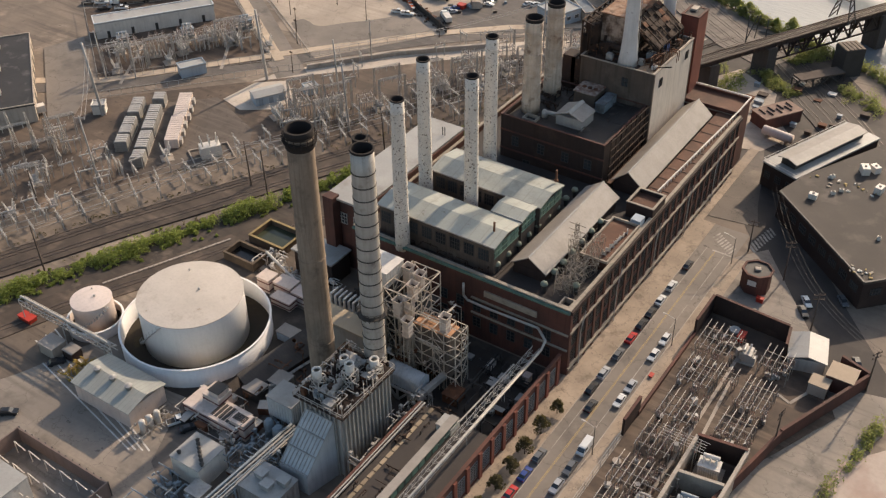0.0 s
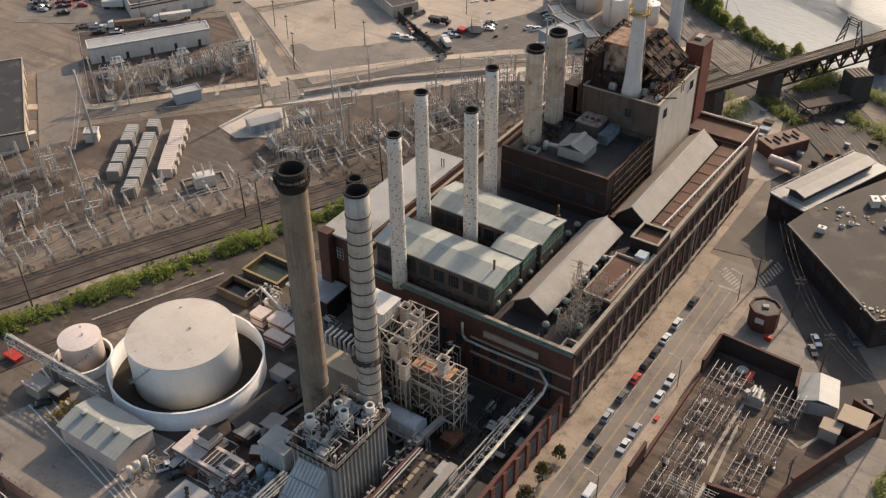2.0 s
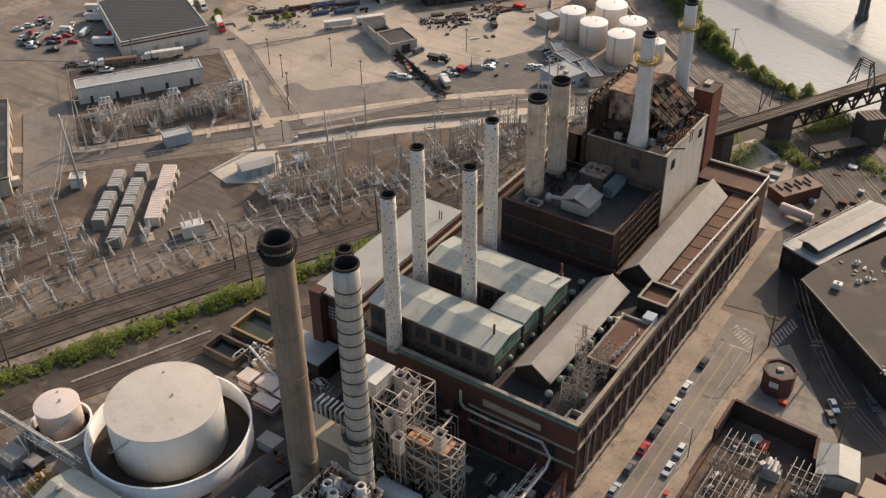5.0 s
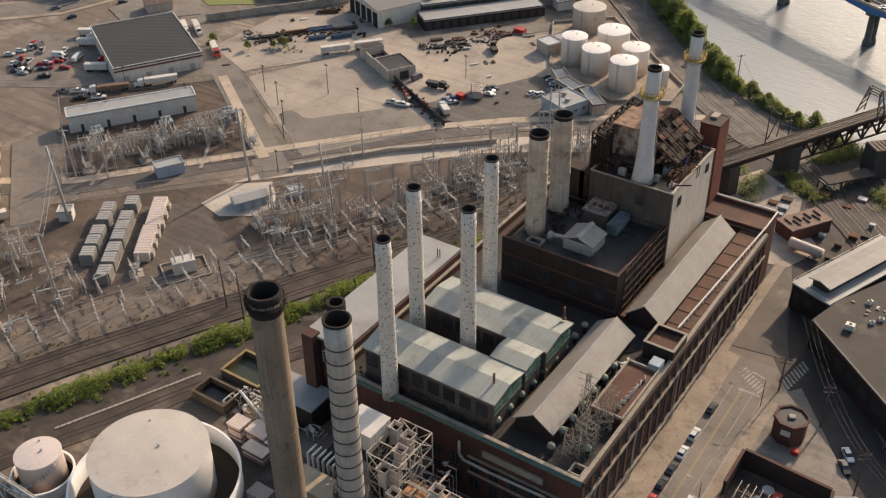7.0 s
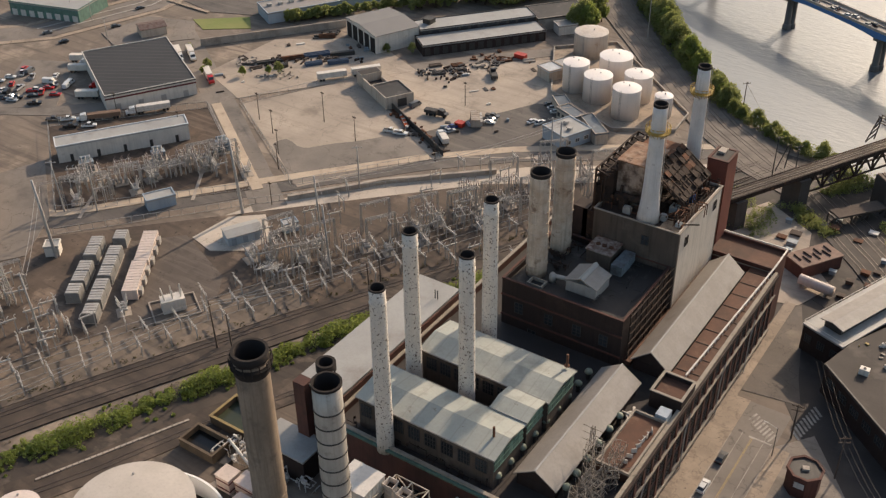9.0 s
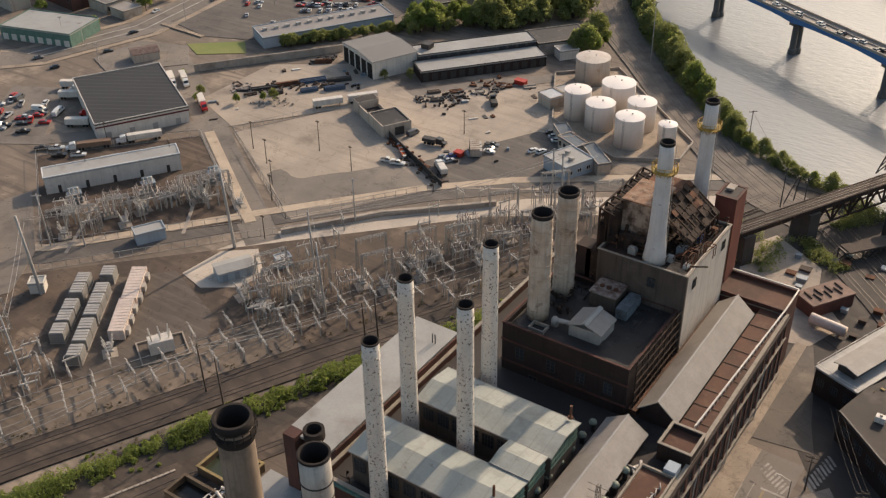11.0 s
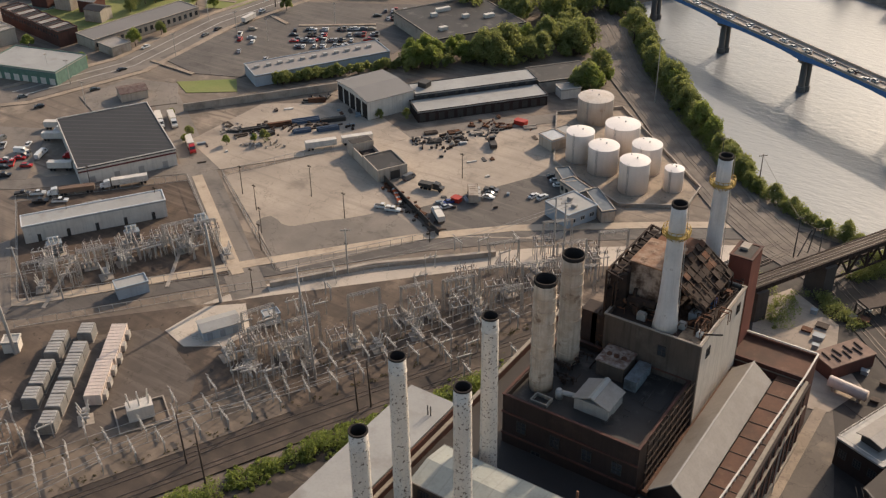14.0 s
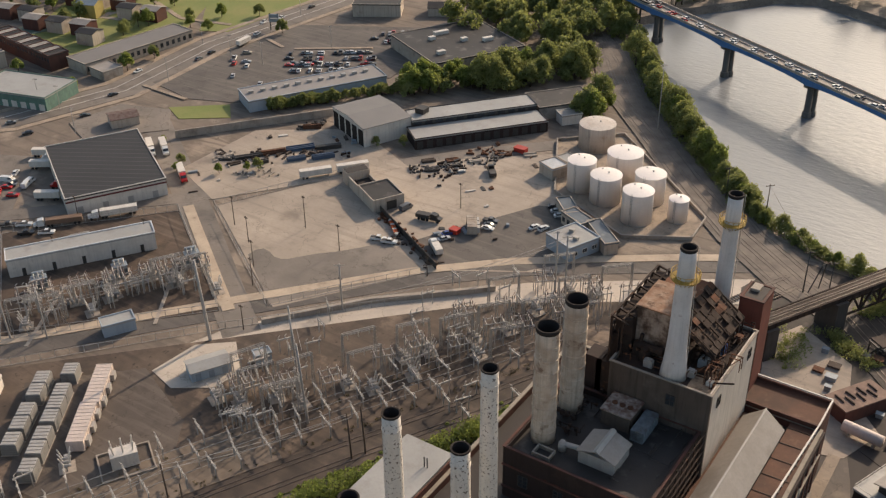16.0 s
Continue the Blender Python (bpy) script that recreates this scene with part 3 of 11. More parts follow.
sheet("lot_trucks", [(-164.5, 246.5), (-217, 275.5), (-198, 300), (-150, 340), (-140, 300), (-138, 262)], 0.04, SAND, "sandy yard with wheel tracks", "lot")
sheet("lot_parking_dark", [(-165, 247), (-178, 256), (-160, 290), (-148, 293), (-138, 268), (-146, 258)], 0.06, ASPHALT, "dark asphalt parking yard", "lot")
sheet("lot_substation_north", [(-198, 203), (-243.5, 233.5), (-274, 198), (-232, 167)], 0.03, SUB_EARTH, "dark gravel of the fenced substation", "lot")
sheet("lot_switchyard", [(-226, 157), (-147, 240), (-100, 272), (-112, 232), (-152, 168), (-186, 95), (-240, 120)], 0.02, GRAVEL, "brown gravel of the switchyard", "lot")
sheet("lot_containers", [(-214, 160), (-196, 178), (-176, 170), (-166, 156), (-172, 140), (-190, 138)], 0.04, YARD_BROWN, "dark asphalt pad of the container yard", "lot")
sheet("lot_scrap", [(-262, 252), (-240, 243), (-205, 290), (-222, 298), (-240, 300), (-262, 285)], 0.05, SAND, "pale concrete storage yard", "lot")
sheet("lot_truckpark", [(-300, 196), (-283, 208), (-306, 234), (-322, 226)], 0.05, ASPHALT_OLD, "worn asphalt truck park", "lot")
sheet("lot_mall", [(-322, 296), (-318, 372), (-262, 402), (-252, 345), (-284, 298), (-300, 292)], 0.06, ASPHALT, "dark asphalt shopping car park", "lot")
sheet("lawn_corner", [(-300, 283), (-284, 296), (-276, 288), (-290, 278)], 0.07, GRASS, "dry mown grass corner", "lawn")
sheet("lawn_field", [(-400, 300), (-363, 292), (-352, 340), (-380, 390), (-450, 380)], 0.05, GRASS, "mown green ball field", "lawn")
sheet("lawn_far", [(-348, 345), (-337, 350), (-330, 480), (-420, 480), (-390, 395)], 0.05, GRASS, "mown green grass of the park", "lawn")
sheet("pavement_plant", [(-165, 60), (-96, 40), (-96, 96), (-112, 118), (-140, 124), (-150, 112), (-160, 88)], 0.05, YARD, "pale concrete yard of the power plant", "lot")
sheet("pavement_worn", [(-121, 92), (-113, 74), (-99, 66), (-96.2, 66), (-96.2, 96), (-104, 110), (-112.2, 117.4), (-114, 108), (-115, 96)], 0.055, ASPHALT, "dark worn asphalt between the plant units", "lot")
sheet("ground_riverside", [(-62, 238), (-50, 232), (-30, 228), (0, 205), (20, 228), (-44, 274), (-66, 298), (-92, 300), (-98, 280), (-90, 255)], 0.02, CINDER_SHADED, "earth and cinders by the river line, darkened for shade", "lot")
sheet("lot_riverside", [(-86.0, 262), (-80.8, 272), (-66.9, 263.1), (-64.5, 252.5), (-56, 243), (-60, 232), (-74, 228), (-82, 248)], 0.04, SAND, "sandy yard by the railway bridge", "lot")
sheet("lot_corner_east", [(-8, 100), (40, 90), (60, 165), (0, 155), (-12, 140)], 0.05, mat("red_earth", (0.42, 0.34, 0.28), (0.24, 0.11, 0.08), scale=0.06, fine=1, amount=0.95), "cleared lot of pale rubble and red earth", "lot")

# ---- the power station ----
def grid_window(name, w, h, nx, ny, bar=0.09, depth=0.16):
    """Meshes of a framed window in the xz plane, facing +y, sill at the origin: frame and pane."""
    bm = B()
    for i in range(nx + 1):
        x = -w / 2 + w * i / nx
        box(bm, x - bar / 2, 0, 0, x + bar / 2, depth, h)
    for j in range(ny + 1):
        z = h * j / ny
        for i in range(nx):
            box(bm, -w / 2 + w * i / nx + bar / 2, 0.01, z - bar / 2, -w / 2 + w * (i + 1) / nx - bar / 2, depth - 0.01, z + bar / 2)
    fr = mesh_of(bm, name + "_frame")
    bm = B()
    box(bm, -w / 2, 0.03, 0, w / 2, 0.06, h)
    gl = mesh_of(bm, name + "_pane")
    gl.materials.append(GLASS_DARK)
    return fr, gl


def put_window(meshes, parent, m, frame_mat):
    fr, gl = meshes
    if not fr.materials:
        fr.materials.append(frame_mat)
    w = shared("window", fr, parent, m)
    shared("pane", gl, w, O)


def wall_box(parent, x0, y0, z0, x1, y1, z1, material, t=0.5, name="wall"):
    """Four walls of thickness t."""
    for a in ((x0, y0, x1, y0 + t), (x0, y1 - t, x1, y1), (x0, y0 + t, x0 + t, y1 - t), (x1 - t, y0 + t, x1, y1 - t)):
        bm = B()
        box(bm, a[0], a[1], z0, a[2], a[3], z1)
        part(name, bm, material, parent)


def coping(parent, x0, y0, x1, y1, z, material, w=0.7, h=0.25, name="coping"):
    o = 0.12
    for a in ((x0 - o, y0 - o, x1 + o, y0 - o + w), (x0 - o, y1 + o - w, x1 + o, y1 + o), (x0 - o, y0 - o + w, x0 - o + w, y1 + o - w), (x1 + o - w, y0 - o + w, x1 + o, y1 + o - w)):
        bm = B()
        box(bm, a[0], a[1], z, a[2], a[3], z + h)
        part(name, bm, material, parent)


def slab(parent, x0, y0, x1, y1, z, material, t=0.3, name="roof", label=""):
    bm = B()
    box(bm, x0, y0, z - t, x1, y1, z)
    return part(name, bm, material, parent, label)


station = thing("power_station", O, "long dark red brick power station with tall pilasters and flat roofs", "power station")
wall_box(station, -112.5, 133.2, 0, -62.6, 218.0, 16.0, BRICK, 0.6)
coping(station, -112.5, 133.2, -62.6, 218.0, 16.0, STONE)
slab(station, -111.9, 133.8, -63.2, 217.4, 14.6, ROOF_DARK, label="dark tar roof deck")
# lower wing at the north end
bm = B()
box(bm, -79.5, 218.0, 0, -63.2, 225.6, 16.4)
part("north_wing", bm, BRICK, station)
slab(station, -79.2, 217.6, -63.4, 225.4, 16.7, ROOF_BROWN, name="wing_roof")
wall_box(station, -79.6, 217.3, 16.4, -63.0, 225.8, 17.3, BRICK, 0.4, "parapet")
# white pipe railing round the wing and down the brown roof
bm = B()
for p, q in (((-79.4, 225.6), (-63.2, 225.6)), ((-63.2, 225.6), (-63.2, 217.6)), ((-63.2, 217.6), (-65.0, 176))):
    beam(bm, (*p, 17.6), (*q, 17.6), 0.28)
    n = max(2, int((Vector(p) - Vector(q)).length / 1.6))
    for i in range(n + 1):
        c = Vector(p).lerp(Vector(q), i / n)
        beam(bm, (c.x, c.y, 16.4), (c.x, c.y, 17.6), 0.14)
part("pipe_railing", bm, STEEL_WHITE, station, "white painted pipe railing")

# east front: pilasters, string courses and rows of tall windows
PIER = 3.38
bm = B()
box(bm, -0.42, 0, 0, 0.42, 0.26, 15.2)
pil = mesh_of(bm, "pilaster")
pil.materials.append(BRICK)
win_e = grid_window("station_window", 2.05, 2.7, 3, 4)
face_e = lambda y, z: pose(-62.6, y, z, 0, 0, -90)
for i in range(26):
    y = 133.6 + PIER * i
    shared("pilaster", pil, station, face_e(min(y, 217.5), 0))
    if i < 25:
        for z in (2.7, 6.6, 11.9):
            put_window(win_e, station, face_e(y + PIER / 2, z), STEEL_DARK)
for z, d, h, mm in ((1.5, 0.55, 0.5, STONE), (10.5, 0.5, 0.35, STONE), (15.2, 0.55, 0.8, BRICK_DARK)):
    bm = B()
    box(bm, -62.6, 133.2, z, -62.6 + d, 217.9, z + h)
    part("string_course", bm, mm, station)
# downpipes and wall boxes on the front
for y in (137.2, 152.5, 171.0, 188.0, 203.5):
    bm = B()
    beam(bm, (-62.0, y, 0.3), (-62.0, y, 9), 0.22, sides=6)
    beam(bm, (-62.0, y, 9), (-62.0, y + 1.6, 12.6), 0.2, sides=6)
    part("downpipe", bm, STEEL_GREY, station, "grey steel downpipe")
# south front: copper edge, pale panel, string courses, windows in shade
bm = B()
box(bm, -112.6, 132.7, 15.4, -62.5, 133.2, 15.9)
part("gutter", bm, COPPER_GREEN, station, "green copper gutter")
bm = B()
box(bm, -81.0, 132.85, 11.6, -69.4, 133.2, 12.9)
part("pale_panel", bm, STONE, station)
bm = B()
for z in (9.9, 6.2):
    box(bm, -84.0, 132.9, z, -62.6, 133.2, z + 0.35)
part("string_course", bm, STONE, station)
win_s = grid_window("south_window", 1.7, 2.4, 2, 3)
for i in range(12):
    for z in (3.0, 7.0):
        put_window(win_s, station, pose(-110 + 3.9 * i, 133.2, z, 0, 0, 180), STEEL_DARK)

# long gabled roof lights on the east range
for name, x0, y0, x1, y1, ze, zr in (("south_monitor", -78.9, 139.0, -71.0, 170.4, 17.0, 19.6), ("north_monitor", -75.6, 175.4, -68.0, 213.4, 17.0, 20.2)):
    mon = thing("roof_monitor", O, "long gabled roof monitor with pale grey sheet roof", "roof monitor", "roof monitors")
    bm = B()
    box(bm, x0 + 0.5, y0 + 0.5, 14.6, x1 - 0.5, y1 - 0.5, ze - 0.2)
    part("wall", bm, BRICK_DARK, mon)
    bm = B()
    gable(bm, x0, y0, x1, y1, ze, zr, "y", 0.22)
    part("roof", bm, ROOF_GREY, mon, "pale grey sheet roof")
    xm = (x0 + x1) / 2
    for y in (y0 + 0.55, y1 - 0.75):
        bm = B()
        a = [bm.verts.new(v) for v in ((x0 + 0.6, y, ze - 0.25), (x1 - 0.6, y, ze - 0.25), (xm, y, zr - 0.3))]
        b = [bm.verts.new((v.co.x, v.co.y + 0.2, v.co.z)) for v in a]
        bm.faces.new(a), bm.faces.new(b[::-1])
        for i in range(3):
            bm.faces.new((a[i], a[(i + 1) % 3], b[(i + 1) % 3], b[i]))
        part("gable_end", bm, BRICK_DARK, mon)
    bm = B()
    beam(bm, (xm, y0 - 0.05, zr + 0.03), (xm, y1 + 0.05, zr + 0.03), 0.3, 0.1)
    part("ridge_cap", bm, ROOF_WHITE, mon)
# brown flat roof strips beside the monitors
slab(station, -68.0, 175.2, -63.2, 217.2, 16.2, ROOF_BROWN, 1.6, label="rust brown flat roof")
slab(station, -79.4, 176.0, -75.8, 216.0, 15.6, ROOF_BROWN, 0.9)
for i in range(9):
    y = 178.5 + 4.6 * i
    bm = B()
    beam(bm, (-68.0, y, 16.24), (-63.3, y + 0.2, 16.24), 0.12, 0.12)
    part("roof_batten", bm, TIMBER, station)
# brown deck with low stone walls, and a sunken roof box
deck = thing("roof_deck", O, "brown roof deck with pale stone edging", "roof deck")
slab(deck, -69.0, 149.0, -63.2, 163.4, 16.6, ROOF_BROWN, 2.0)
wall_box(deck, -69.1, 148.8, 16.6, -63.1, 163.6, 17.1, STONE, 0.35, "edging")
cube = thing("roof_penthouse", O, "square brick roof penthouse with sunken brown roof", "penthouse")
wall_box(cube, -68.4, 168.2, 14.6, -61.9 - 0.6, 174.4, 18.2, BRICK_DARK, 0.4)
slab(cube, -68.0, 168.6, -62.9, 174.0, 17.4, ROOF_BROWN)
coping(cube, -68.4, 168.2, -62.5, 174.4, 18.2, STONE, 0.5, 0.18)
bm = B()
box(bm, -65.4, 163.8, 14.6, -63.3, 166.2, 17.6)
tagged(part("roof_hut", bm, PANEL_BLUE), "small pale blue roof hut", "hut")
# small stone light well at the south corner
well = thing("light_well", O, "small square stone light well on the roof", "light well")
wall_box(well, -65.8, 134.4, 14.6, -63.4, 137.0, 15.7, STONE, 0.3)

# mushroom ventilators along the monitor
vent0 = thing("roof_ventilator", pose(-80.9, 137.5, 14.6), "domed green copper roof ventilator", "ventilator", "ventilators along the roof monitor")
bm = B()
lathe(bm, 0, 0, ((0.45, 0), (0.45, 2.1)), 10)
part("pipe", bm, STEEL_DARK, vent0)
bm = B()
lathe(bm, 0, 0, ((0.62, 1.75), (0.72, 1.8), (0.74, 2.0), (0.6, 2.35), (0.34, 2.55), (0.08, 2.62)), 12)
part("hood", bm, mat("hood_green", (0.24, 0.255, 0.19), (0.10, 0.13, 0.10), rough=0.5, scale=0.8), vent0, smooth=True)
for i in range(1, 9):
    copy_thing(vent0, pose(-80.9 + 0.05 * i, 137.5 + 3.87 * i, 14.6, 0, 0, 40 * i))
for x, y in ((-70.3, 137.1), (-70.4, 141.4), (-70.5, 145.0), (-70.6, 148.9), (-70.7, 153.0), (-70.7, 157.1), (-70.7, 161.0), (-65.1, 140.0)):
    copy_thing(vent0, pose(x, y, 14.6, 0, 0, 17 * y))
# heap of fallen scaffold lattice at the corner, and a thin lattice mast
random.seed(29)
segs = []
for fx, fy, w_, d_, h_, deg, lean in ((-67.6, 139.0, 2.6, 2.6, 4.6, 20, 4), (-66.4, 142.4, 3.0, 2.4, 6.4, -10, 7), (-67.8, 145.6, 2.8, 2.6, 8.2, 14, -4), (-65.8, 147.0, 2.0, 2.4, 5.6, 35, 8), (-65.6, 139.6, 2.2, 2.2, 3.4, 50, -9), (-66.2, 150.2, 2.0, 2.0, 6.8, 5, 5)):
    m_ = pose(fx, fy, 14.7, lean, lean * 0.7, deg)
    nz = max(2, int(h_ / 1.5))
    lv = [h_ * k / nz for k in range(nz + 1)]
    for p, q in lattice_box(-w_ / 2, -d_ / 2, w_ / 2, d_ / 2, lv, 2, 2):
        if random.random() < 0.8:
            j_ = Vector((random.uniform(-0.15, 0.15), random.uniform(-0.15, 0.15), random.uniform(-0.1, 0.2)))
            segs.append((m_ @ Vector(p), m_ @ Vector(q) + j_))
for i in range(46):
    x, y, a_, L_ = random.uniform(-69.0, -64.4), random.uniform(138.2, 150.4), random.uniform(0, math.pi), random.uniform(1.6, 4.2)
    z0_ = random.uniform(14.8, 16.2)
    segs.append((Vector((x, y, z0_)), Vector((x + L_ * math.cos(a_), y + L_ * math.sin(a_), z0_ + random.uniform(-0.2, 2.2)))))
bm = B()
for p, q in segs:
    beam(bm, p, q, 0.065)
tagged(part("scaffold_heap", bm, SCAFFOLD), "tangled heap of weathered grey scaffold lattice on the roof", "scaffold", kind="stuff")
lm = thing("lattice_mast", pose(-70.4, 149.8, 14.6), "thin weathered lattice mast on the roof", "mast")
for dx, dy in ((-0.5, -0.5), (0.5, -0.5), (0.5, 0.5), (-0.5, 0.5)):
    bm = B()
    beam(bm, (dx, dy, 0), (dx * 0.5, dy * 0.5, 8.4), 0.1)
    part("leg", bm, SCAFFOLD, lm)
bm = B()
for k in range(8):
    z = 1.05 * k
    f0, f1 = 1 - 0.5 * z / 8.4, 1 - 0.5 * (z + 1.05) / 8.4
    for s_ in (-0.5, 0.5):
        beam(bm, (-0.5 * f0, s_ * f0, z), (0.5 * f1, s_ * f1, z + 1.05), 0.06)
        beam(bm, (s_ * f0, 0.5 * f0, z), (s_ * f1, -0.5 * f1, z + 1.05), 0.06)
for z in (5.0, 6.6, 8.0):
    beam(bm, (-1.8, 0, z), (1.8, 0, z), 0.09)
part("bracing", bm, SCAFFOLD, lm)["kind"] = "stuff"
# white pipe frames and oddments on the brown deck
for i in range(7):
    bm = B()
    box(bm, -0.5, -0.05, 0, 0.5, 0.05, 0.9)
    box(bm, -0.05, 0.05, 0, 0.05, 0.8, 0.12)
    o = part("deck_frame", bm, STEEL_WHITE)
    o.matrix_basis = pose(-65.0 + 0.12 * i, 151.2 + 1.5 * i, 16.6, 0, 0, 20 * i)
    tagged(o, "small white frame on the brown roof deck", "frame", "frames on the roof deck")
for i in range(6):
    bm = B()
    beam(bm, (0, 0, 0.25), (1.5, 0.4, 0.25), 0.5, sides=10)
    beam(bm, (0.4, 0.1, 0), (0.4, 0.1, 0.25), 0.3)
    o = part("duct_piece", bm, STEEL_WHITE, smooth=True)
    o.matrix_basis = pose(-69.6 - 0.1 * i, 160.4 + 1.1 * i, 14.6 + 0.2 * (i % 2), 0, 0, 55 * i)
    tagged(o, "loose white duct piece on the roof", "duct piece", "duct pieces on the roof")

# boiler house: white roofs round a sunken court
boiler = thing("boiler_house", O, "boiler house with pale sheet roofs and green glazed sides", "boiler house")


def low_house(parent, x0, y0, x1, y1, z0, z1, rise, side=COPPER_GREEN):
    bm = B()
    box(bm, x0 + 0.4, y0 + 0.4, z0, x1 - 0.4, y1 - 0.4, z1 - 0.1)
    part("wall", bm, STUCCO_BROWN, parent)
    n = max(2, int((y1 - y0) / 1.5))
    for i in range(n):
        ya = y0 + 0.5 + (y1 - y0 - 1.0) * i / n
        bm = B()
        box(bm, x1 - 0.4, ya + 0.08, z1 - 2.7, x1 - 0.3, ya + (y1 - y0 - 1.0) / n - 0.08, z1 - 0.5)
        part("glazing", bm, side, parent, "green glazed side pane")
    bm = B()
    for z in (z1 - 2.85, z1 - 1.6, z1 - 0.45):
        box(bm, x1 - 0.4, y0 + 0.4, z - 0.07, x1 - 0.2, y1 - 0.4, z + 0.07)
    part("glazing_bar", bm, COPPER_GREEN, parent)
    bm = B()
    for y in (y0 - 0.06, y1 - 0.02):
        box(bm, x0, y, z1 - 0.24, x1, y + 0.08, z1 + 0.06)
    part("gutter", bm, STEEL_GREY, parent)
    bm = B()
    gable(bm, x0, y0, x1, y1, z1, z1 + rise, "x", 0.25)
    part("roof", bm, ROOF_BOILER, parent, "pale grey-green sheet roof")


low_house(boiler, -108.2, 135.6, -80.4, 145.6, 14.6, 21.6, 0.9)
low_house(boiler, -106.4, 152.0, -79.8, 162.0, 14.6, 21.6, 0.9)
low_house(boiler, -87.6, 145.65, -80.3, 151.95, 14.6, 21.85, 0.55)
slab(boiler, -112, 133.9, -80, 170, 18.4 - 3.6, ROOF_DARK, 0.1)
win_b = grid_window("court_window", 2.2, 2.6, 4, 3)
for i in range(8):
    put_window(win_b, boiler, pose(-106.2 + 3.3 * i, 136.0, 17.6, 0, 0, 180), STEEL_DARK)
for i in range(6):
    put_window(win_b, boiler, pose(-104 + 3.0 * i, 152.4, 17.6, 0, 0, 180), STEEL_DARK)
# slim vents on the roofs
for x, y, z in ((-83.0, 139.6, 22.2), (-81.6, 161.6, 22.6)):
    bm = B()
    lathe(bm, 0, 0, ((0.5, 0), (0.5, 0.2), (0.22, 0.25), (0.22, 2.6)), 10)
    o = part("vent_pipe", bm, RUST, smooth=True)
    o.matrix_basis = pose(x, y, z - 0.4)
    tagged(o, "thin rusty vent pipe on the white roof", "vent pipe", "roof vent pipes")
# west range with a long pale roof
west = thing("west_range", O, "brick side range with a long pale roof", "building")
bm = B()
box(bm, -121.6, 137.6, 0, -112.6, 174.6, 17.6)
part("wall", bm, BRICK, west)
bm = B()
box(bm, -122.6, 136.6, 17.6, -112.9, 175.2, 18.1)
part("roof", bm, ROOF_WHITE, west, "long pale flat roof")
bm = B()
box(bm, -122.2, 135.2, 0, -119.6, 137.5, 18.6)
part("corner_pier", bm, BRICK, west)
bm = B()
for x in (-115.3, -114.7):
    beam(bm, (x, 170.0, 18.0), (x, 170.0, 20.2), 0.22, sides=6)
part("vent_pipe", bm, STEEL_DARK, west)
win_w = grid_window("range_window", 2.2, 2.6, 3, 3)
for i in range(2):
    put_window(win_w, west, pose(-119.0 + 4 * i, 137.6, 11.5, 0, 0, 180), STEEL_WHITE)


# ---- stacks ----
def stack(x, y, z0, z1, r0, r1, material, label, group, bands=(), rim=0.25, rim_h=1.0, rim_mat=SOOT, band_mat=STEEL_DARK, flare=0.0):
    st = thing("chimney_stack", pose(x, y, z0), label, "chimney stack", group)
    h = z1 - z0
    bm = B()
    prof = []
    for i in range(13):
        k = i / 12
        r = r0 + (r1 - r0) * k + flare * max(0, 1 - k / 0.35) ** 2
        prof.append((r, h * k))
    prof += [(r1 - 0.14, h), (r1 - 0.16, h - 0.6)]
    lathe(bm, 0, 0, prof, 28, True, False)
    part("shaft", bm, material, st, smooth=True)
    bm = B()
    lathe(bm, 0, 0, ((r1 - 0.20, h - 5.0), (r1 - 0.22, h - 4.9)), 20, True, True)
    part("flue", bm, SOOT, st)
    bm = B()
    lathe(bm, 0, 0, ((r1 + 0.02, h - rim_h), (r1 + rim, h - rim_h * 0.8), (r1 + rim, h + 0.1), (r1 - 0.16, h + 0.1), (r1 - 0.18, h - 5.0)), 28, False, False)
    part("rim", bm, rim_mat, st, "soot black rim", smooth=True)
    for b in bands:
        k = b / h
        r = r0 + (r1 - r0) * k + flare * max(0, 1 - k / 0.35) ** 2
        bm = B()
        lathe(bm, 0, 0, ((r, b - 0.10), (r + 0.09, b - 0.08), (r + 0.09, b + 0.08), (r, b + 0.10)), 28, False, False)
        part("band", bm, band_mat, st)
    return st, h


def ladder(st, r0, r1, h, deg, material=STEEL_GREY, z0=0.0):
    bm = B()
    a = radians(deg)
    c, s = math.cos(a), math.sin(a)
    for o in (-0.22, 0.22):
        beam(bm, ((r0 + 0.25) * c - o * s, (r0 + 0.25) * s + o * c, z0), ((r1 + 0.25) * c - o * s, (r1 + 0.25) * s + o * c, h), 0.07)
    n = int((h - z0) / 1.2)
    for i in range(n):
        k = i / n
        r = r0 + (r1 - r0) * k + 0.25
        z = z0 + (h - z0) * k
        beam(bm, (r * c + 0.22 * s, r * s - 0.22 * c, z), (r * c - 0.22 * s, r * s + 0.22 * c, z), 0.05)
    part("ladder", bm, material, st)["kind"] = "stuff"


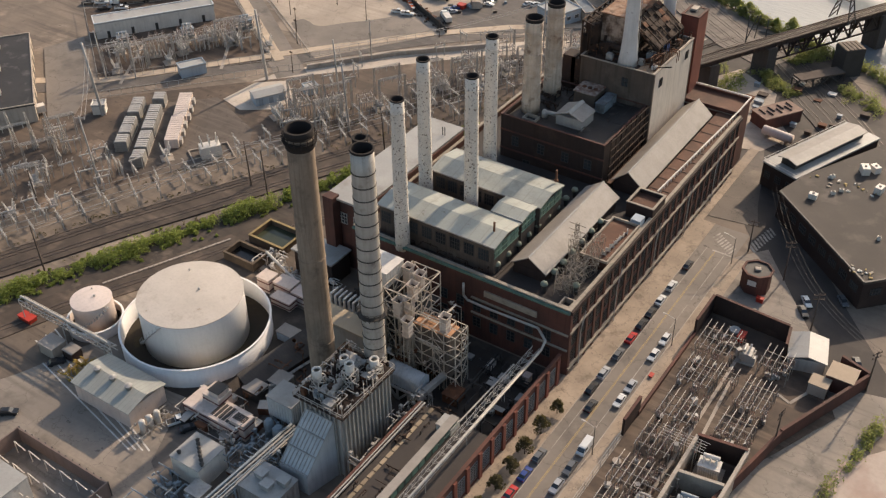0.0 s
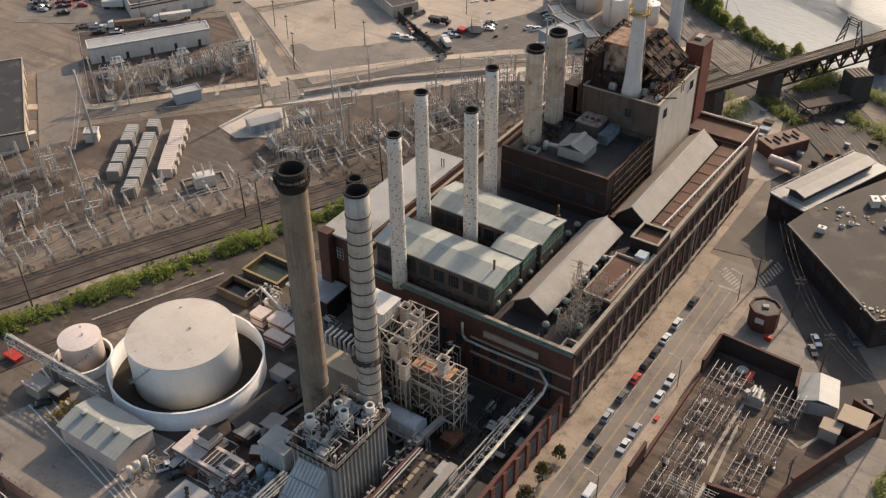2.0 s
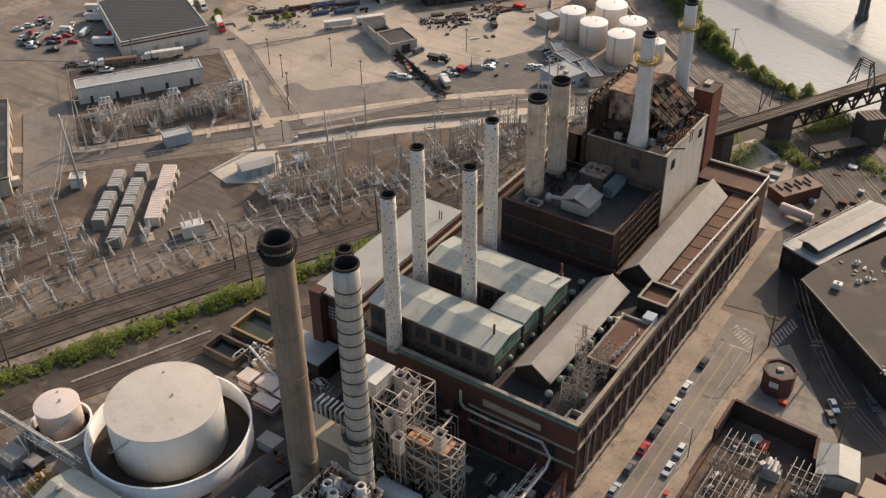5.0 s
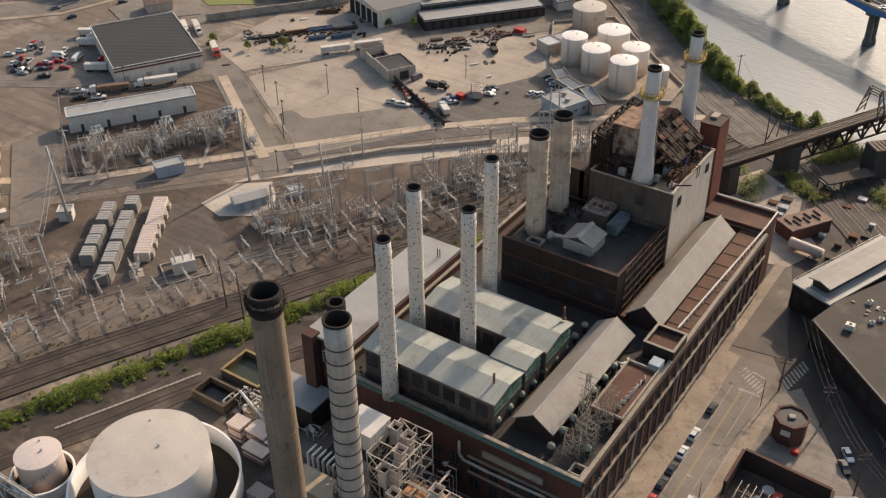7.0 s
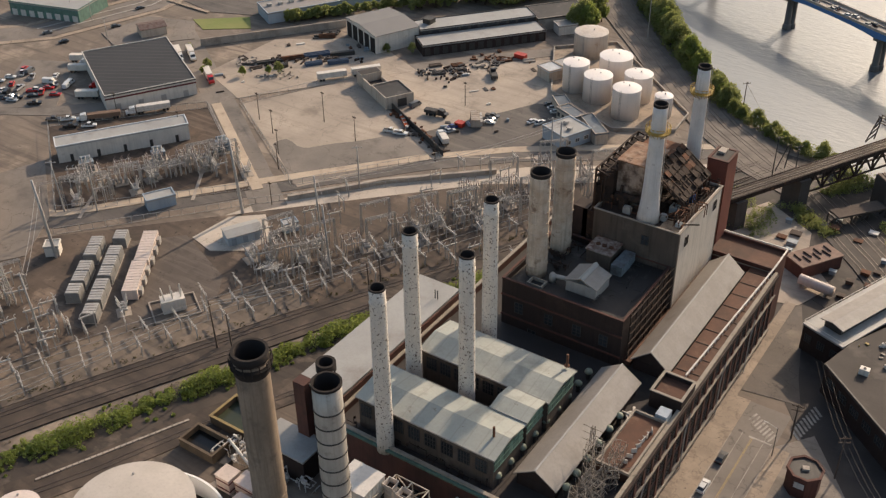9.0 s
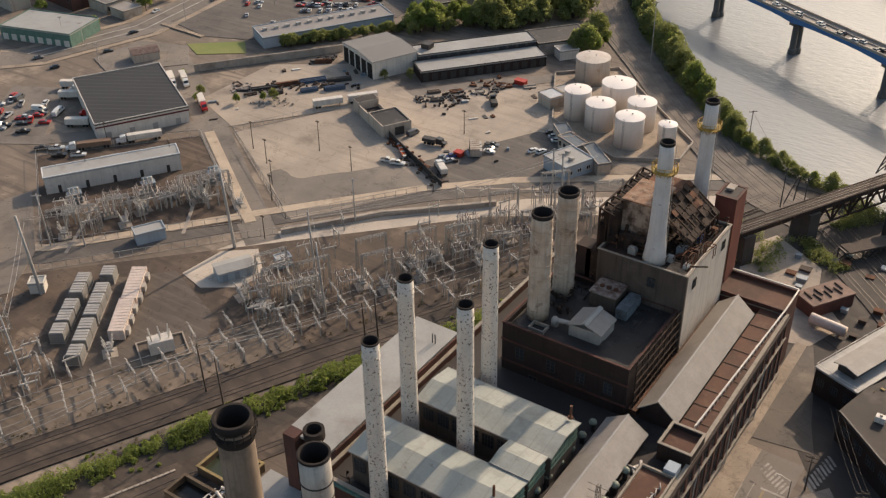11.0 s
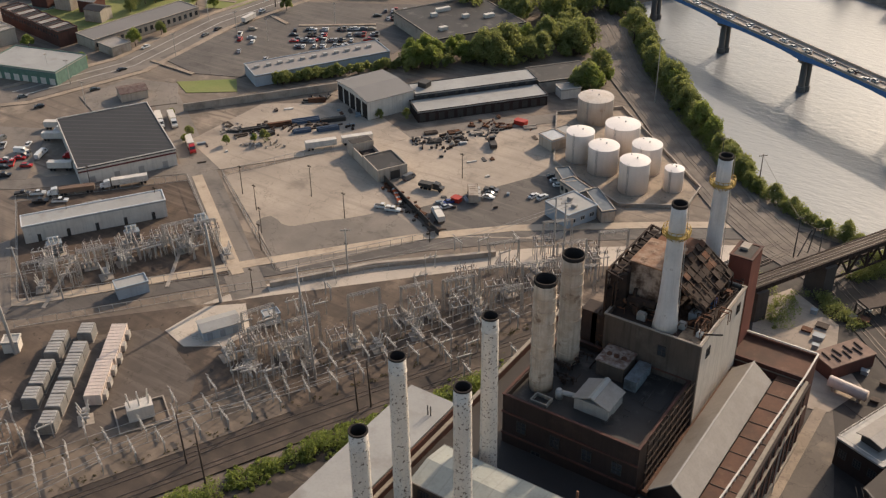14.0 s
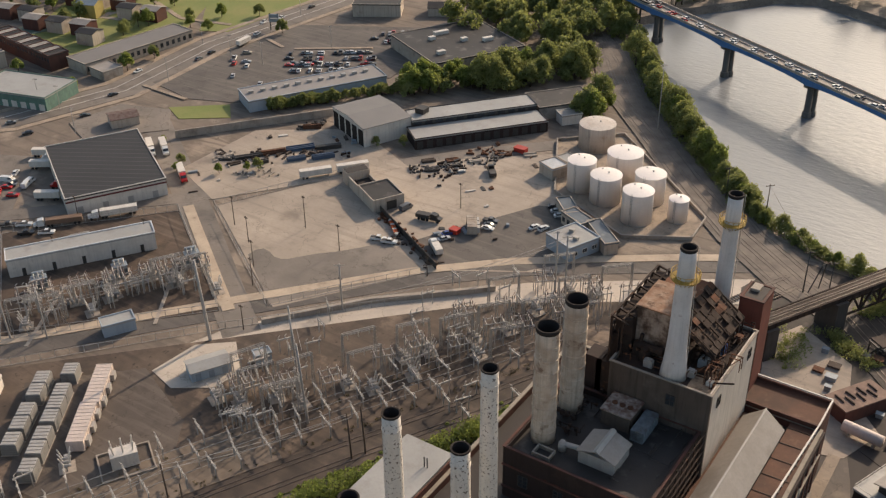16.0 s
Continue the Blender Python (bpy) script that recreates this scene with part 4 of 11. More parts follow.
def ring_platform(st, z, r, w=0.9, material=YELLOW_STEEL):
    bm = B()
    lathe(bm, 0, 0, ((r, z), (r + w, z), (r + w, z + 0.12), (r, z + 0.12)), 24, False, False)
    for i in range(16):
        a = 2 * math.pi * i / 16
        c, s = math.cos(a), math.sin(a)
        beam(bm, ((r + w) * c, (r + w) * s, z), ((r + w) * c, (r + w) * s, z + 1.15), 0.09)
        beam(bm, (r * c, r * s, z - 0.9), ((r + w) * c, (r + w) * s, z), 0.1)
        a2 = 2 * math.pi * (i + 1) / 16
        for zz in (0.6, 1.15):
            beam(bm, ((r + w) * c, (r + w) * s, z + zz), ((r + w) * math.cos(a2), (r + w) * math.sin(a2), z + zz), 0.08)
    part("gallery", bm, material, st, "ring gallery with railings")["kind"] = "stuff"


for x, y in ((-100.8, 133.95), (-105.9, 149.6), (-94.2, 148.9), (-99.9, 165.4)):
    st, h = stack(x, y, 14.6, 48.2, 1.5, 1.3, STACK_WHITE, "white chimney stack with dark flaking paint", "four white stacks", (31.0,), 0.06, 0.22, band_mat=STACK_WHITE)
    ladder(st, 1.5, 1.3, h, 110)
for x, y in ((-99.1, 181.3), (-98.9, 190.6)):
    st, h = stack(x, y, 24.0, 46.4, 2.05, 1.9, STACK_RUSTY, "cream chimney stack with rust streaks and sooty top", "pair of rusty stacks", [2.4 * i for i in range(1, 9)], 0.06, 0.7, band_mat=STACK_RUSTY)
    ladder(st, 2.05, 1.9, h, 120, RUST)
for x, y, zb in ((-84.1, 197.9, 32.5), (-85.3, 222.1, 17.6)):
    st, h = stack(x, y, zb, 57.2 if zb > 30 else 55.3, 1.75, 1.3, STACK_CHALK, "tall white chimney stack with a ring gallery", "pair of white stacks", (), 0.06, 0.5, flare=0.55)
    ring_platform(st, h - 5.6, 1.42)
    ladder(st, 1.75, 1.3, h, 20)
st, h = stack(-97.6, 104.0, 0, 57.9, 2.45, 2.2, STACK_TAN, "tall tan concrete chimney stack with a sooty rim", "plant stacks", (14.5, 33.0), 0.22, 1.3, band_mat=STACK_TAN)
ladder(st, 2.45, 2.2, h, 120)
ring_platform(st, h - 2.0, 2.25, 0.5, SOOT)
bm = B()
lathe(bm, 0, 0, ((2.23, h - 3.4), (2.42, h - 3.1), (2.42, h - 1.9), (2.24, h - 1.8)), 28, False, False)
part("corbel", bm, SOOT, st, smooth=True)
st, h = stack(-85.7, 104.6, 0, 57.9, 1.95, 1.85, STACK_STEEL, "tall ribbed steel chimney stack with dark hoops", "plant stacks", [14 + 2.35 * i for i in range(18)], 0.1, 0.35, band_mat=STEEL_DARK)
ring_platform(st, 25.6, 1.95, 0.7, STEEL_DARK)
ladder(st, 1.95, 1.85, h, 100, z0=25.6)
st, h = stack(-89.1, 108.5, 0, 56.7, 1.15, 1.1, STACK_STEEL, "slim dark-topped steel stack", "plant stacks", [30 + 3 * i for i in range(8)], 0.2, 1.4)

# ---- north tower block ----
tower = thing("boiler_tower", O, "tall brick boiler tower with a pale rendered upper block", "tower block")
wall_box(tower, -102.8, 174.7, 0, -77.4, 196.0, 25.2, BRICK_DARK, 0.6)
slab(tower, -102.2, 175.3, -78.0, 195.6, 24.0, ROOF_TAR, label="dark tar roof")
coping(tower, -102.8, 174.7, -77.4, 195.4, 25.2, BRICK, 0.45, 0.18)
for z in (16.8, 21.5):
    bm = B()
    box(bm, -102.9, 174.4, z, -77.3, 174.7, z + 0.3)
    part("string_course", bm, BRICK, tower)
for x, z in ((-99, 18.2), (-92.5, 18.2), (-86.5, 18.2), (-81, 18.2), (-96, 13.0)):
    put_window(win_s, tower, pose(x, 174.7, z, 0, 0, 180), STEEL_DARK)
# external steel bracing on the east side
for i in range(9):
    y = 176.4 + 2.45 * i
    bm = B()
    beam(bm, (-76.7, y, 15.8), (-76.7, y, 26.2), 0.22)
    part("gantry_post", bm, RUST_DARK, tower, "rusty steel gantry post")
for z in (17.5, 19.5, 21.5, 23.5, 25.6):
    bm = B()
    beam(bm, (-76.55, 176, z), (-76.55, 196.4, z), 0.2)
    part("gantry_rail", bm, RUST_DARK, tower, "rusty steel gantry rail")
# south, north and west walls coloured darker for shade, east wall paler for sun
for q, mm in (((-94.4, 195.3, -76.4, 195.9), STUCCO_BROWN), ((-94.4, 216.4, -76.4, 217.0), STUCCO_BROWN), ((-94.4, 195.9, -93.8, 216.4), STUCCO_BROWN), ((-77.0, 195.9, -76.4, 216.4), STUCCO_SUNLIT)):
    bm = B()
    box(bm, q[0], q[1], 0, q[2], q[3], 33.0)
    part("upper_wall", bm, mm, tower, "stained brown render darkened for shade" if mm == STUCCO_BROWN else "pale painted render lightened for sun")
slab(tower, -93.8, 195.9, -77.0, 216.4, 32.6, RUST_DARK, label="dark rusty roof deck")
slab(tower, -81.0, 196.0, -77.1, 200.4, 32.72, mat("deck_tan", (0.42, 0.30, 0.19), (0.23, 0.14, 0.085), scale=0.5, fine=3, amount=0.95, stain=((0.09, 0.06, 0.045), 0.7, 0.52, 0.62, 0.8)), 0.1, "bare_deck", "bare tan roof deck")
coping(tower, -94.4, 195.3, -76.4, 217.0, 33.0, STONE, 0.4, 0.18)
for x, y, z, d in ((-83.2, 195.3, 28.4, 180), (-76.4, 199.2, 28.6, -90), (-76.4, 213.4, 29.4, -90)):
    put_window(grid_window("tower_window", 1.5, 2.0, 2, 2), tower, pose(x, y, z, 0, 0, d), STEEL_DARK)
# dark rusted steel frame wall and stripped boiler casing on the roof
bm = B()
for i in range(8):
    y = 197.5 + 2.7 * i
    beam(bm, (-95.6, y, 18), (-95.6, y, 40.4), 0.35)
    beam(bm, (-95.6, y, 40.4), (-92.6, y, 39.6), 0.3)
    beam(bm, (-93.6, y, 32.6), (-93.6, y, 40.0), 0.25)
for z in (34.5, 36.5, 38.5, 40.4):
    beam(bm, (-95.7, 197.5, z), (-95.7, 216.4, z), 0.3)
    beam(bm, (-93.6, 197.5, z), (-93.6, 216.4, z), 0.22)
for i in range(7):
    y = 197.5 + 2.7 * i
    beam(bm, (-95.7, y, 34.5), (-95.7, y + 2.7, 40.4), 0.2)
part("steel_frame", bm, RUST_DARK, tower, "dark rusted open steel frame")["kind"] = "stuff"
bm = B()
prism(bm, [(-95.5, 199.0), (-94.3, 199.0), (-94.3, 216.2), (-95.5, 216.2)], 36.4, 39.6)
prism(bm, [(-97.6, 197.0), (-94.5, 197.0), (-94.5, 216.8), (-97.6, 216.8)], 0, 31.0)
prism(bm, [(-96.2, 198.4), (-94.5, 198.4), (-94.5, 216.0), (-96.2, 216.0)], 31.0, 36.4)
part("side_bay", bm, RUST_DARK, tower, "dark rust-stained side bay")
bm = B()
for i in range(12):
    box(bm, -94.4, 197.6 + 1.6 * i, 32.6, -94.2, 198.9 + 1.6 * i, 38.0 + 1.4 * math.sin(5 * i))
part("torn_sheeting", bm, RUST_DARK, tower, "torn rusty sheeting")["kind"] = "stuff"
casing = thing("boiler_casing", O, "rusted boiler casing with peeling pale panels", "boiler casing")
bm = B()
prism(bm, [(-92.6, 201.0), (-86.2, 201.0), (-86.2, 209.6), (-92.6, 209.6)], 32.5, 41.6)
part("body", bm, mat("peeling_casing", (0.40, 0.33, 0.27), (0.10, 0.055, 0.033), rough=0.85, scale=0.35, fine=3, amount=1.0, streak=0.7, stain=((0.05, 0.03, 0.02), 0.35, 0.46, 0.6, 0.85)), casing, "peeling pale casing streaked with rust")
bm = B()
box(bm, -92.9, 200.7, 41.6, -85.9, 209.9, 41.85)
part("lid", bm, mat("rust_pale", (0.36, 0.255, 0.18), (0.20, 0.095, 0.05), rough=0.9, scale=0.5, fine=3, amount=1.0, stain=((0.09, 0.05, 0.032), 0.45, 0.53, 0.62, 0.85)), casing)
bm = B()
prism(bm, [(-92.4, 209.7), (-85.9, 209.7), (-85.9, 215.8), (-92.4, 215.8)], 32.5, 40.2)
part("rear_casing", bm, RUST_DARK, casing, "dark rusted rear casing")
bm = B()
box(bm, -92.6, 209.9, 40.2, -85.7, 216.0, 40.45)
part("rear_lid", bm, RUST, casing)
bm = B()
prism(bm, [(-94.2, 198.2), (-92.7, 199.6), (-92.7, 215.8), (-94.2, 215.8)], 32.6, 39.4)
part("side_duct", bm, RUST_DARK, casing, "dark sooty duct along the casing")
bm = B()
beam(bm, (-91.6, 200.0, 34.6), (-87.0, 200.0, 34.6), 1.5, sides=12)
beam(bm, (-91.2, 199.4, 33.0), (-91.2, 200.6, 36.6), 0.7, sides=8)
part("drum", bm, RUST_DARK, casing)
# slanted rusty roof slabs and open trusses beyond the casing
truss = thing("roof_truss", O, "collapsing rusty roof trusses and sheets", "roof trusses")
random.seed(4)
for i in range(8):
    for j in range(5):
        if random.random() < 0.22 + 0.06 * j:
            continue
        y, k = 202.6 + 1.7 * i + random.uniform(-0.15, 0.15), j / 5
        bm = B()
        box(bm, 0, 0, 0, random.uniform(1.2, 1.6), random.uniform(1.3, 1.68), 0.08, pose(-85.8 + 7.2 * k, y, 40.7 - 5.2 * k, random.uniform(-5, 5), 36 + random.uniform(-5, 5), random.uniform(-5, 5)))
        part("sheet", bm, random.choice((RUST_DARK, RUST_DARK, RUST_DARK, RUST)), truss)
bm = B()
v = [bm.verts.new(p) for p in ((-85.8, 202.0, 40.3), (-79.2, 202.0, 35.3), (-79.2, 216.4, 35.3), (-85.8, 216.4, 40.3), (-85.8, 202.0, 40.0), (-79.2, 202.0, 35.0), (-79.2, 216.4, 35.0), (-85.8, 216.4, 40.0))]
for q in ((0, 1, 2, 3), (7, 6, 5, 4), (0, 4, 5, 1), (1, 5, 6, 2), (2, 6, 7, 3), (3, 7, 4, 0)):
    bm.faces.new([v[k] for k in q])
part("lining", bm, RUST_DARK, truss)
bm = B()
for i in range(7):
    y = 202.4 + 2.26 * i
    beam(bm, (-85.6, y, 32.5), (-85.6, y, 40.4), 0.24)
    beam(bm, (-79.0, y, 32.5), (-79.0, y, 35.6), 0.24)
    beam(bm, (-85.6, y, 40.5), (-79.0, y, 35.6), 0.24)
for i in range(7):
    x, z = -85.6 + 1.1 * i, 40.3 - 0.8 * i
    beam(bm, (x, 202.2, z), (x, 216.2, z), 0.18)
part("frame", bm, RUST_DARK, truss)["kind"] = "stuff"
for x, y, sx, sy, h, mm in ((-80.8, 203.0, 1.6, 2.0, 1.5, STEEL_BLUE), (-79.6, 208.0, 1.2, 1.6, 1.8, mat("blue_tarp", (0.05, 0.13, 0.32), rough=0.6)), (-81.5, 199.2, 1.4, 1.2, 1.1, STEEL_GREY), (-78.4, 212.6, 1.3, 1.5, 1.2, RUST), (-88.5, 197.8, 1.6, 1.0, 1.3, STEEL_GREY), (-90.6, 214.0, 2.6, 2.2, 1.8, RUST), (-78.0, 198.6, 1.0, 1.4, 0.9, STEEL_WHITE)):
    bm = B()
    box(bm, x - sx / 2, y - sy / 2, 32.6, x + sx / 2, y + sy / 2, 32.6 + h)
    box(bm, x - sx / 3, y - sy / 3, 32.6 + h, x + sx / 3, y + sy / 3, 32.85 + h)
    tagged(part("roof_machine", bm, mm), "small weathered machine on the tower roof", "machine", "machines on the tower roof")
bm = B()
for i in range(5):
    beam(bm, (-84 + 0.9 * i, 199.3, 32.75 + 0.3 * i), (-78.5, 199.8 + 1.7 * i, 32.75 + 0.2 * i), 0.3, sides=6)
tagged(part("roof_pipes", bm, RUST, smooth=True), "rusty pipes lying on the tower roof", "pipes")
# brick base that carries the outer white stack
bm = B()
box(bm, -90.2, 218.7, 0, -82.5, 226.0, 17.6)
tagged(part("stack_base", bm, BRICK_DARK), "dark brick base under the white stack", "stack base")
# tangle of pipes, rails and plates on the upper roof
random.seed(44)
for i in range(34):
    x, y = random.uniform(-93.4, -77), random.uniform(197, 217.6)
    if (-93 < x < -85 and 199 < y < 211) or (x > -86.6 and x < -81.4 and y < 200.6) or y > 215.8:
        continue
    bm = B()
    k = i % 4
    L_ = random.uniform(1.2, 4.5)
    if k == 0:
        beam(bm, (0, 0, 0.15), (L_, 0, 0.15 + random.uniform(0, 1.2)), 0.3, sides=8)
    elif k == 1:
        for s in (0, 1.1):
            beam(bm, (0, s, 0), (0, s, 2.4), 0.14)
            beam(bm, (L_, s, 0), (L_, s, 2.4), 0.14)
            beam(bm, (0, s, 2.4), (L_, s, 2.4), 0.16)
        beam(bm, (0, 0, 0.4), (L_, 1.1, 2.4), 0.1)
    elif k == 2:
        box(bm, 0, 0, 0, L_ * 0.5, L_ * 0.4, random.uniform(0.6, 2.2))
        box(bm, 0.2, 0.2, 0.1, L_ * 0.5 - 0.2, L_ * 0.4 - 0.2, 2.5)
    else:
        box(bm, 0, 0, 0.05, L_ * 0.8, L_ * 0.5, 0.15, pose(0, 0, 0.4, random.uniform(-12, 12), random.uniform(-12, 12), 0))
        beam(bm, (0.6, 0.5, 0), (0.6, 0.5, 0.5), 0.2)
    o = part("roof_scrap", bm, (RUST_DARK, RUST, RUST_DARK, STEEL_GREY)[i % 4])
    o.matrix_basis = pose(x, y, 32.6, 0, 0, random.choice((0, 90, 12, 75)))
    tagged(o, "rusted roof steelwork on the tower deck", "steelwork", "steelwork on the tower roof", "stuff")
# red brick shaft at the north-east corner
shaft = thing("brick_shaft", O, "square red brick shaft with a stone cap", "shaft")
bm = B()
box(bm, -81.5, 220.6, 0, -77.2, 226.4, 36.4)
part("body", bm, BRICK_RED, shaft)
coping(shaft, -81.5, 220.6, -77.2, 226.4, 36.4, BRICK, 0.5, 0.25)
slab(shaft, -81.0, 221.1, -77.7, 225.9, 36.55, ROOF_DARK, 0.1)
bm = B()
box(bm, -80.6, 223.4, 36.6, -79.0, 225.6, 37.1)
part("hatch", bm, CONCRETE, shaft)

# roof machinery on the lower tower
hut = thing("roof_plant_house", O, "grey ribbed sheet plant house with a raised ridge", "plant house")
bm = B()
box(bm, -91.6, 179.3, 24.0, -85.3, 185.0, 26.4)
part("wall", bm, STEEL_GREY, hut)
bm = B()
gable(bm, -91.9, 179.0, -85.0, 185.3, 26.4, 27.7, "y", 0.15)
part("roof", bm, ROOF_GREY, hut)
bm = B()
gable(bm, -89.0, 178.9, -87.9, 185.4, 27.65, 28.0, "y", 0.12)
part("ridge_vent", bm, ROOF_WHITE, hut)
fan = thing("cooling_unit", O, "rusty topped rooftop cooling unit", "cooling unit")
bm = B()
box(bm, -92.8, 189.8, 24.0, -87.6, 194.8, 27.0)
part("body", bm, STUCCO_BROWN, fan)
bm = B()
box(bm, -93.0, 189.6, 27.0, -87.4, 195.0, 27.3)
part("lid", bm, mat("mottled_rust_lid", (0.40, 0.34, 0.29), (0.13, 0.07, 0.045), rough=0.8, scale=0.7, fine=4, amount=1.0, stain=((0.13, 0.06, 0.04), 0.9, 0.52, 0.6, 0.8)), fan, "mottled rusty white lid")
for i in range(3):
    bm = B()
    lathe(bm, -91.5 + 1.4 * i, 192.2, ((0.5, 27.3), (0.5, 27.5)), 14)
    part("fan_ring", bm, RUST, fan)
dbx = thing("duct_box", O, "long blue-grey duct box on the roof", "duct")
bm = B()
box(bm, -86.9, 188.6, 24.0, -84.6, 194.8, 26.2)
part("body", bm, mat("duct_box_worn", (0.20, 0.225, 0.24), (0.10, 0.105, 0.105), rough=0.6, scale=0.6, amount=1.0, streak=0.6, stain=((0.09, 0.065, 0.05), 0.6, 0.54, 0.68, 0.7)), dbx)
for i in range(9):
    bm = B()
    box(bm, -84.6, 188.8 + 0.66 * i, 24.2, -84.45, 189.1 + 0.66 * i, 26.0)
    part("rib", bm, STEEL_BLUE, dbx)
bm = B()
lathe(bm, -95.0, 180.4, ((0.7, 24.0), (0.7, 25.4), (0.4, 25.9)), 14)
beam(bm, (-95.0, 180.4, 25.3), (-91.7, 181.0, 25.3), 0.9, sides=10)
tagged(part("duct_elbow", bm, STEEL_GREY, smooth=True), "grey round duct at the stack foot", "duct")
skl = thing("skylight", O, "square skylight frame on the tar roof", "skylight")
wall_box(skl, -98.6, 176.6, 24.0, -95.4, 179.0, 24.7, STONE, 0.25)
bm = B()
box(bm, -99.8, 197.0, 0.0, -96.6, 200.6, 31.2)
tagged(part("stair_hut", bm, BRICK_DARK), "dark brick stair hut beside the rusty stacks", "hut")

# ---- oil tanks ----
def rim_tank(name, x, y, r, h, material, label, group, dome=0.5, stair=True):
    tk = thing(name, pose(x, y, 0), label, "storage tank", group)
    n = 56 if r > 6 else 32
    bm = B()
    lathe(bm, 0, 0, ((r, 0), (r, h)), n, True, False)
    part("shell", bm, material, tk, smooth=True)
    bm = B()
    lathe(bm, 0, 0, ((r + 0.06, h - 0.15), (r + 0.06, h), (r * 0.66, h + dome * 0.55), (r * 0.33, h + dome * 0.88), (0.05, h + dome)), n, False, True)
    part("roof", bm, TANK_ROOF if material == TANK_WHITE and r > 6 else material, tk, smooth=True)
    bm = B()
    lathe(bm, 0.1 * r, 0.15 * r, ((0.2, h), (0.2, h + dome + 0.25), (0.3, h + dome + 0.28), (0.06, h + dome + 0.4)), 10)
    lathe(bm, -0.5 * r, 0.5 * r, ((0.2, h), (0.2, h + dome * 0.6 + 0.2)), 8)
    part("roof_vent", bm, STEEL_GREY, tk)
    bm = B()
    if stair:
        m_ = max(10, int(h / 0.35))
        for i in range(m_):
            a = radians(-130) + 1.1 * i / m_ * 9 / r
            c, s = math.cos(a), math.sin(a)
            z = h * i / m_
            beam(bm, (r * c, r * s, z), ((r + 0.9) * c, (r + 0.9) * s, z), 0.28, 0.05)
            if i % 3 == 0:
                beam(bm, ((r + 0.9) * c, (r + 0.9) * s, z), ((r + 0.9) * c, (r + 0.9) * s, z + 1.0), 0.06)
        part("stair", bm, STEEL_GREY, tk)["kind"] = "stuff"
    else:
        for o in (-0.2, 0.2):
            beam(bm, (o, -r - 0.15, 0), (o, -r - 0.15, h + 0.6), 0.07)
        for i in range(int(h / 0.5)):
            beam(bm, (-0.2, -r - 0.15, 0.5 * i), (0.2, -r - 0.15, 0.5 * i), 0.05)
        part("ladder", bm, STEEL_GREY, tk)
    return tk


def dike(x, y, r, h, material, label):
    d = thing("containment_wall", pose(x, y, 0), label, "containment wall", "containment walls")
    bm = B()
    lathe(bm, 0, 0, ((r, 0), (r, h), (r - 0.18, h), (r - 0.18, 0.06)), 72, False, False)
    part("wall", bm, material, d, smooth=True)
    bm = B()
    lathe(bm, 0, 0, ((r + 0.12, h - 0.1), (r + 0.12, h + 0.06), (r - 0.28, h + 0.06), (r - 0.28, h - 0.1)), 72, False, False)
    part("rim", bm, TANK_WHITE, d)
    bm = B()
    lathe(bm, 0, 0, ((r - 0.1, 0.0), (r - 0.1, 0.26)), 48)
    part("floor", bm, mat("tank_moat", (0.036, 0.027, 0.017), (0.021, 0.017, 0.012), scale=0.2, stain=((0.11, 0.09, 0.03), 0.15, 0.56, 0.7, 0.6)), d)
    return d


rim_tank("oil_tank", -130.5, 103.4, 10.4, 10.4, TANK_WHITE, "large white cylindrical oil tank with a low domed roof", "")
dike(-129.6, 102.8, 14.9, 4.7, TANK_WHITE, "white steel ring wall round the oil tank")
rim_tank("small_oil_tank", -150.0, 94.4, 4.1, 6.6, TANK_PINK, "small cream-pink oil tank", "", 0.3)
dike(-149.6, 94.0, 5.6, 2.4, TANK_PINK, "pale ring wall round the small tank")


def bars(name, segs, w, material, parent=None, label="", sides=4):
    """Thin members joined into one part, too fine to be picked apart."""
    bm = B()
    for p, q in segs:
        beam(bm, p, q, w, sides=sides)
    ob = part(name, bm, material, parent, label)
    ob["kind"] = "stuff"
    return ob


def crate(name, x0, y0, z0, x1, y1, z1, material, label, category, group="", lid=None, ribs=0):
    """A cased unit on a plinth, with a lid and ribbed sides."""
    t = thing(name, O, label, category, group)
    bm = B()
    box(bm, x0, y0, z0, x1, y1, z1)
    part("body", bm, material, t)
    bm = B()
    box(bm, x0 - 0.12, y0 - 0.12, z1, x1 + 0.12, y1 + 0.12, z1 + 0.14)
    part("lid", bm, lid or material, t)
    if ribs:
        bm = B()
        for i in range(ribs):
            k = (i + 0.5) / ribs
            box(bm, x1, y0 + (y1 - y0) * k - 0.07, z0 + 0.1, x1 + 0.1, y0 + (y1 - y0) * k + 0.07, z1 - 0.1)
            box(bm, x0 + (x1 - x0) * k - 0.07, y0 - 0.1, z0 + 0.1, x0 + (x1 - x0) * k + 0.07, y0, z1 - 0.1)
        part("rib", bm, material, t)["kind"] = "stuff"
    return t


# ---- steam plant between the stacks and the street ----
CORR = mat("corrugated_grey", (0.42, 0.405, 0.38), (0.28, 0.27, 0.25), rough=0.5, metal=0.2, scale=0.3, streak=0.4)
CORR_BLUE = mat("corrugated_blue_grey", (0.50, 0.51, 0.51), (0.36, 0.37, 0.38), rough=0.5, scale=0.3, streak=0.4)
hrsg = thing("heat_recovery_boiler", O, "tall grey ribbed steel boiler casing with crowded top", "boiler casing")
bm = B()
box(bm, -91.0, 90.4, 0, -82.2, 103.6, 14.8)
part("casing", bm, CORR, hrsg)
bm = B()
for i in range(13):
    y = 90.9 + 1.03 * i
    box(bm, -82.2, y - 0.14, 0, -81.75, y + 0.14, 14.6)
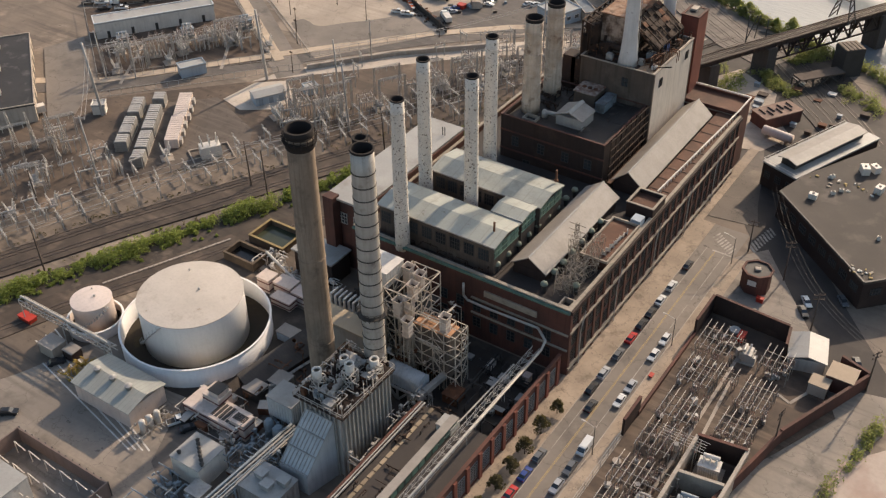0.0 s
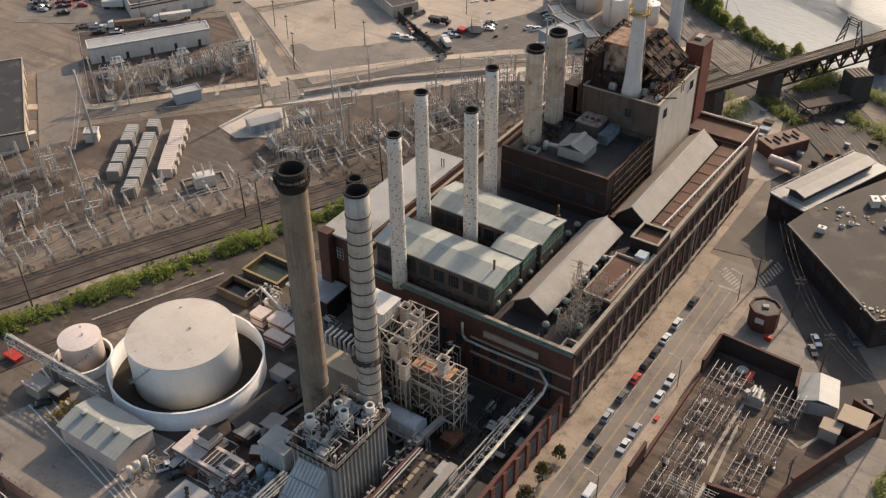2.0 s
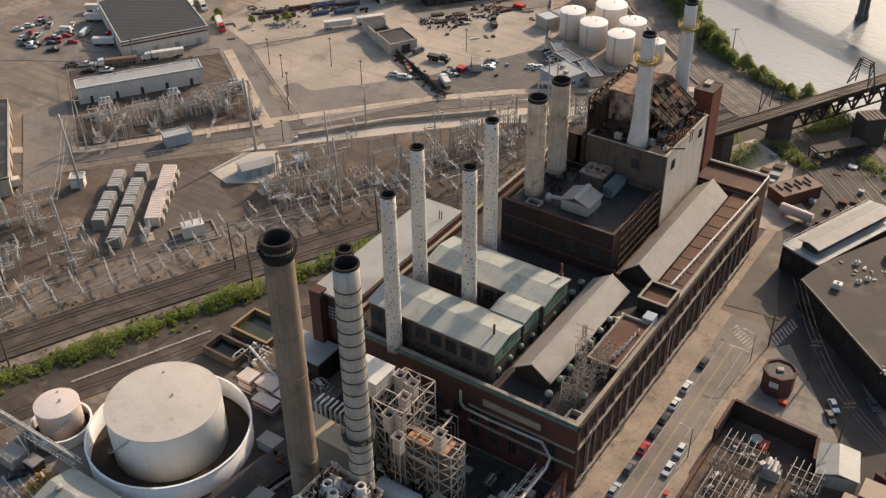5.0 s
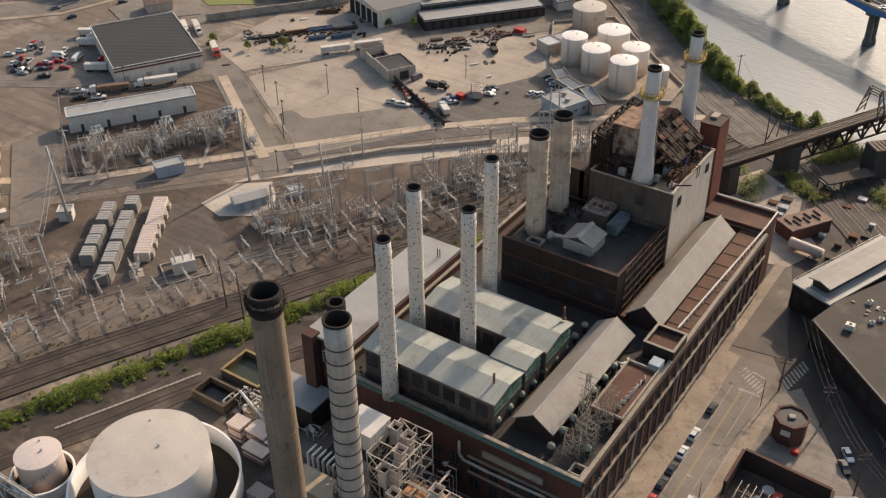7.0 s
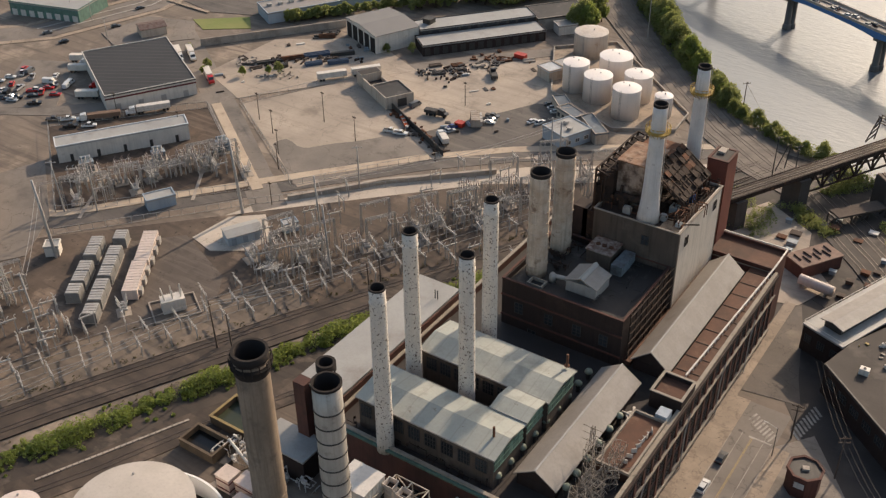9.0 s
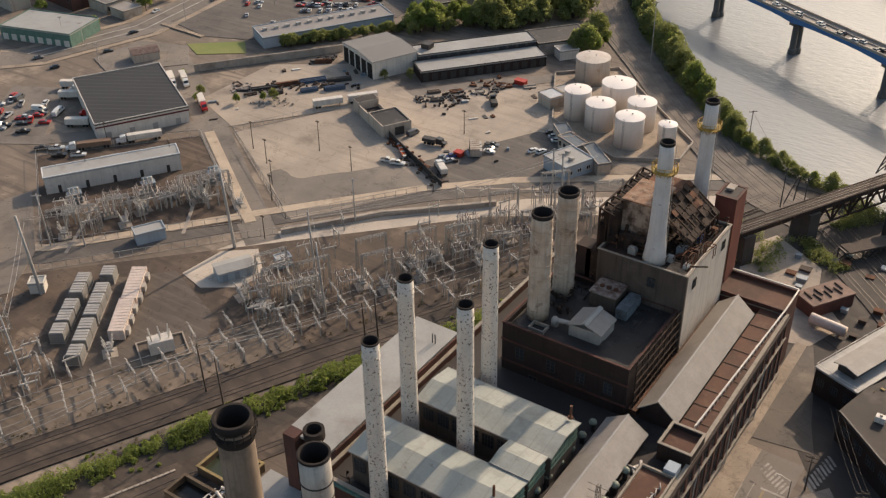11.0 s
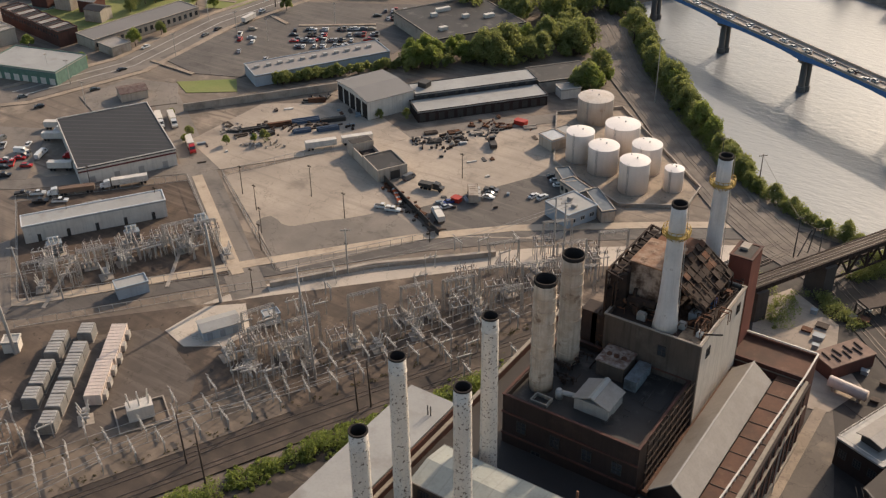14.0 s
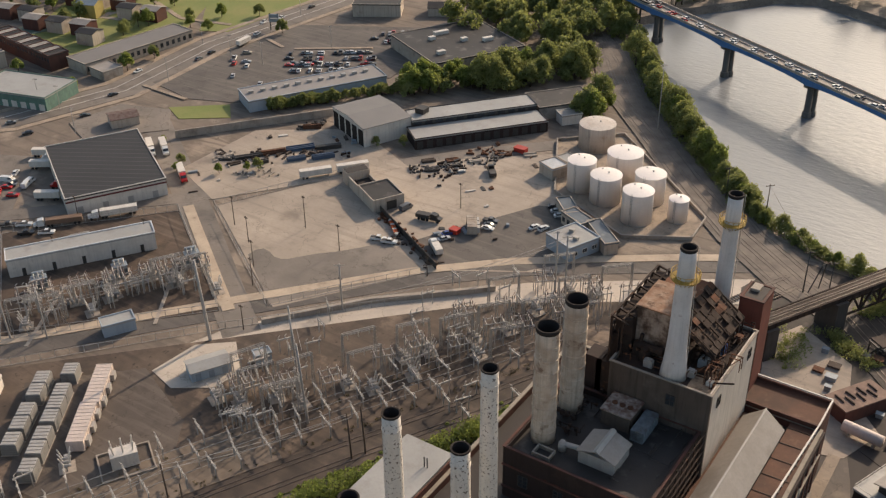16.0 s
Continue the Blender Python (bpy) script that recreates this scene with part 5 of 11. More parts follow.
part("buckstay", bm, STEEL_GREY, hrsg)["kind"] = "stuff"
bm = B()
for i in range(9):
    x = -90.6 + 1.03 * i
    box(bm, x - 0.14, 90.0, 0, x + 0.14, 90.4, 14.6)
part("end_buckstay", bm, STEEL_GREY, hrsg)["kind"] = "stuff"
bm = B()
box(bm, -91.8, 89.6, 14.8, -81.2, 104.2, 15.0)
part("top_deck", bm, RUST_DARK, hrsg)
segs = []
for (xa, ya), (xb, yb) in (((-91.8, 89.6), (-81.2, 89.6)), ((-81.2, 89.6), (-81.2, 104.2)), ((-81.2, 104.2), (-91.8, 104.2)), ((-91.8, 104.2), (-91.8, 89.6))):
    for z in (15.6, 16.1):
        segs.append(((xa, ya, z), (xb, yb, z)))
    for i in range(9):
        k = i / 8
        segs.append(((xa + (xb - xa) * k, ya + (yb - ya) * k, 15.0), (xa + (xb - xa) * k, ya + (yb - ya) * k, 16.1)))
bars("railing", segs, 0.09, STEEL_GREY, hrsg, "worn grey railing")
# steam drums, silencers and small racks on top of the casing
for i, (x, y, h) in enumerate(((-89.2, 93.2, 4.6), (-85.4, 97.2, 4.8), (-83.4, 101.4, 3.6), (-88.4, 99.4, 3.0))):
    t = thing("steam_silencer", O, "white steam silencer in a small steel rack", "silencer", "silencers on the boiler")
    bm = B()
    lathe(bm, x, y, ((0.55, 15.0 + h - 2.6), (0.85, 15.0 + h - 2.2), (0.85, 15.0 + h), (0.6, 15.0 + h), (0.55, 15.0 + h - 0.4)), 14, True, False)
    part("drum", bm, STEEL_WHITE, t, smooth=True)
    bars("rack", lattice_box(x - 1.0, y - 1.0, x + 1.0, y + 1.0, [15.0, 16.2, 15.0 + h - 1.6], 1, 1), 0.13, STEEL_WHITE, t)
for x0, y0, x1, y1, z in ((-90.6, 95.4, -87.8, 95.4, 16.0), (-90.2, 101.6, -85.4, 101.9, 16.2), (-86.6, 91.8, -86.6, 96.0, 15.9)):
    bm = B()
    beam(bm, (x0, y0, z), (x1, y1, z), 1.5, sides=14)
    beam(bm, (x0 + 0.5, y0 + 0.2, 15.0), (x0 + 0.5, y0 + 0.2, z), 0.4)
    beam(bm, (x1 - 0.5, y1 - 0.2, 15.0), (x1 - 0.5, y1 - 0.2, z), 0.4)
    tagged(part("steam_drum", bm, STEEL_GREY, smooth=True), "grey horizontal steam drum", "drum", "drums on the boiler")
random.seed(11)
for i in range(16):
    x, y = random.uniform(-91, -82.2), random.uniform(90.4, 103.4)
    h = random.uniform(0.5, 1.7)
    bm = B()
    box(bm, x - 0.4, y - 0.35, 15.0, x + 0.4, y + 0.35, 15.0 + h)
    beam(bm, (x, y, 15.0 + h), (x + random.uniform(-0.8, 0.8), y + random.uniform(-1, 1), 15.2 + h), 0.18, sides=6)
    tagged(part("valve_box", bm, random.choice((STEEL_WHITE, STEEL_GREY, RUST, STEEL_BLUE, STEEL_DARK))), "small valve box with a pipe stub", "valve box", "valve boxes on the boiler")
segs = []
for i in range(20):
    x, y, z = random.uniform(-91, -82), random.uniform(90.4, 103.4), random.uniform(15.3, 17.2)
    segs.append(((x, y, z), (x + random.choice((0, 2.4)), y + random.choice((0, -2.8)), z)))
    segs.append(((x, y, 15), (x, y, z)))
bars("boiler_pipework", segs, 0.16, STEEL_GREY, hrsg, "", 6)
# slanted inlet hood and the filter house behind it
hood = thing("inlet_hood", O, "slanted grey ribbed sheet inlet hood", "hood")
bm = B()
lo = [(-91.0, 83.6), (-85.0, 83.6), (-83.6, 90.0), (-89.4, 90.0)]
hz = [4.4, 4.4, 13.2, 13.2]
a = [bm.verts.new((x, y, 0)) for x, y in lo]
b = [bm.verts.new((x, y, z)) for (x, y), z in zip(lo, hz)]
for i in range(4):
    bm.faces.new((a[i], a[(i + 1) % 4], b[(i + 1) % 4], b[i]))
bm.faces.new(a[::-1]), bm.faces.new(b)
part("body", bm, CORR_BLUE, hood)
bm = B()
for i in range(9):
    k = i / 8
    beam(bm, (-91.0 + 6.0 * k, 83.55, 4.45), (-89.4 + 5.8 * k, 90.0, 13.25), 0.14)
for k in (0.02, 0.34, 0.66, 0.98):
    beam(bm, (-91.0 + 1.6 * k, 83.6 + 6.4 * k, 4.5 + 8.8 * k), (-85.0 + 1.4 * k, 83.6 + 6.4 * k, 4.5 + 8.8 * k), 0.24)
part("seam", bm, CORR, hood)["kind"] = "stuff"
crate("filter_house", -101.2, 92.2, 3.2, -95.4, 97.0, 7.6, CORR_BLUE, "pale ribbed filter house raised on legs", "filter house", lid=ROOF_WHITE, ribs=9)
bars("filter_house_legs", lattice_box(-101, 92.4, -95.6, 96.8, [0, 3.2], 2, 2), 0.3, STEEL_BLUE)
tagged(bpy.data.objects["filter_house_legs"], "blue-grey steel legs under the filter house", "steel legs")
for x, y, r in ((-99.6, 90.4, 0.9), (-97.0, 90.0, 1.1), (-94.6, 91.0, 0.7)):
    bm = B()
    lathe(bm, x, y, ((r, 0), (r, 3.6), (r * 0.6, 4.2)), 14)
    tagged(part("blue_vessel", bm, STEEL_BLUE, smooth=True), "blue-grey upright steel vessel", "vessel", "vessels by the filter house")
crate("low_plant_house", -94.2, 76.2, 0, -86.0, 82.4, 4.4, CORR, "low grey plant house with roof boxes", "plant house", lid=ROOF_WHITE, ribs=8)
for x, y in ((-91.6, 79.8), (-89.2, 78.4), (-87.4, 80.6)):
    crate("roof_fan", x - 0.9, y - 0.8, 4.54, x + 0.9, y + 0.8, 5.5, CORR, "square roof fan box", "fan", "fans on the plant house")
# blue pipe rack running toward the yard
rack = thing("pipe_rack", O, "pale blue steel pipe rack", "pipe rack")
segs = []
for i in range(9):
    y = 70.0 + 2.6 * i
    x = -96.2 + 0.10 * i
    segs += [((x, y, 0), (x, y, 4.4)), ((x + 2.4, y, 0), (x + 2.4, y, 4.4)), ((x, y, 4.4), (x + 2.4, y, 4.4)), ((x, y, 3.2), (x + 2.4, y, 3.2))]
bars("frame", segs, 0.24, STEEL_BLUE, rack)
for j, (dx, z, w) in enumerate(((0.2, 4.7, 0.5), (0.9, 4.65, 0.34), (1.5, 4.6, 0.28), (2.1, 4.62, 0.34), (0.7, 3.4, 0.3), (1.7, 3.4, 0.3))):
    bm = B()
    beam(bm, (-96.2 + dx, 69.0, z), (-95.3 + dx, 91.5, z), w, sides=8)
    part("pipe", bm, (STEEL_BLUE, STEEL_GREY)[j % 2], rack, smooth=True)
# pale box building with roof hatches
crate("pale_box_building", -107.4, 74.2, 0, -100.8, 80.6, 5.0, STEEL_WHITE, "pale boxy plant building with small roof fittings", "plant building", lid=ROOF_WHITE, ribs=0)
for i in range(8):
    x, y = -106.4 + 0.75 * i, 75.4 + (i * 37 % 43) / 10
    bm = B()
    lathe(bm, x, y, ((0.3, 5.1), (0.3, 5.6), (0.42, 5.65), (0.1, 5.9)), 8)
    tagged(part("roof_vent", bm, STEEL_DARK), "small dark roof vent", "vent", "vents on the pale box building")
crate("ribbed_annex", -101.2, 71.0, 0, -98.0, 74.0, 3.2, CORR, "small grey ribbed annex", "annex", lid=CORR, ribs=6)
# cooler skids with maroon trim
for x0, y0, x1, y1, h, ng in ((-116.6, 86.0, -110.8, 91.4, 2.6, 0), (-110.4, 85.8, -103.6, 90.4, 3.0, 1), (-114.0, 88.6, -110.0, 92.0, 4.4, 0), (-105.6, 86.6, -102.2, 89.4, 4.0, 1), (-129.6, 120.6, -126.4, 123.6, 3.6, 0), (-126.0, 121.6, -121.4, 124.8, 3.0, 0), (-121.0, 121.4, -117.0, 124.4, 2.6, 0), (-124.0, 118.4, -119.0, 120.8, 2.2, 0)):
    t = crate("cooler_unit", x0, y0, 0, x1, y1, h, PINK, "cream equipment enclosure with maroon trim", "enclosure", "cream enclosures")
    bm = B()
    for z in (h * 0.22, h * 0.72):
        box(bm, x0 - 0.05, y0 - 0.05, z, x1 + 0.05, y0, z + 0.3)
        box(bm, x1, y0 - 0.05, z, x1 + 0.05, y1, z + 0.3)
    part("trim", bm, MAROON, t)
    for k in range(ng):
        bm = B()
        w = (x1 - x0) / max(ng, 1)
        for q in range(7):
            xq = x0 + w * k + 0.3 + (w - 0.6) * q / 7
            box(bm, xq, y0 + 0.6, h + 0.14, xq + (w - 0.6) / 10, y1 - 0.6, h + 0.24)
        part("fan_grille", bm, STEEL_DARK, t)
crate("fan_tower", -112.6, 89.0, 4.54, -110.2, 91.6, 5.6, PINK, "raised cream louvre box with dark slots", "louvre box", lid=STEEL_DARK)
# grey gabled shed in the yard
shed = thing("yard_shed", O, "pale steel shed with a low pitched roof", "shed")
bm = B()
box(bm, -136.2, 77.6, 0, -121.6, 86.2, 4.4)
part("wall", bm, PINK, shed)
bm = B()
gable(bm, -136.6, 77.2, -121.2, 86.6, 4.5, 5.6, "x", 0.16)
part("roof", bm, mat("shed_sheet", (0.33, 0.335, 0.30), (0.26, 0.26, 0.235), rough=0.6, scale=0.25, amount=0.8, stripes=((1, 0, 0), 1.0, (0.2, 0.2, 0.185), 0.5), stain=((0.42, 0.38, 0.32), 0.3, 0.58, 0.7, 0.5)), shed, "greenish grey sheet roof")
for i in range(3):
    bm = B()
    lathe(bm, -133.6 + 4.2 * i, 81.4, ((0.55, 5.2), (0.55, 6.0), (0.75, 6.05), (0.75, 6.3), (0.2, 6.5)), 12)
    part("ridge_vent", bm, STEEL_GREY, shed, smooth=True)
for i in range(3):
    bm = B()
    lathe(bm, -119.2 + 0.2 * i, 78.2 + 1.6 * i, ((0.6, 0), (0.6, 3.0), (0.35, 3.4)), 12)
    tagged(part("gas_bottle", bm, STEEL_WHITE, smooth=True), "white upright gas vessel beside the shed", "gas vessel", "gas vessels")
# fenced transformer enclosure with white pipe frames
enc = thing("fenced_enclosure", O, "brown corrugated screen fence round a dark equipment pit", "enclosure")
FENCE = mat("screen_fence", (0.20, 0.15, 0.13), (0.14, 0.105, 0.09), rough=0.7, scale=0.4, streak=0.3)
for a in ((-136.4, 64.6, -113.0, 64.9), (-136.4, 40.0, -136.1, 64.6), (-113.3, 40.0, -113.0, 64.6)):
    bm = B()
    box(bm, a[0], a[1], 0, a[2], a[3], 3.6)
    part("panel", bm, FENCE, enc)
bm = B()
for i in range(14):
    box(bm, -136.2 + 1.78 * i, 64.9, 0, -136.0 + 1.78 * i, 65.05, 3.7)
part("post", bm, STEEL_DARK, enc)["kind"] = "stuff"
slab(enc, -136.0, 40.2, -113.4, 64.5, 0.12, YARD_DARK, 0.1, "pit_floor")
for j in range(5):
    segs = []
    y = 62.5 - 3.4 * j
    for i in range(6):
        x = -134.5 + 4.0 * i
        segs += [((x, y, 0.1), (x, y, 3.0)), ((x, y, 3.0), (x + 3.6, y - 0.4, 3.2))]
    bars("bus_bar", segs, 0.2, STEEL_WHITE, enc, "white tubular bus bars", 6)
crate("corner_hall", -139, 46, 0, -124, 57.5, 5.0, STEEL_WHITE, "pale flat-roofed hall at the yard edge", "hall", lid=ROOF_WHITE)
# twin-rail crane beam over the yard, a red cart, yellow pipework, kiosks
truss_ = thing("pipe_gantry", O, "long weathered white lattice pipe gantry on legs", "gantry")
segs = []
for i in range(14):
    x = -163.0 + 1.95 * i
    for y in (86.6, 88.0):
        segs += [((x, y, 4.6), (x + 1.95, y, 4.6)), ((x, y, 5.8), (x + 1.95, y, 5.8)), ((x, y, 4.6), (x + 1.95, y, 5.8)), ((x, y, 4.6), (x, y, 5.8))]
    segs += [((x, 86.6, 5.8), (x, 88.0, 5.8))]
for x in (-162.6, -150.0, -138.0):
    for y in (86.6, 88.0):
        segs.append(((x, y, 0), (x, y, 4.8)))
bars("lattice", segs, 0.15, YARD_STEEL, truss_)
bm = B()
beam(bm, (-163, 87.3, 6.2), (-136.5, 87.3, 6.2), 0.5, sides=8)
part("pipe", bm, YARD_STEEL, truss_, smooth=True)
crate("red_trailer", -164.4, 86.2, 0.3, -160.8, 88.0, 1.2, RED_PAINT, "red open trailer on the yard edge", "trailer")
random.seed(5)
segs = []
for i in range(14):
    x, y = random.uniform(-143, -138.5), random.uniform(80.5, 84.5)
    segs += [((x, y, 0), (x, y, 1.6)), ((x, y, 1.6), (x + random.uniform(-1.5, 1.5), y + random.uniform(-1, 1), 1.6))]
tagged(bars("yellow_pipework", segs, 0.22, YELLOW_STEEL, None, "", 6), "yellow gas pipework in the yard", "pipework")
for x0, y0, x1, y1, h, mm in ((-152.4, 82.0, -148.2, 85.4, 2.8, CONCRETE), (-147.4, 83.6, -144.6, 86.0, 2.2, BRICK_DARK), (-115.8, 110.8, -111.8, 113.6, 2.2, PANEL_BLUE), (-110.4, 95.0, -106.8, 98.2, 2.4, STEEL_DARK), (-108.0, 99.4, -104.6, 103.0, 2.0, STEEL_GREY), (-106.4, 84.4, -104.4, 86.0, 1.6, STEEL_WHITE)):
    crate("equipment_kiosk", x0, y0, 0, x1, y1, h, mm, "small weathered equipment kiosk in the yard", "kiosk", "kiosks in the plant yard", lid=ROOF_GREY)
an = thing("low_annex", O, "long dark lean-to with a corrugated roof by the ring wall", "annex")
ANNEX = mat("annex_sheet", (0.060, 0.053, 0.048), (0.035, 0.031, 0.029), rough=0.6, scale=0.3, amount=0.9, stripes=((0.1, 1, 0), 0.7, (0.022, 0.02, 0.019), 0.7), stain=((0.12, 0.095, 0.075), 0.4, 0.6, 0.72, 0.5))
bm = B()
prism(bm, [(-112.6, 96.4), (-108.4, 95.6), (-105.8, 112.6), (-110.4, 113.4)], 0, 1.6)
part("wall", bm, BRICK_DARK, an)
bm = B()
top_ = [bm.verts.new(p) for p in ((-112.8, 96.2, 3.6), (-108.2, 95.3, 1.7), (-105.6, 112.8, 1.7), (-110.4, 113.7, 3.6))]
low_ = [bm.verts.new((v.co.x, v.co.y, v.co.z - 0.2)) for v in top_]
bm.faces.new(top_)
bm.faces.new(low_[::-1])
for k in range(4):
    bm.faces.new((top_[k], low_[k], low_[(k + 1) % 4], top_[(k + 1) % 4]))
part("roof", bm, ANNEX, an)
bm = B()
prism(bm, [(-112.6, 96.4), (-112.2, 96.3), (-110.0, 113.3), (-110.4, 113.4)], 1.6, 3.38)
part("back_wall", bm, BRICK_DARK, an)
for i in range(3):
    bm = B()
    beam(bm, (-107.6 + 0.35 * i, 96.4, 1.8 + 0.12 * i), (-104.4 + 0.35 * i, 111.4, 1.8 + 0.12 * i), 0.16, sides=6)
    tagged(part("steam_pipe", bm, STEEL_GREY, smooth=True), "grey pipe over the annex roof", "pipe", "pipes over the annex roof")
# concrete basins with yellow edges
BASIN = mat("basin_wall_stained", (0.155, 0.112, 0.072), (0.085, 0.062, 0.043), scale=0.3, fine=3, amount=0.95, streak=0.5)
for x0, y0, x1, y1, mm, ww in ((-142.6, 132.2, -132.6, 139.6, mat("basin_edge_ochre", (0.34, 0.25, 0.10), (0.19, 0.14, 0.07), rough=0.8, scale=0.5, amount=0.9), mat("basin_water", (0.045, 0.055, 0.035), (0.06, 0.06, 0.035), rough=0.12)), (-143.0, 124.4, -134.4, 129.6, BASIN, mat("basin_water_dark", (0.014, 0.013, 0.011), (0.02, 0.018, 0.015), rough=0.2))):
    bs = thing("settling_basin", O, "open stained basin with dark water and a worn edge", "basin", "settling basins")
    wall_box(bs, x0, y0, 0, x1, y1, 2.2, BASIN, 0.4)
    coping(bs, x0, y0, x1, y1, 2.2, mm, 0.55, 0.15)
    slab(bs, x0 + 0.4, y0 + 0.4, x1 - 0.4, y1 - 0.4, 1.0, ww, 0.1, "basin_water")
bm = B()
beam(bm, (-134.8, 129.4, 2.4), (-121.5, 124.6, 2.4), 0.6, sides=8)
beam(bm, (-134.8, 129.4, 0), (-134.8, 129.4, 2.4), 0.4)
beam(bm, (-121.5, 124.6, 0), (-121.5, 124.6, 2.4), 0.4)
tagged(part("white_pipe", bm, STEEL_WHITE, smooth=True), "thick white pipe by the basins", "pipe")
slab(thing("pale_lean_to", O, "pale panelled low roof beside the brick pier", "lean-to"), -127.6, 129.6, -116.4, 136.4, 6.2, ROOF_WHITE, 0.4)
bm = B()
box(bm, -127.0, 130.0, 0, -116.8, 136.0, 5.8)
part("wall", bm, BRICK_DARK, bpy.data.objects["pale_lean_to"])

# concrete duct between the stacks
duct = thing("flue_duct", O, "weathered concrete flue duct with a tan top", "flue duct")
bm = B()
box(bm, -104.6, 110.8, 4.0, -92.0, 114.6, 11.6)
part("body", bm, CONCRETE, duct)
bm = B()
box(bm, -105.0, 110.4, 11.6, -91.8, 115.0, 11.9)
part("lid", bm, mat("tan_sheet", (0.42, 0.33, 0.22), (0.33, 0.26, 0.18), scale=0.3), duct)
bars("legs", lattice_box(-104.2, 111.0, -92.2, 114.2, [0, 4.0], 4, 1), 0.35, STEEL_DARK, duct)
segs = []
for i in range(9):
    x = -106.0 + 1.1 * i
    segs += [((x, 117.0, 8.0), (x, 117.0, 12.0)), ((x, 117.0, 12.0), (x, 119.4, 12.0))]
tagged(bars("finned_tubes", segs, 0.35, STEEL_WHITE), "row of pale upright tubes behind the duct", "tubes")
crate("curved_duct", -98.2, 116.0, 5.0, -93.6, 118.4, 15.0, STUCCO, "big pale duct box", "duct box", lid=ROOF_WHITE)
# white steel rack with square silencers, and a unit with rusty roof panels
wr = thing("white_steel_rack", O, "open white steel rack crowded with pipes", "steel rack")
RACK = mat("rack_paint_dirty", (0.54, 0.475, 0.39), (0.35, 0.295, 0.23), rough=0.6, scale=0.5, fine=3, amount=0.9, streak=0.3, stain=((0.13, 0.08, 0.05), 0.7, 0.58, 0.72, 0.7))
bars("rack", lattice_box(-93.1, 117.2, -86.8, 126.6, [0, 5.5, 9.5, 13.0, 16.2, 19.2], 2, 3), 0.17, RACK, wr)
bars("lower_rack", lattice_box(-87.3, 117.2, -77.3, 121.4, [0, 4.0, 7.0, 9.6, 11.8, 14.2], 4, 2), 0.15, RACK, wr)
for z in (9.5, 13.0):
    bm = B()
    box(bm, -92.9, 117.4, z, -87.0, 126.4, z + 0.12)
    part("deck", bm, STEEL_DARK, wr)
segs = []
for i in range(26):
    x, y, z = random.uniform(-92.5, -79), random.uniform(115, 123), random.choice((5.0, 7.4, 9.4, 11.5, 13.8, 15.2))
    if random.random() < 0.5:
        segs.append(((x, y, z), (min(x + 5, -76.5), y, z)))
    else:
        segs.append(((x, y, z), (x, min(y + 4, 124.5), z)))
bars("pipework", segs, 0.26, RACK, wr, "", 6)
for x, y, z in ((-92.3, 124.1, 16.2), (-89.3, 123.5, 16.2), (-88.7, 120.3, 16.0), (-89.5, 116.9, 14.3), (-87.9, 118.0, 14.3), (-86.4, 115.2, 12.2), (-80.4, 118.6, 13.4)):
    t = thing("square_silencer", O, "dirty white square exhaust silencer with a dark open mouth", "silencer", "square silencers")
    bm = B()
    for k in range(6):
        o = 0.07 * (k % 2)
        box(bm, x - 0.78 + o, y - 0.78 + o, z + 0.5 * k, x + 0.78 - o, y + 0.78 - o, z + 0.5 * k + 0.5)
    part("body", bm, TANK_RUSTY, t)
    bm = B()
    for (ax, ay), (bx, by) in (((-1, -1), (1, -1)), ((1, -1), (1, 1)), ((1, 1), (-1, 1)), ((-1, 1), (-1, -1))):
        lo_, hi_, th_ = 0.74, 0.98, 0.9
        pts = [(x + ax * lo_, y + ay * lo_, z + 3.0), (x + bx * lo_, y + by * lo_, z + 3.0), (x + bx * hi_, y + by * hi_, z + 3.9), (x + ax * hi_, y + ay * hi_, z + 3.9), (x + ax * lo_ * th_, y + ay * lo_ * th_, z + 3.0), (x + bx * lo_ * th_, y + by * lo_ * th_, z + 3.0), (x + bx * hi_ * th_, y + by * hi_ * th_, z + 3.9), (x + ax * hi_ * th_, y + ay * hi_ * th_, z + 3.9)]
        v = [bm.verts.new(p) for p in pts]
        for q in ((0, 1, 2, 3), (5, 4, 7, 6), (3, 2, 6, 7)):
            bm.faces.new([v[i] for i in q])
    part("flare", bm, TANK_RUSTY, t)
    bm = B()
    box(bm, x - 0.64, y - 0.64, z + 3.0, x + 0.64, y + 0.64, z + 3.04)
    part("mouth", bm, RUST_DARK, t)
    bm = B()
    for dx, dy in ((-0.6, -0.6), (0.6, -0.6), (0.6, 0.6), (-0.6, 0.6)):
        beam(bm, (x + dx, y + dy, 0), (x + dx, y + dy, z), 0.14)
    part("leg", bm, RACK, t)["kind"] = "stuff"
ru = thing("turbine_unit", O, "equipment unit with rust orange roof panels", "equipment unit")
bm = B()
box(bm, -86.6, 117.6, 3.0, -78.9, 121.0, 13.3)
part("body", bm, mat("unit_casing_dark", (0.16, 0.13, 0.105), (0.09, 0.073, 0.06), scale=0.4, streak=0.5, stripes=((1, 1, 0), 0.9, (0.05, 0.04, 0.035), 0.6)), ru)
ORANGE = mat("rust_orange_panel", (0.48, 0.27, 0.15), (0.36, 0.19, 0.11), rough=0.8, scale=0.6, fine=3)
for i in range(8):
    bm = B()
    box(bm, -86.7 + 1.0 * i, 117.5, 13.32, -85.8 + 1.0 * i, 121.1, 13.5)
    part("roof_panel", bm, ORANGE, ru)
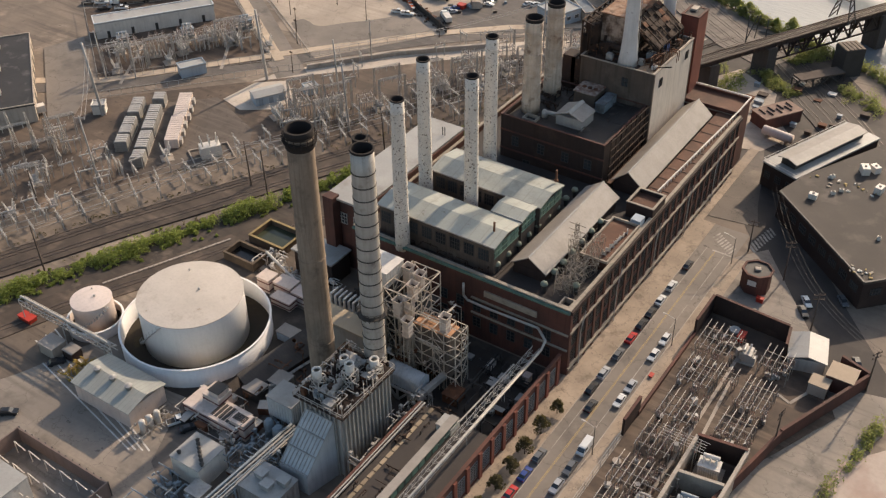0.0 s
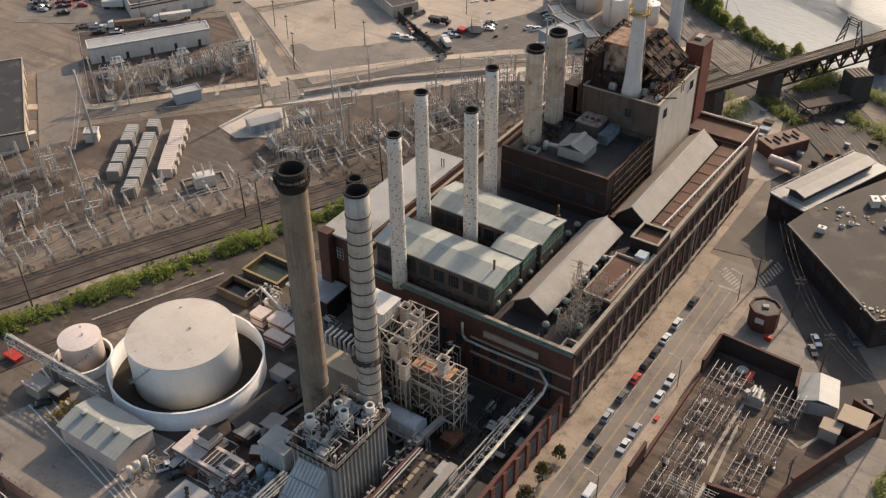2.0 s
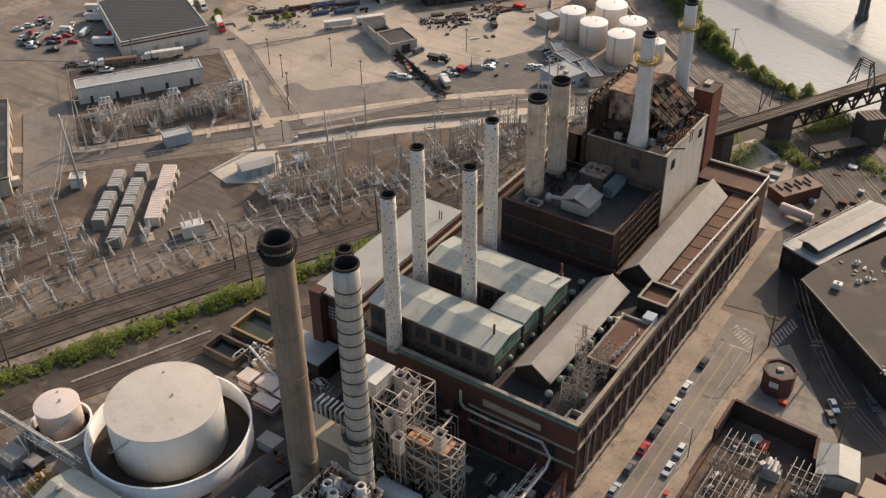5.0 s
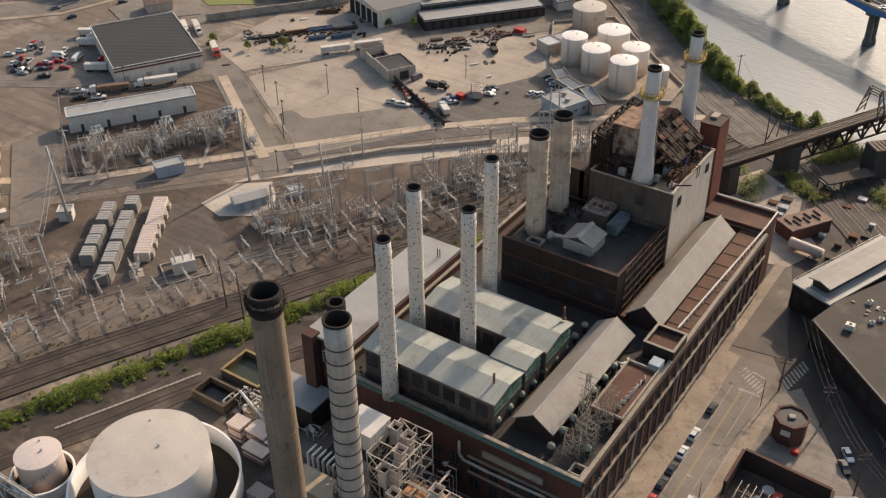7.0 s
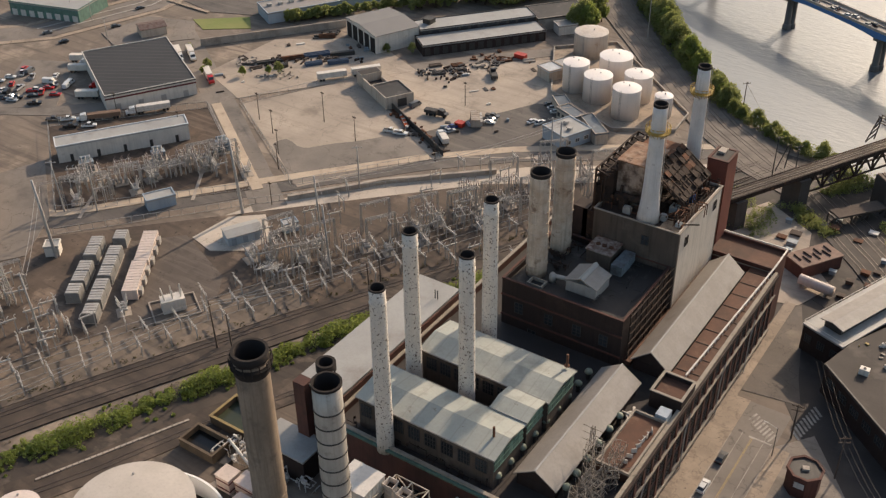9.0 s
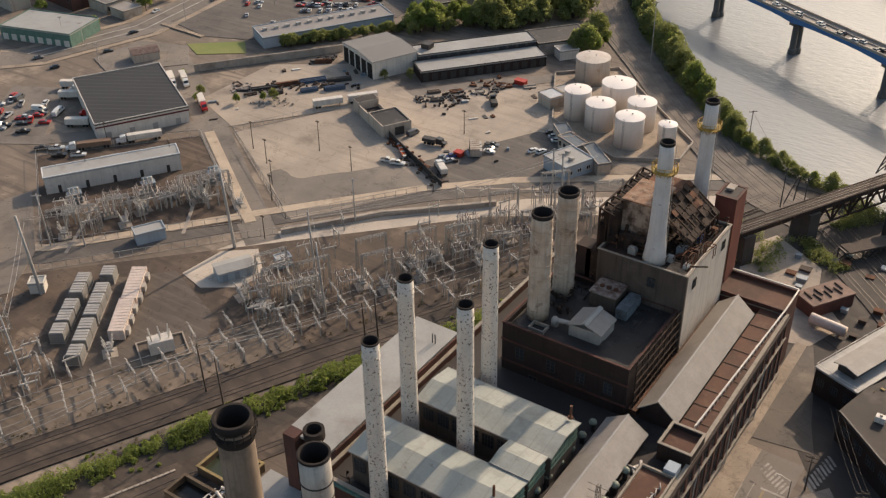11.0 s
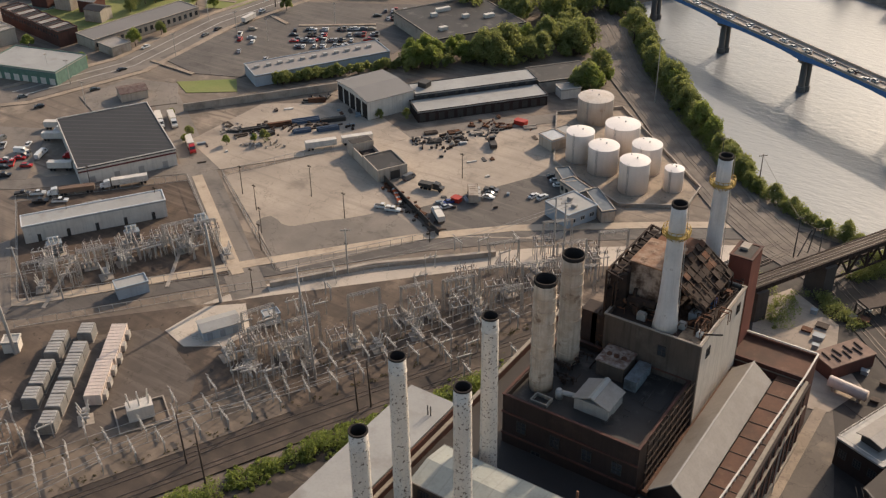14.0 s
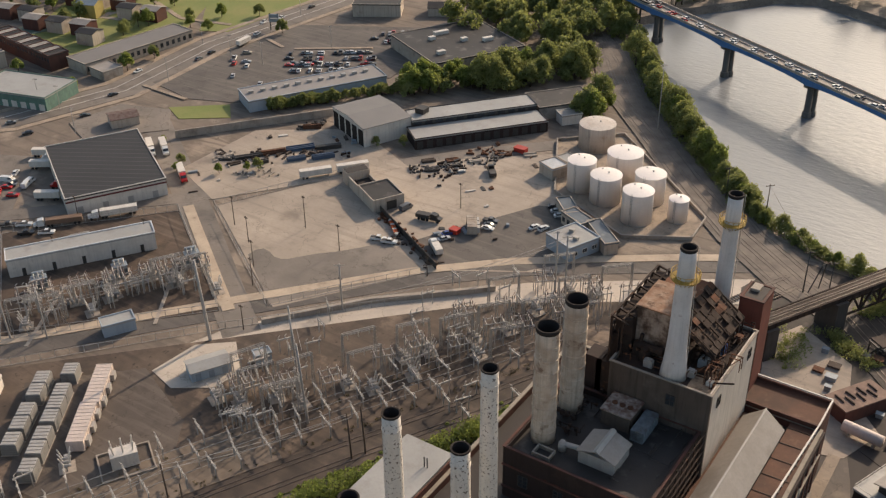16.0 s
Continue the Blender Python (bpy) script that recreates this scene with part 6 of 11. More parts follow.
crate("white_hvac_box", -99.3, 118.7, 17.6, -93.4, 124.1, 21.0, STEEL_WHITE, "white rooftop ventilation box with rust stains", "ventilation box", lid=STEEL_WHITE, ribs=6)
bars("hvac_support", lattice_box(-99.0, 118.9, -93.6, 123.9, [0, 4, 8, 12, 15, 17.6], 2, 2), 0.25, STEEL_DARK, bpy.data.objects["white_hvac_box"])
# round-topped blue grey duct and supports
bd = thing("blue_duct", O, "blue-grey round-topped duct on steel legs", "duct")
DUCT_BLUE = mat("duct_pale_blue", (0.40, 0.44, 0.47), (0.29, 0.32, 0.345), rough=0.5, scale=0.5, streak=0.35, stain=((0.16, 0.11, 0.075), 0.7, 0.62, 0.76, 0.5))


def arch(bm, x0, x1, yc, r, z0, z1, n=10):
    """A casing with upright sides and a round top, closed at both ends."""
    prof = [(yc - r, z0)] + [(yc - r * math.cos(math.pi * i / n), z1 - 0.75 * r + 0.75 * r * math.sin(math.pi * i / n)) for i in range(n + 1)] + [(yc + r, z0)]
    a = [bm.verts.new((x0, y, z)) for y, z in prof]
    b = [bm.verts.new((x1, y, z)) for y, z in prof]
    for i in range(len(prof)):
        k = (i + 1) % len(prof)
        bm.faces.new((a[i], b[i], b[k], a[k]))
    bm.faces.new(a)
    bm.faces.new(b[::-1])


bm = B()
arch(bm, -89.0, -81.2, 112.6, 1.7, 3.0, 6.4)
part("casing", bm, DUCT_BLUE, bd)
for i in range(9):
    bm = B()
    arch(bm, -88.9 + 0.94 * i, -88.76 + 0.94 * i, 112.6, 1.8, 3.0, 6.48)
    part("rib", bm, DUCT_BLUE, bd)
bars("leg", lattice_box(-88.2, 110.4, -80.8, 114.0, [0, 3.0], 3, 1), 0.4, STEEL_GREY, bd)
crate("rusty_skip", -78.4, 114.4, 0.1, -75.4, 117.6, 2.2, RUST, "square rusty brown tank", "tank", lid=RUST)

# ---- low brick building along the street ----
low = thing("street_building", O, "long low dark brick building with tall blind street windows", "building")
for a in ((-78.2, 60.0, -62.9, 60.5), (-78.2, 60.5, -77.7, 107.0), (-63.4, 60.5, -62.9, 131.4)):
    bm = B()
    box(bm, a[0], a[1], 0, a[2], a[3], 6.6)
    part("wall", bm, BRICK, low)
slab(low, -77.7, 60.5, -63.4, 107.0, 6.0, ROOF_DARK, 0.3, label="dark tar roof")
bm = B()
box(bm, -77.7, 106.6, 0, -63.4, 107.0, 5.7)
part("wall", bm, BRICK_DARK, low)
for a in ((-78.3, 60.0, -77.6, 107.0), (-63.5, 60.0, -62.8, 131.4)):
    bm = B()
    box(bm, a[0], a[1], 6.6, a[2], a[3], 6.76)
    part("coping", bm, BRICK, low)
bm = B()
box(bm, -0.45, 0, 0, 0.45, 0.35, 6.4)
pil2 = mesh_of(bm, "pier")
pil2.materials.append(BRICK_RED)
win_l = grid_window("street_window", 2.1, 3.9, 4, 6, 0.08)
BLIND = mat("window_blind", (0.20, 0.20, 0.20), (0.14, 0.14, 0.14), rough=0.6, scale=0.6)
for i in range(18):
    y = 130.0 - 3.9 * i
    shared("pier", pil2, low, pose(-62.9, y, 0, 0, 0, -90))
    if i < 17:
        put_window(win_l, low, pose(-62.9, y - 1.95, 1.3, 0, 0, -90), BLIND)
# glazed roof monitor with small green panes and a walkway beside
gm = thing("glazed_monitor", O, "long glazed roof monitor with green panes", "roof monitor")
bm = B()
box(bm, -70.6, 62.0, 6.0, -69.4, 106.0, 8.0)
part("body", bm, STEEL_DARK, gm)
for i in range(22):
    y = 62.4 + 1.98 * i
    bm = B()
    box(bm, -69.4, y, 6.5, -69.3, y + 1.6, 7.8)
    part("pane", bm, COPPER_GREEN, gm)
bm = B()
box(bm, -70.8, 61.8, 8.0, -69.2, 106.2, 8.2)
part("cap", bm, ROOF_GREY, gm)
for i in range(26):
    bm = B()
    y = 62.0 + 1.75 * i
    box(bm, -75.9, y, 6.02, -75.2, y + 1.5, 6.12)
    part("plank", bm, mat("tan_plank", (0.34, 0.27, 0.18), (0.26, 0.20, 0.14), scale=0.7, island=0.25), low)
bm = B()
beam(bm, (-77.0, 62, 6.9), (-77.0, 107, 6.9), 0.25)
beam(bm, (-77.6, 62, 6.8), (-77.6, 107, 6.8), 0.2)
part("roof_pipe", bm, STEEL_GREY, low)
crate("roof_cabin", -72.2, 103.4, 6.0, -69.2, 106.2, 7.4, STEEL_WHITE, "small pale roof cabin", "cabin", lid=ROOF_WHITE)
# the pipe bridge: a white lattice that runs over the roofs and turns up to the station
pb = thing("pipe_bridge", O, "white lattice pipe bridge with a thick pipe", "pipe bridge")
segs = []
n = 30
for i in range(n):
    y0 = 66 + 62 * i / n
    y1 = 66 + 62 * (i + 1) / n
    for x in (-67.2, -65.8):
        segs += [((x, y0, 8.2), (x, y1, 8.2)), ((x, y0, 9.4), (x, y1, 9.4)), ((x, y0, 8.2), (x, y1, 9.4)), ((x, y0, 8.2), (x, y0, 9.4))]
    segs += [((-67.2, y0, 9.4), (-65.8, y0, 9.4)), ((-67.2, y0, 8.2), (-65.8, y1, 8.2))]
    if i % 6 == 0:
        segs += [((-67.2, y0, 5.9), (-67.2, y0, 8.3)), ((-65.8, y0, 5.9), (-65.8, y0, 8.3))]
bars("lattice", segs, 0.075, STEEL_GREY, pb)
LAGGING = mat("lagged_pipe", (0.47, 0.445, 0.40), (0.34, 0.315, 0.28), rough=0.6, scale=0.6, amount=0.9, streak=0.3)
bm = B()
line = [(-65.9, 66, 9.6), (-65.1, 127.4, 9.8), (-65.6, 129.8, 10.0), (-68.4, 132.0, 10.2), (-79.2, 131.8, 10.0), (-84.2, 132.0, 9.9), (-85.2, 132.2, 10.6), (-85.3, 132.3, 13.4)]
for p, q in zip(line, line[1:]):
    beam(bm, p, q, 0.5, sides=10)
part("pipe", bm, LAGGING, pb, "thick pale lagged pipe", smooth=True)
bm = B()
beam(bm, (-70.4, 70.0, 7.0), (-68.8, 124.0, 7.0), 0.34, sides=8)
for k in range(6):
    y = 108.5 + 3.0 * k
    beam(bm, (-69.2, y, 0), (-69.2, y, 7.0), 0.12)
tagged(part("court_main", bm, STEEL_GREY), "long grey pipe on thin posts over the court", "pipe")
gd = thing("grey_duct", O, "grey square duct running through the court", "duct")
for k in range(6):
    bm = B()
    obox(bm, -80.5 + 0.17 * k, 110.6 + 2.05 * k, 3.2, 2.0, 1.1, 4.3, 85)
    part("section", bm, STEEL_GREY, gd)
bars("leg", [((-80.4 + 0.17 * k, 110.2 + 2.05 * k, 0), (-80.4 + 0.17 * k, 110.2 + 2.05 * k, 3.2)) for k in range(6)], 0.2, STEEL_DARK, gd)
# steel walkways and pipes in the shaded court between the buildings
segs = []
for x, y0, y1, z in ((-75.6, 112, 129, 2.2), (-74.9, 114, 130, 2.4)):
    segs.append(((x, y0, z), (x, y1, z)))
    segs += [((x, y0 + 0.3, 0), (x, y0 + 0.3, z)), ((x, y1 - 0.5, 0), (x, y1 - 0.5, z)), ((x, (y0 + y1) / 2, 0), (x, (y0 + y1) / 2, z))]
tagged(bars("court_pipes", segs, 0.25, STEEL_DARK, None, "", 6), "grey pipes in the shaded court", "pipes")
# court floor coloured near black to carry the deep shade of the buildings
sheet("pavement_court", [(-112, 112), (-96, 92), (-79, 107.2), (-63.5, 107.2), (-63.5, 132.6), (-112, 132.6)], 0.07, COURT, "yard between the buildings, coloured dark for their shade", "lot")

sheet("pavement_tank_yard", [(-127, 88.0), (-104, 90.4), (-104, 111), (-112, 120.5), (-131, 120.5)], 0.075, mat("tank_yard_earth", (0.075, 0.06, 0.048), (0.043, 0.035, 0.029), scale=0.1, fine=2, amount=0.95, stain=((0.17, 0.135, 0.105), 0.1, 0.57, 0.7, 0.6), specks=(0.6, 0.65, (0.025, 0.021, 0.018), 0.6)), "dark ground beside the ring wall", "lot")
# pale painted lines across the plant yard
for k in range(4):
    bm = B()
    a, b = Vector((-156.4 + 0.25 * k, 81.6 + 2.2 * k, 0)), Vector((-118.4 + 1.1 * k, 73.8 + 0.6 * k, 0))
    d = b - a
    obox(bm, (a.x + b.x) / 2, (a.y + b.y) / 2, 0.02, d.length, 0.3, next_z(0.055), math.degrees(math.atan2(d.y, d.x)))
    tagged(part("yard_line", bm, WHITE_PAINT), "pale painted line across the plant yard", "painted line", "painted yard lines")


# ---- crowded pipework, each run on its own small posts ----
def pipe_maze(name, x0, y0, x1, y1, z0, z1, n, w, material, label, seed):
    """Right-angled pipe runs with valves and posts, too fine to be picked apart."""
    rnd = random.Random(seed)
    bm = B()
    for _ in range(n):
        p = Vector((rnd.uniform(x0, x1), rnd.uniform(y0, y1), rnd.uniform(z0 + 0.3, z1)))
        beam(bm, (p.x, p.y, z0), p, w * 0.8, sides=6)
        ww = w * rnd.uniform(0.6, 1.5)
        for k in range(rnd.randint(2, 4)):
            q = p.copy()
            ax = rnd.randrange(5)
            if ax < 2:
                q.x = min(max(p.x + rnd.uniform(-3.5, 3.5), x0), x1)
            elif ax < 4:
                q.y = min(max(p.y + rnd.uniform(-3.5, 3.5), y0), y1)
            else:
                q.z = min(max(p.z + rnd.uniform(-1.5, 1.5), z0 + 0.2), z1)
            beam(bm, p, q, ww, sides=6)
            if rnd.random() < 0.35:
                c = p.lerp(q, 0.5)
                box(bm, c.x - ww, c.y - ww, c.z - ww, c.x + ww, c.y + ww, c.z + ww * 1.6)
            p = q
    ob = part(name, bm, material)
    return tagged(ob, label, "pipework", "plant pipework", "stuff")


for i, a in enumerate((
        (-91.4, 90.0, -81.6, 103.8, 15.0, 18.6, 46, 0.16, STEEL_GREY, "grey pipework crowding the boiler top"),
        (-91.4, 90.0, -81.6, 103.8, 15.0, 17.2, 26, 0.2, RUST_DARK, "dark rusty pipework on the boiler top"),
        (-97.0, 116.0, -80.0, 130.0, 0.2, 11.0, 60, 0.17, RACK, "pale dirty pipework inside the steel rack"),
        (-97.0, 116.0, -80.0, 130.0, 0.2, 9.0, 40, 0.22, RUST, "rusty pipework inside the steel rack"),
        (-106.0, 112.0, -88.0, 131.0, 0.2, 7.0, 44, 0.24, STEEL_GREY, "grey pipework beside the flue duct"),
        (-112.0, 117.0, -98.0, 132.0, 0.2, 5.0, 40, 0.26, STEEL_DARK, "dark pipework in the shaded court"),
        (-81.0, 90.0, -78.6, 112.0, 0.2, 7.0, 40, 0.2, STEEL_GREY, "grey pipework beside the boiler casing"),
        (-103.0, 80.0, -92.0, 92.0, 0.2, 4.5, 46, 0.2, STEEL_BLUE, "pale blue pipework round the filter house"),
        (-109.0, 62.0, -96.0, 73.0, 0.2, 3.6, 60, 0.2, STEEL_BLUE, "pale blue pipework beside the pipe rack"),
        (-111.0, 93.0, -100.0, 110.0, 0.2, 3.4, 30, 0.2, RUST, "rusty pipework by the stack foot"),
        (-118.0, 84.0, -103.0, 93.0, 0.2, 2.4, 26, 0.16, STEEL_WHITE, "white pipework round the coolers"),
        (-77.4, 108.0, -64.6, 130.6, 0.2, 3.4, 40, 0.24, STEEL_DARK, "dark pipes in the shaded court"),
        (-77.4, 62.0, -71.0, 108.0, 6.0, 6.9, 22, 0.18, RUST_DARK, "rusty pipes along the low roof"),
        (-144.0, 79.5, -138.0, 86.0, 0.2, 2.0, 20, 0.16, YELLOW_STEEL, "yellow gas pipes beside the shed"),
        (-120.5, 74.0, -116.5, 84.0, 0.2, 2.2, 22, 0.14, STEEL_GREY, "grey pipes beside the gas vessels"),
        (-136.0, 126.0, -114.0, 131.0, 0.2, 3.0, 34, 0.22, STEEL_WHITE, "white pipes between the basins"),
        (-111.0, 134.3, -81.5, 135.9, 14.6, 16.6, 20, 0.14, RUST_DARK, "rusty pipes along the boiler house"),
        (-101.6, 184.0, -94.0, 196.0, 24.0, 26.0, 22, 0.24, RUST_DARK, "rusty pipes at the stack feet"),
        (-86.0, 177.0, -78.4, 195.4, 24.0, 24.6, 14, 0.14, STEEL_DARK, "dark pipes on the tar roof"),
        (-93.0, 197.2, -77.2, 199.4, 32.6, 34.6, 20, 0.16, RUST, "rusty pipes along the roof edge"),
        (-84.6, 199.6, -77.2, 217.4, 32.6, 35.0, 52, 0.18, RUST_DARK, "dark pipe tangle on the tower roof"))):
    pipe_maze("pipework", *a, 500 + i)
# small cabinets, drums and boxes that crowd the plant yard
random.seed(58)
for i in range(44):
    x0, y0, x1, y1, z0 = random.choice(((-118, 84, -102, 93, 0.1), (-104, 78, -96, 92, 0.1), (-112, 112, -98, 131, 0.1), (-96, 115, -80, 130, 0.1), (-111, 94, -104, 104, 0.1), (-136, 125, -115, 131, 0.1), (-91, 90.6, -82, 103, 15.0), (-77, 110, -66, 128, 0.1)))
    x, y = random.uniform(x0, x1), random.uniform(y0, y1)
    w, d, h = random.uniform(0.4, 1.3), random.uniform(0.4, 1.1), random.uniform(0.6, 1.9)
    mm = random.choice((STEEL_WHITE, STEEL_GREY, PINK, RUST, STEEL_BLUE, STEEL_DARK, CONCRETE))
    t = thing("plant_cabinet", pose(x, y, z0, 0, 0, random.choice((0, 0, 90, 30))), "small weathered plant cabinet among the pipes", "cabinet", "cabinets among the pipes")
    bm = B()
    box(bm, -w, -d, 0, w, d, h)
    part("body", bm, mm, t)
    bm = B()
    box(bm, -w - 0.06, -d - 0.06, h, w + 0.06, d + 0.06, h + 0.1)
    part("lid", bm, random.choice((mm, ROOF_WHITE, STEEL_GREY)), t)

# ---- vehicles ----
def profile_solid(bm, pts, w, bevel=0.0):
    """A side profile in the xz plane, extruded to the width w about y = 0; the top narrows by bevel."""
    zmax = max(z for x, z in pts)
    zmin = min(z for x, z in pts)
    a = [bm.verts.new((x, -(w / 2 - bevel * (z - zmin) / (zmax - zmin)), z)) for x, z in pts]
    b = [bm.verts.new((x, (w / 2 - bevel * (z - zmin) / (zmax - zmin)), z)) for x, z in pts]
    n = len(pts)
    for i in range(n):
        bm.faces.new((a[i], a[(i + 1) % n], b[(i + 1) % n], b[i]))
    bm.faces.new(a[::-1])
    bm.faces.new(b)


def wheel_mesh(r=0.33, w=0.24):
    bm = B()
    n = 12
    a = [bm.verts.new((r * math.cos(2 * math.pi * i / n), -w / 2, r * math.sin(2 * math.pi * i / n))) for i in range(n)]
    b = [bm.verts.new((v.co.x, w / 2, v.co.z)) for v in a]
    for i in range(n):
        bm.faces.new((a[i], a[(i + 1) % n], b[(i + 1) % n], b[i]))
    bm.faces.new(a), bm.faces.new(b[::-1])
    me = mesh_of(bm, "wheel")
    me.materials.append(TYRE)
    return me


WHEEL, WHEEL_BIG = wheel_mesh(), wheel_mesh(0.5, 0.32)
GLASS_CAR = mat("car_glass", (0.03, 0.035, 0.04), (0.05, 0.05, 0.055), rough=0.12, spec=0.6, bump=0)
LAMP_RED = mat("tail_lamp", (0.30, 0.02, 0.02), rough=0.3, bump=0)
LAMP_WHITE = mat("head_lamp", (0.55, 0.55, 0.52), rough=0.2, bump=0)


def paint(name, col):
    return mat("car_paint_" + name, col, tuple(c * 0.85 for c in col), rough=0.28, scale=1.0, fine=3, amount=0.4, bump=0, spec=0.5)


PAINTS = {"white": paint("white", (0.62, 0.62, 0.60)), "silver": paint("silver", (0.36, 0.37, 0.38)), "black": paint("black", (0.018, 0.019, 0.021)), "grey": paint("grey", (0.11, 0.115, 0.12)), "red": paint("red", (0.42, 0.02, 0.018)), "blue": paint("blue", (0.02, 0.045, 0.20)), "tan": paint("tan", (0.30, 0.25, 0.18))}
HIDE = pose(0, 0, -60)
FLEET = {}


def car(colour, m, group="parked cars", kind_="car"):
    key = (colour, kind_)
    m = m @ Matrix.Scale(1 / TRUE, 4)
    if key in FLEET:
        ob = copy_thing(FLEET[key], m @ Matrix.Scale(TRUE, 4))
        return tagged(ob, group=group)
    names = {"car": "saloon car", "van": "panel van", "pickup": "pickup truck", "suv": "estate car"}
    root = thing({"car": "car", "van": "van", "pickup": "pickup", "suv": "car"}[kind_], m, f"{colour} {names[kind_]} parked on the asphalt", {"car": "car", "van": "van", "pickup": "pickup truck", "suv": "car"}[kind_], group)
    bm = B()
    if kind_ == "van":
        L_, W_ = 5.4, 1.95
        profile_solid(bm, [(-2.7, 0.4), (2.6, 0.4), (2.7, 0.9), (2.2, 1.25), (1.55, 2.1), (1.2, 2.2), (-2.65, 2.2), (-2.7, 1.9)], W_, 0.14)
        part("body", bm, PAINTS[colour], root)
        bm = B()
        profile_solid(bm, [(1.6, 2.02), (2.21, 1.28), (2.26, 1.3), (1.66, 2.06)], 1.6)
        part("windscreen", bm, GLASS_CAR, root)
        bm = B()
        box(bm, 0.5, -W_ / 2 + 0.02, 1.35, 1.6, W_ / 2 - 0.02, 1.85)
        part("side_window", bm, GLASS_CAR, root)
    elif kind_ == "pickup":
        L_, W_ = 5.6, 1.95
        profile_solid(bm, [(-2.8, 0.45), (2.7, 0.45), (2.8, 0.8), (2.7, 1.05), (1.3, 1.15), (-2.8, 1.12)], W_, 0.08)
        part("body", bm, PAINTS[colour], root)
        bm = B()
        profile_solid(bm, [(-0.75, 1.1), (1.35, 1.1), (0.75, 1.8), (-0.65, 1.82)], 1.7, 0.14)
        part("cabin", bm, GLASS_CAR, root)
        bm = B()
        box(bm, -0.5, -0.72, 1.8, 0.7, 0.72, 1.86)
        part("cabin_roof", bm, PAINTS[colour], root)
        bm = B()
        box(bm, -2.7, -0.8, 1.10, -0.85, 0.8, 1.135)
        part("load_bed", bm, STEEL_DARK, root)
    else:
        L_, W_ = 4.55, 1.82
        up = 0.14 if kind_ == "suv" else 0.0
        profile_solid(bm, [(-2.25, 0.32), (2.15, 0.32), (2.27, 0.55), (2.2, 0.78 + up), (1.1, 0.95 + up), (-1.7, 0.98 + up), (-2.22, 0.92 + up), (-2.28, 0.6)], W_, 0.10)
        part("body", bm, PAINTS[colour], root)
        bm = B()
        back = -2.1 if kind_ == "suv" else -1.75
        profile_solid(bm, [(back, 0.95 + up), (1.1, 0.93 + up), (0.3, 1.40 + up), (back + 0.55, 1.42 + up)], 1.58, 0.16)
        part("cabin", bm, GLASS_CAR, root)
        bm = B()
        box(bm, back + 0.62, -0.62, 1.415 + up, 0.26, 0.62, 1.46 + up)
        part("roof", bm, PAINTS[colour], root)
    for s in (-1, 1):
        bm = B()
        box(bm, -L_ / 2 - 0.02, s * 0.7 - 0.16, 0.62, -L_ / 2 + 0.08, s * 0.7 + 0.16, 0.82)
        part("tail_light", bm, LAMP_RED, root)
        bm = B()
        box(bm, L_ / 2 - 0.12, s * 0.66 - 0.18, 0.58, L_ / 2 - 0.02, s * 0.66 + 0.18, 0.74)
        part("headlight", bm, LAMP_WHITE, root)
        for x in (-L_ * 0.3, L_ * 0.31):
            shared("wheel", WHEEL, root, pose(x, s * (W_ / 2 - 0.14), 0.33))
    FLEET[key] = root
    return root


def truck(m, cab_col, box_mat, length=12.5, tractor=True, h=3.7, group="parked trucks", label="white box trailer with a tractor unit"):
    m = m @ Matrix.Scale(1 / TRUE, 4)
    length, h = length * TRUE * 0.95, h * 1.06
    root = thing("truck" if tractor else "trailer", m, label, "truck" if tractor else "trailer", group)
    bm = B()
    box(bm, -length, -1.25, 1.05, 0, 1.25, h)
    part("box", bm, box_mat, root)
    bm = B()
    for i in range(int(length / 1.3)):
        x = -length + 0.6 + 1.3 * i
        box(bm, x, -1.29, 1.1, x + 0.07, 1.29, h - 0.05)
    part("rib", bm, box_mat, root)["kind"] = "stuff"
    bm = B()
    box(bm, -length, -0.5, 0.75, 0, 0.5, 1.05)
    part("chassis", bm, STEEL_DARK, root)
    xs = [-length + 1.2, -length + 2.5]
    if tractor:
        bm = B()
        profile_solid(bm, [(0.6, 0.7), (4.2, 0.7), (4.25, 1.5), (3.1, 1.75), (2.7, 2.8), (1.0, 3.1), (0.6, 3.0)], 2.3, 0.12)
        part("cab", bm, PAINTS[cab_col], root)
        bm = B()
        profile_solid(bm, [(2.72, 2.72), (3.1, 1.8), (3.14, 1.82), (2.78, 2.74)], 1.9)
        part("windscreen", bm, GLASS_CAR, root)
        bm = B()
        box(bm, -2.6, -0.5, 0.6, 0.6, 0.5, 0.9)
        part("frame", bm, STEEL_DARK, root)
        xs += [-1.9, -0.7, 3.2]
    else:
        bm = B()
        for s in (-0.8, 0.8):
            box(bm, -1.6, s - 0.08, 0, -1.45, s + 0.08, 1.0)
        part("landing_leg", bm, STEEL_DARK, root)
    for x in xs:
        for s in (-1, 1):
            shared("wheel", WHEEL_BIG, root, pose(x, s * 1.08, 0.5))
    return root


# ---- street: kerb lines, markings, parked cars, small trees ----
LINE_Z = 0.068
bm = B()
for x in (-55.75, -51.45):
    box(bm, x - 0.06, -20, 0.05, x + 0.06, 187, LINE_Z)
setting("lane_line", bm, ROAD_WHITE, "white parking lane lines", "road marking")
bm = B()
for dx in (-0.12, 0.12):
    box(bm, -53.7 + dx - 0.045, -20, 0.05, -53.7 + dx + 0.045, 186, LINE_Z)
setting("centre_line", bm, YELLOW_LINE, "faded double yellow centre line", "road marking")
bm = B()
box(bm, -54.4, 186.0, 0.05, -50.0, 186.5, LINE_Z)
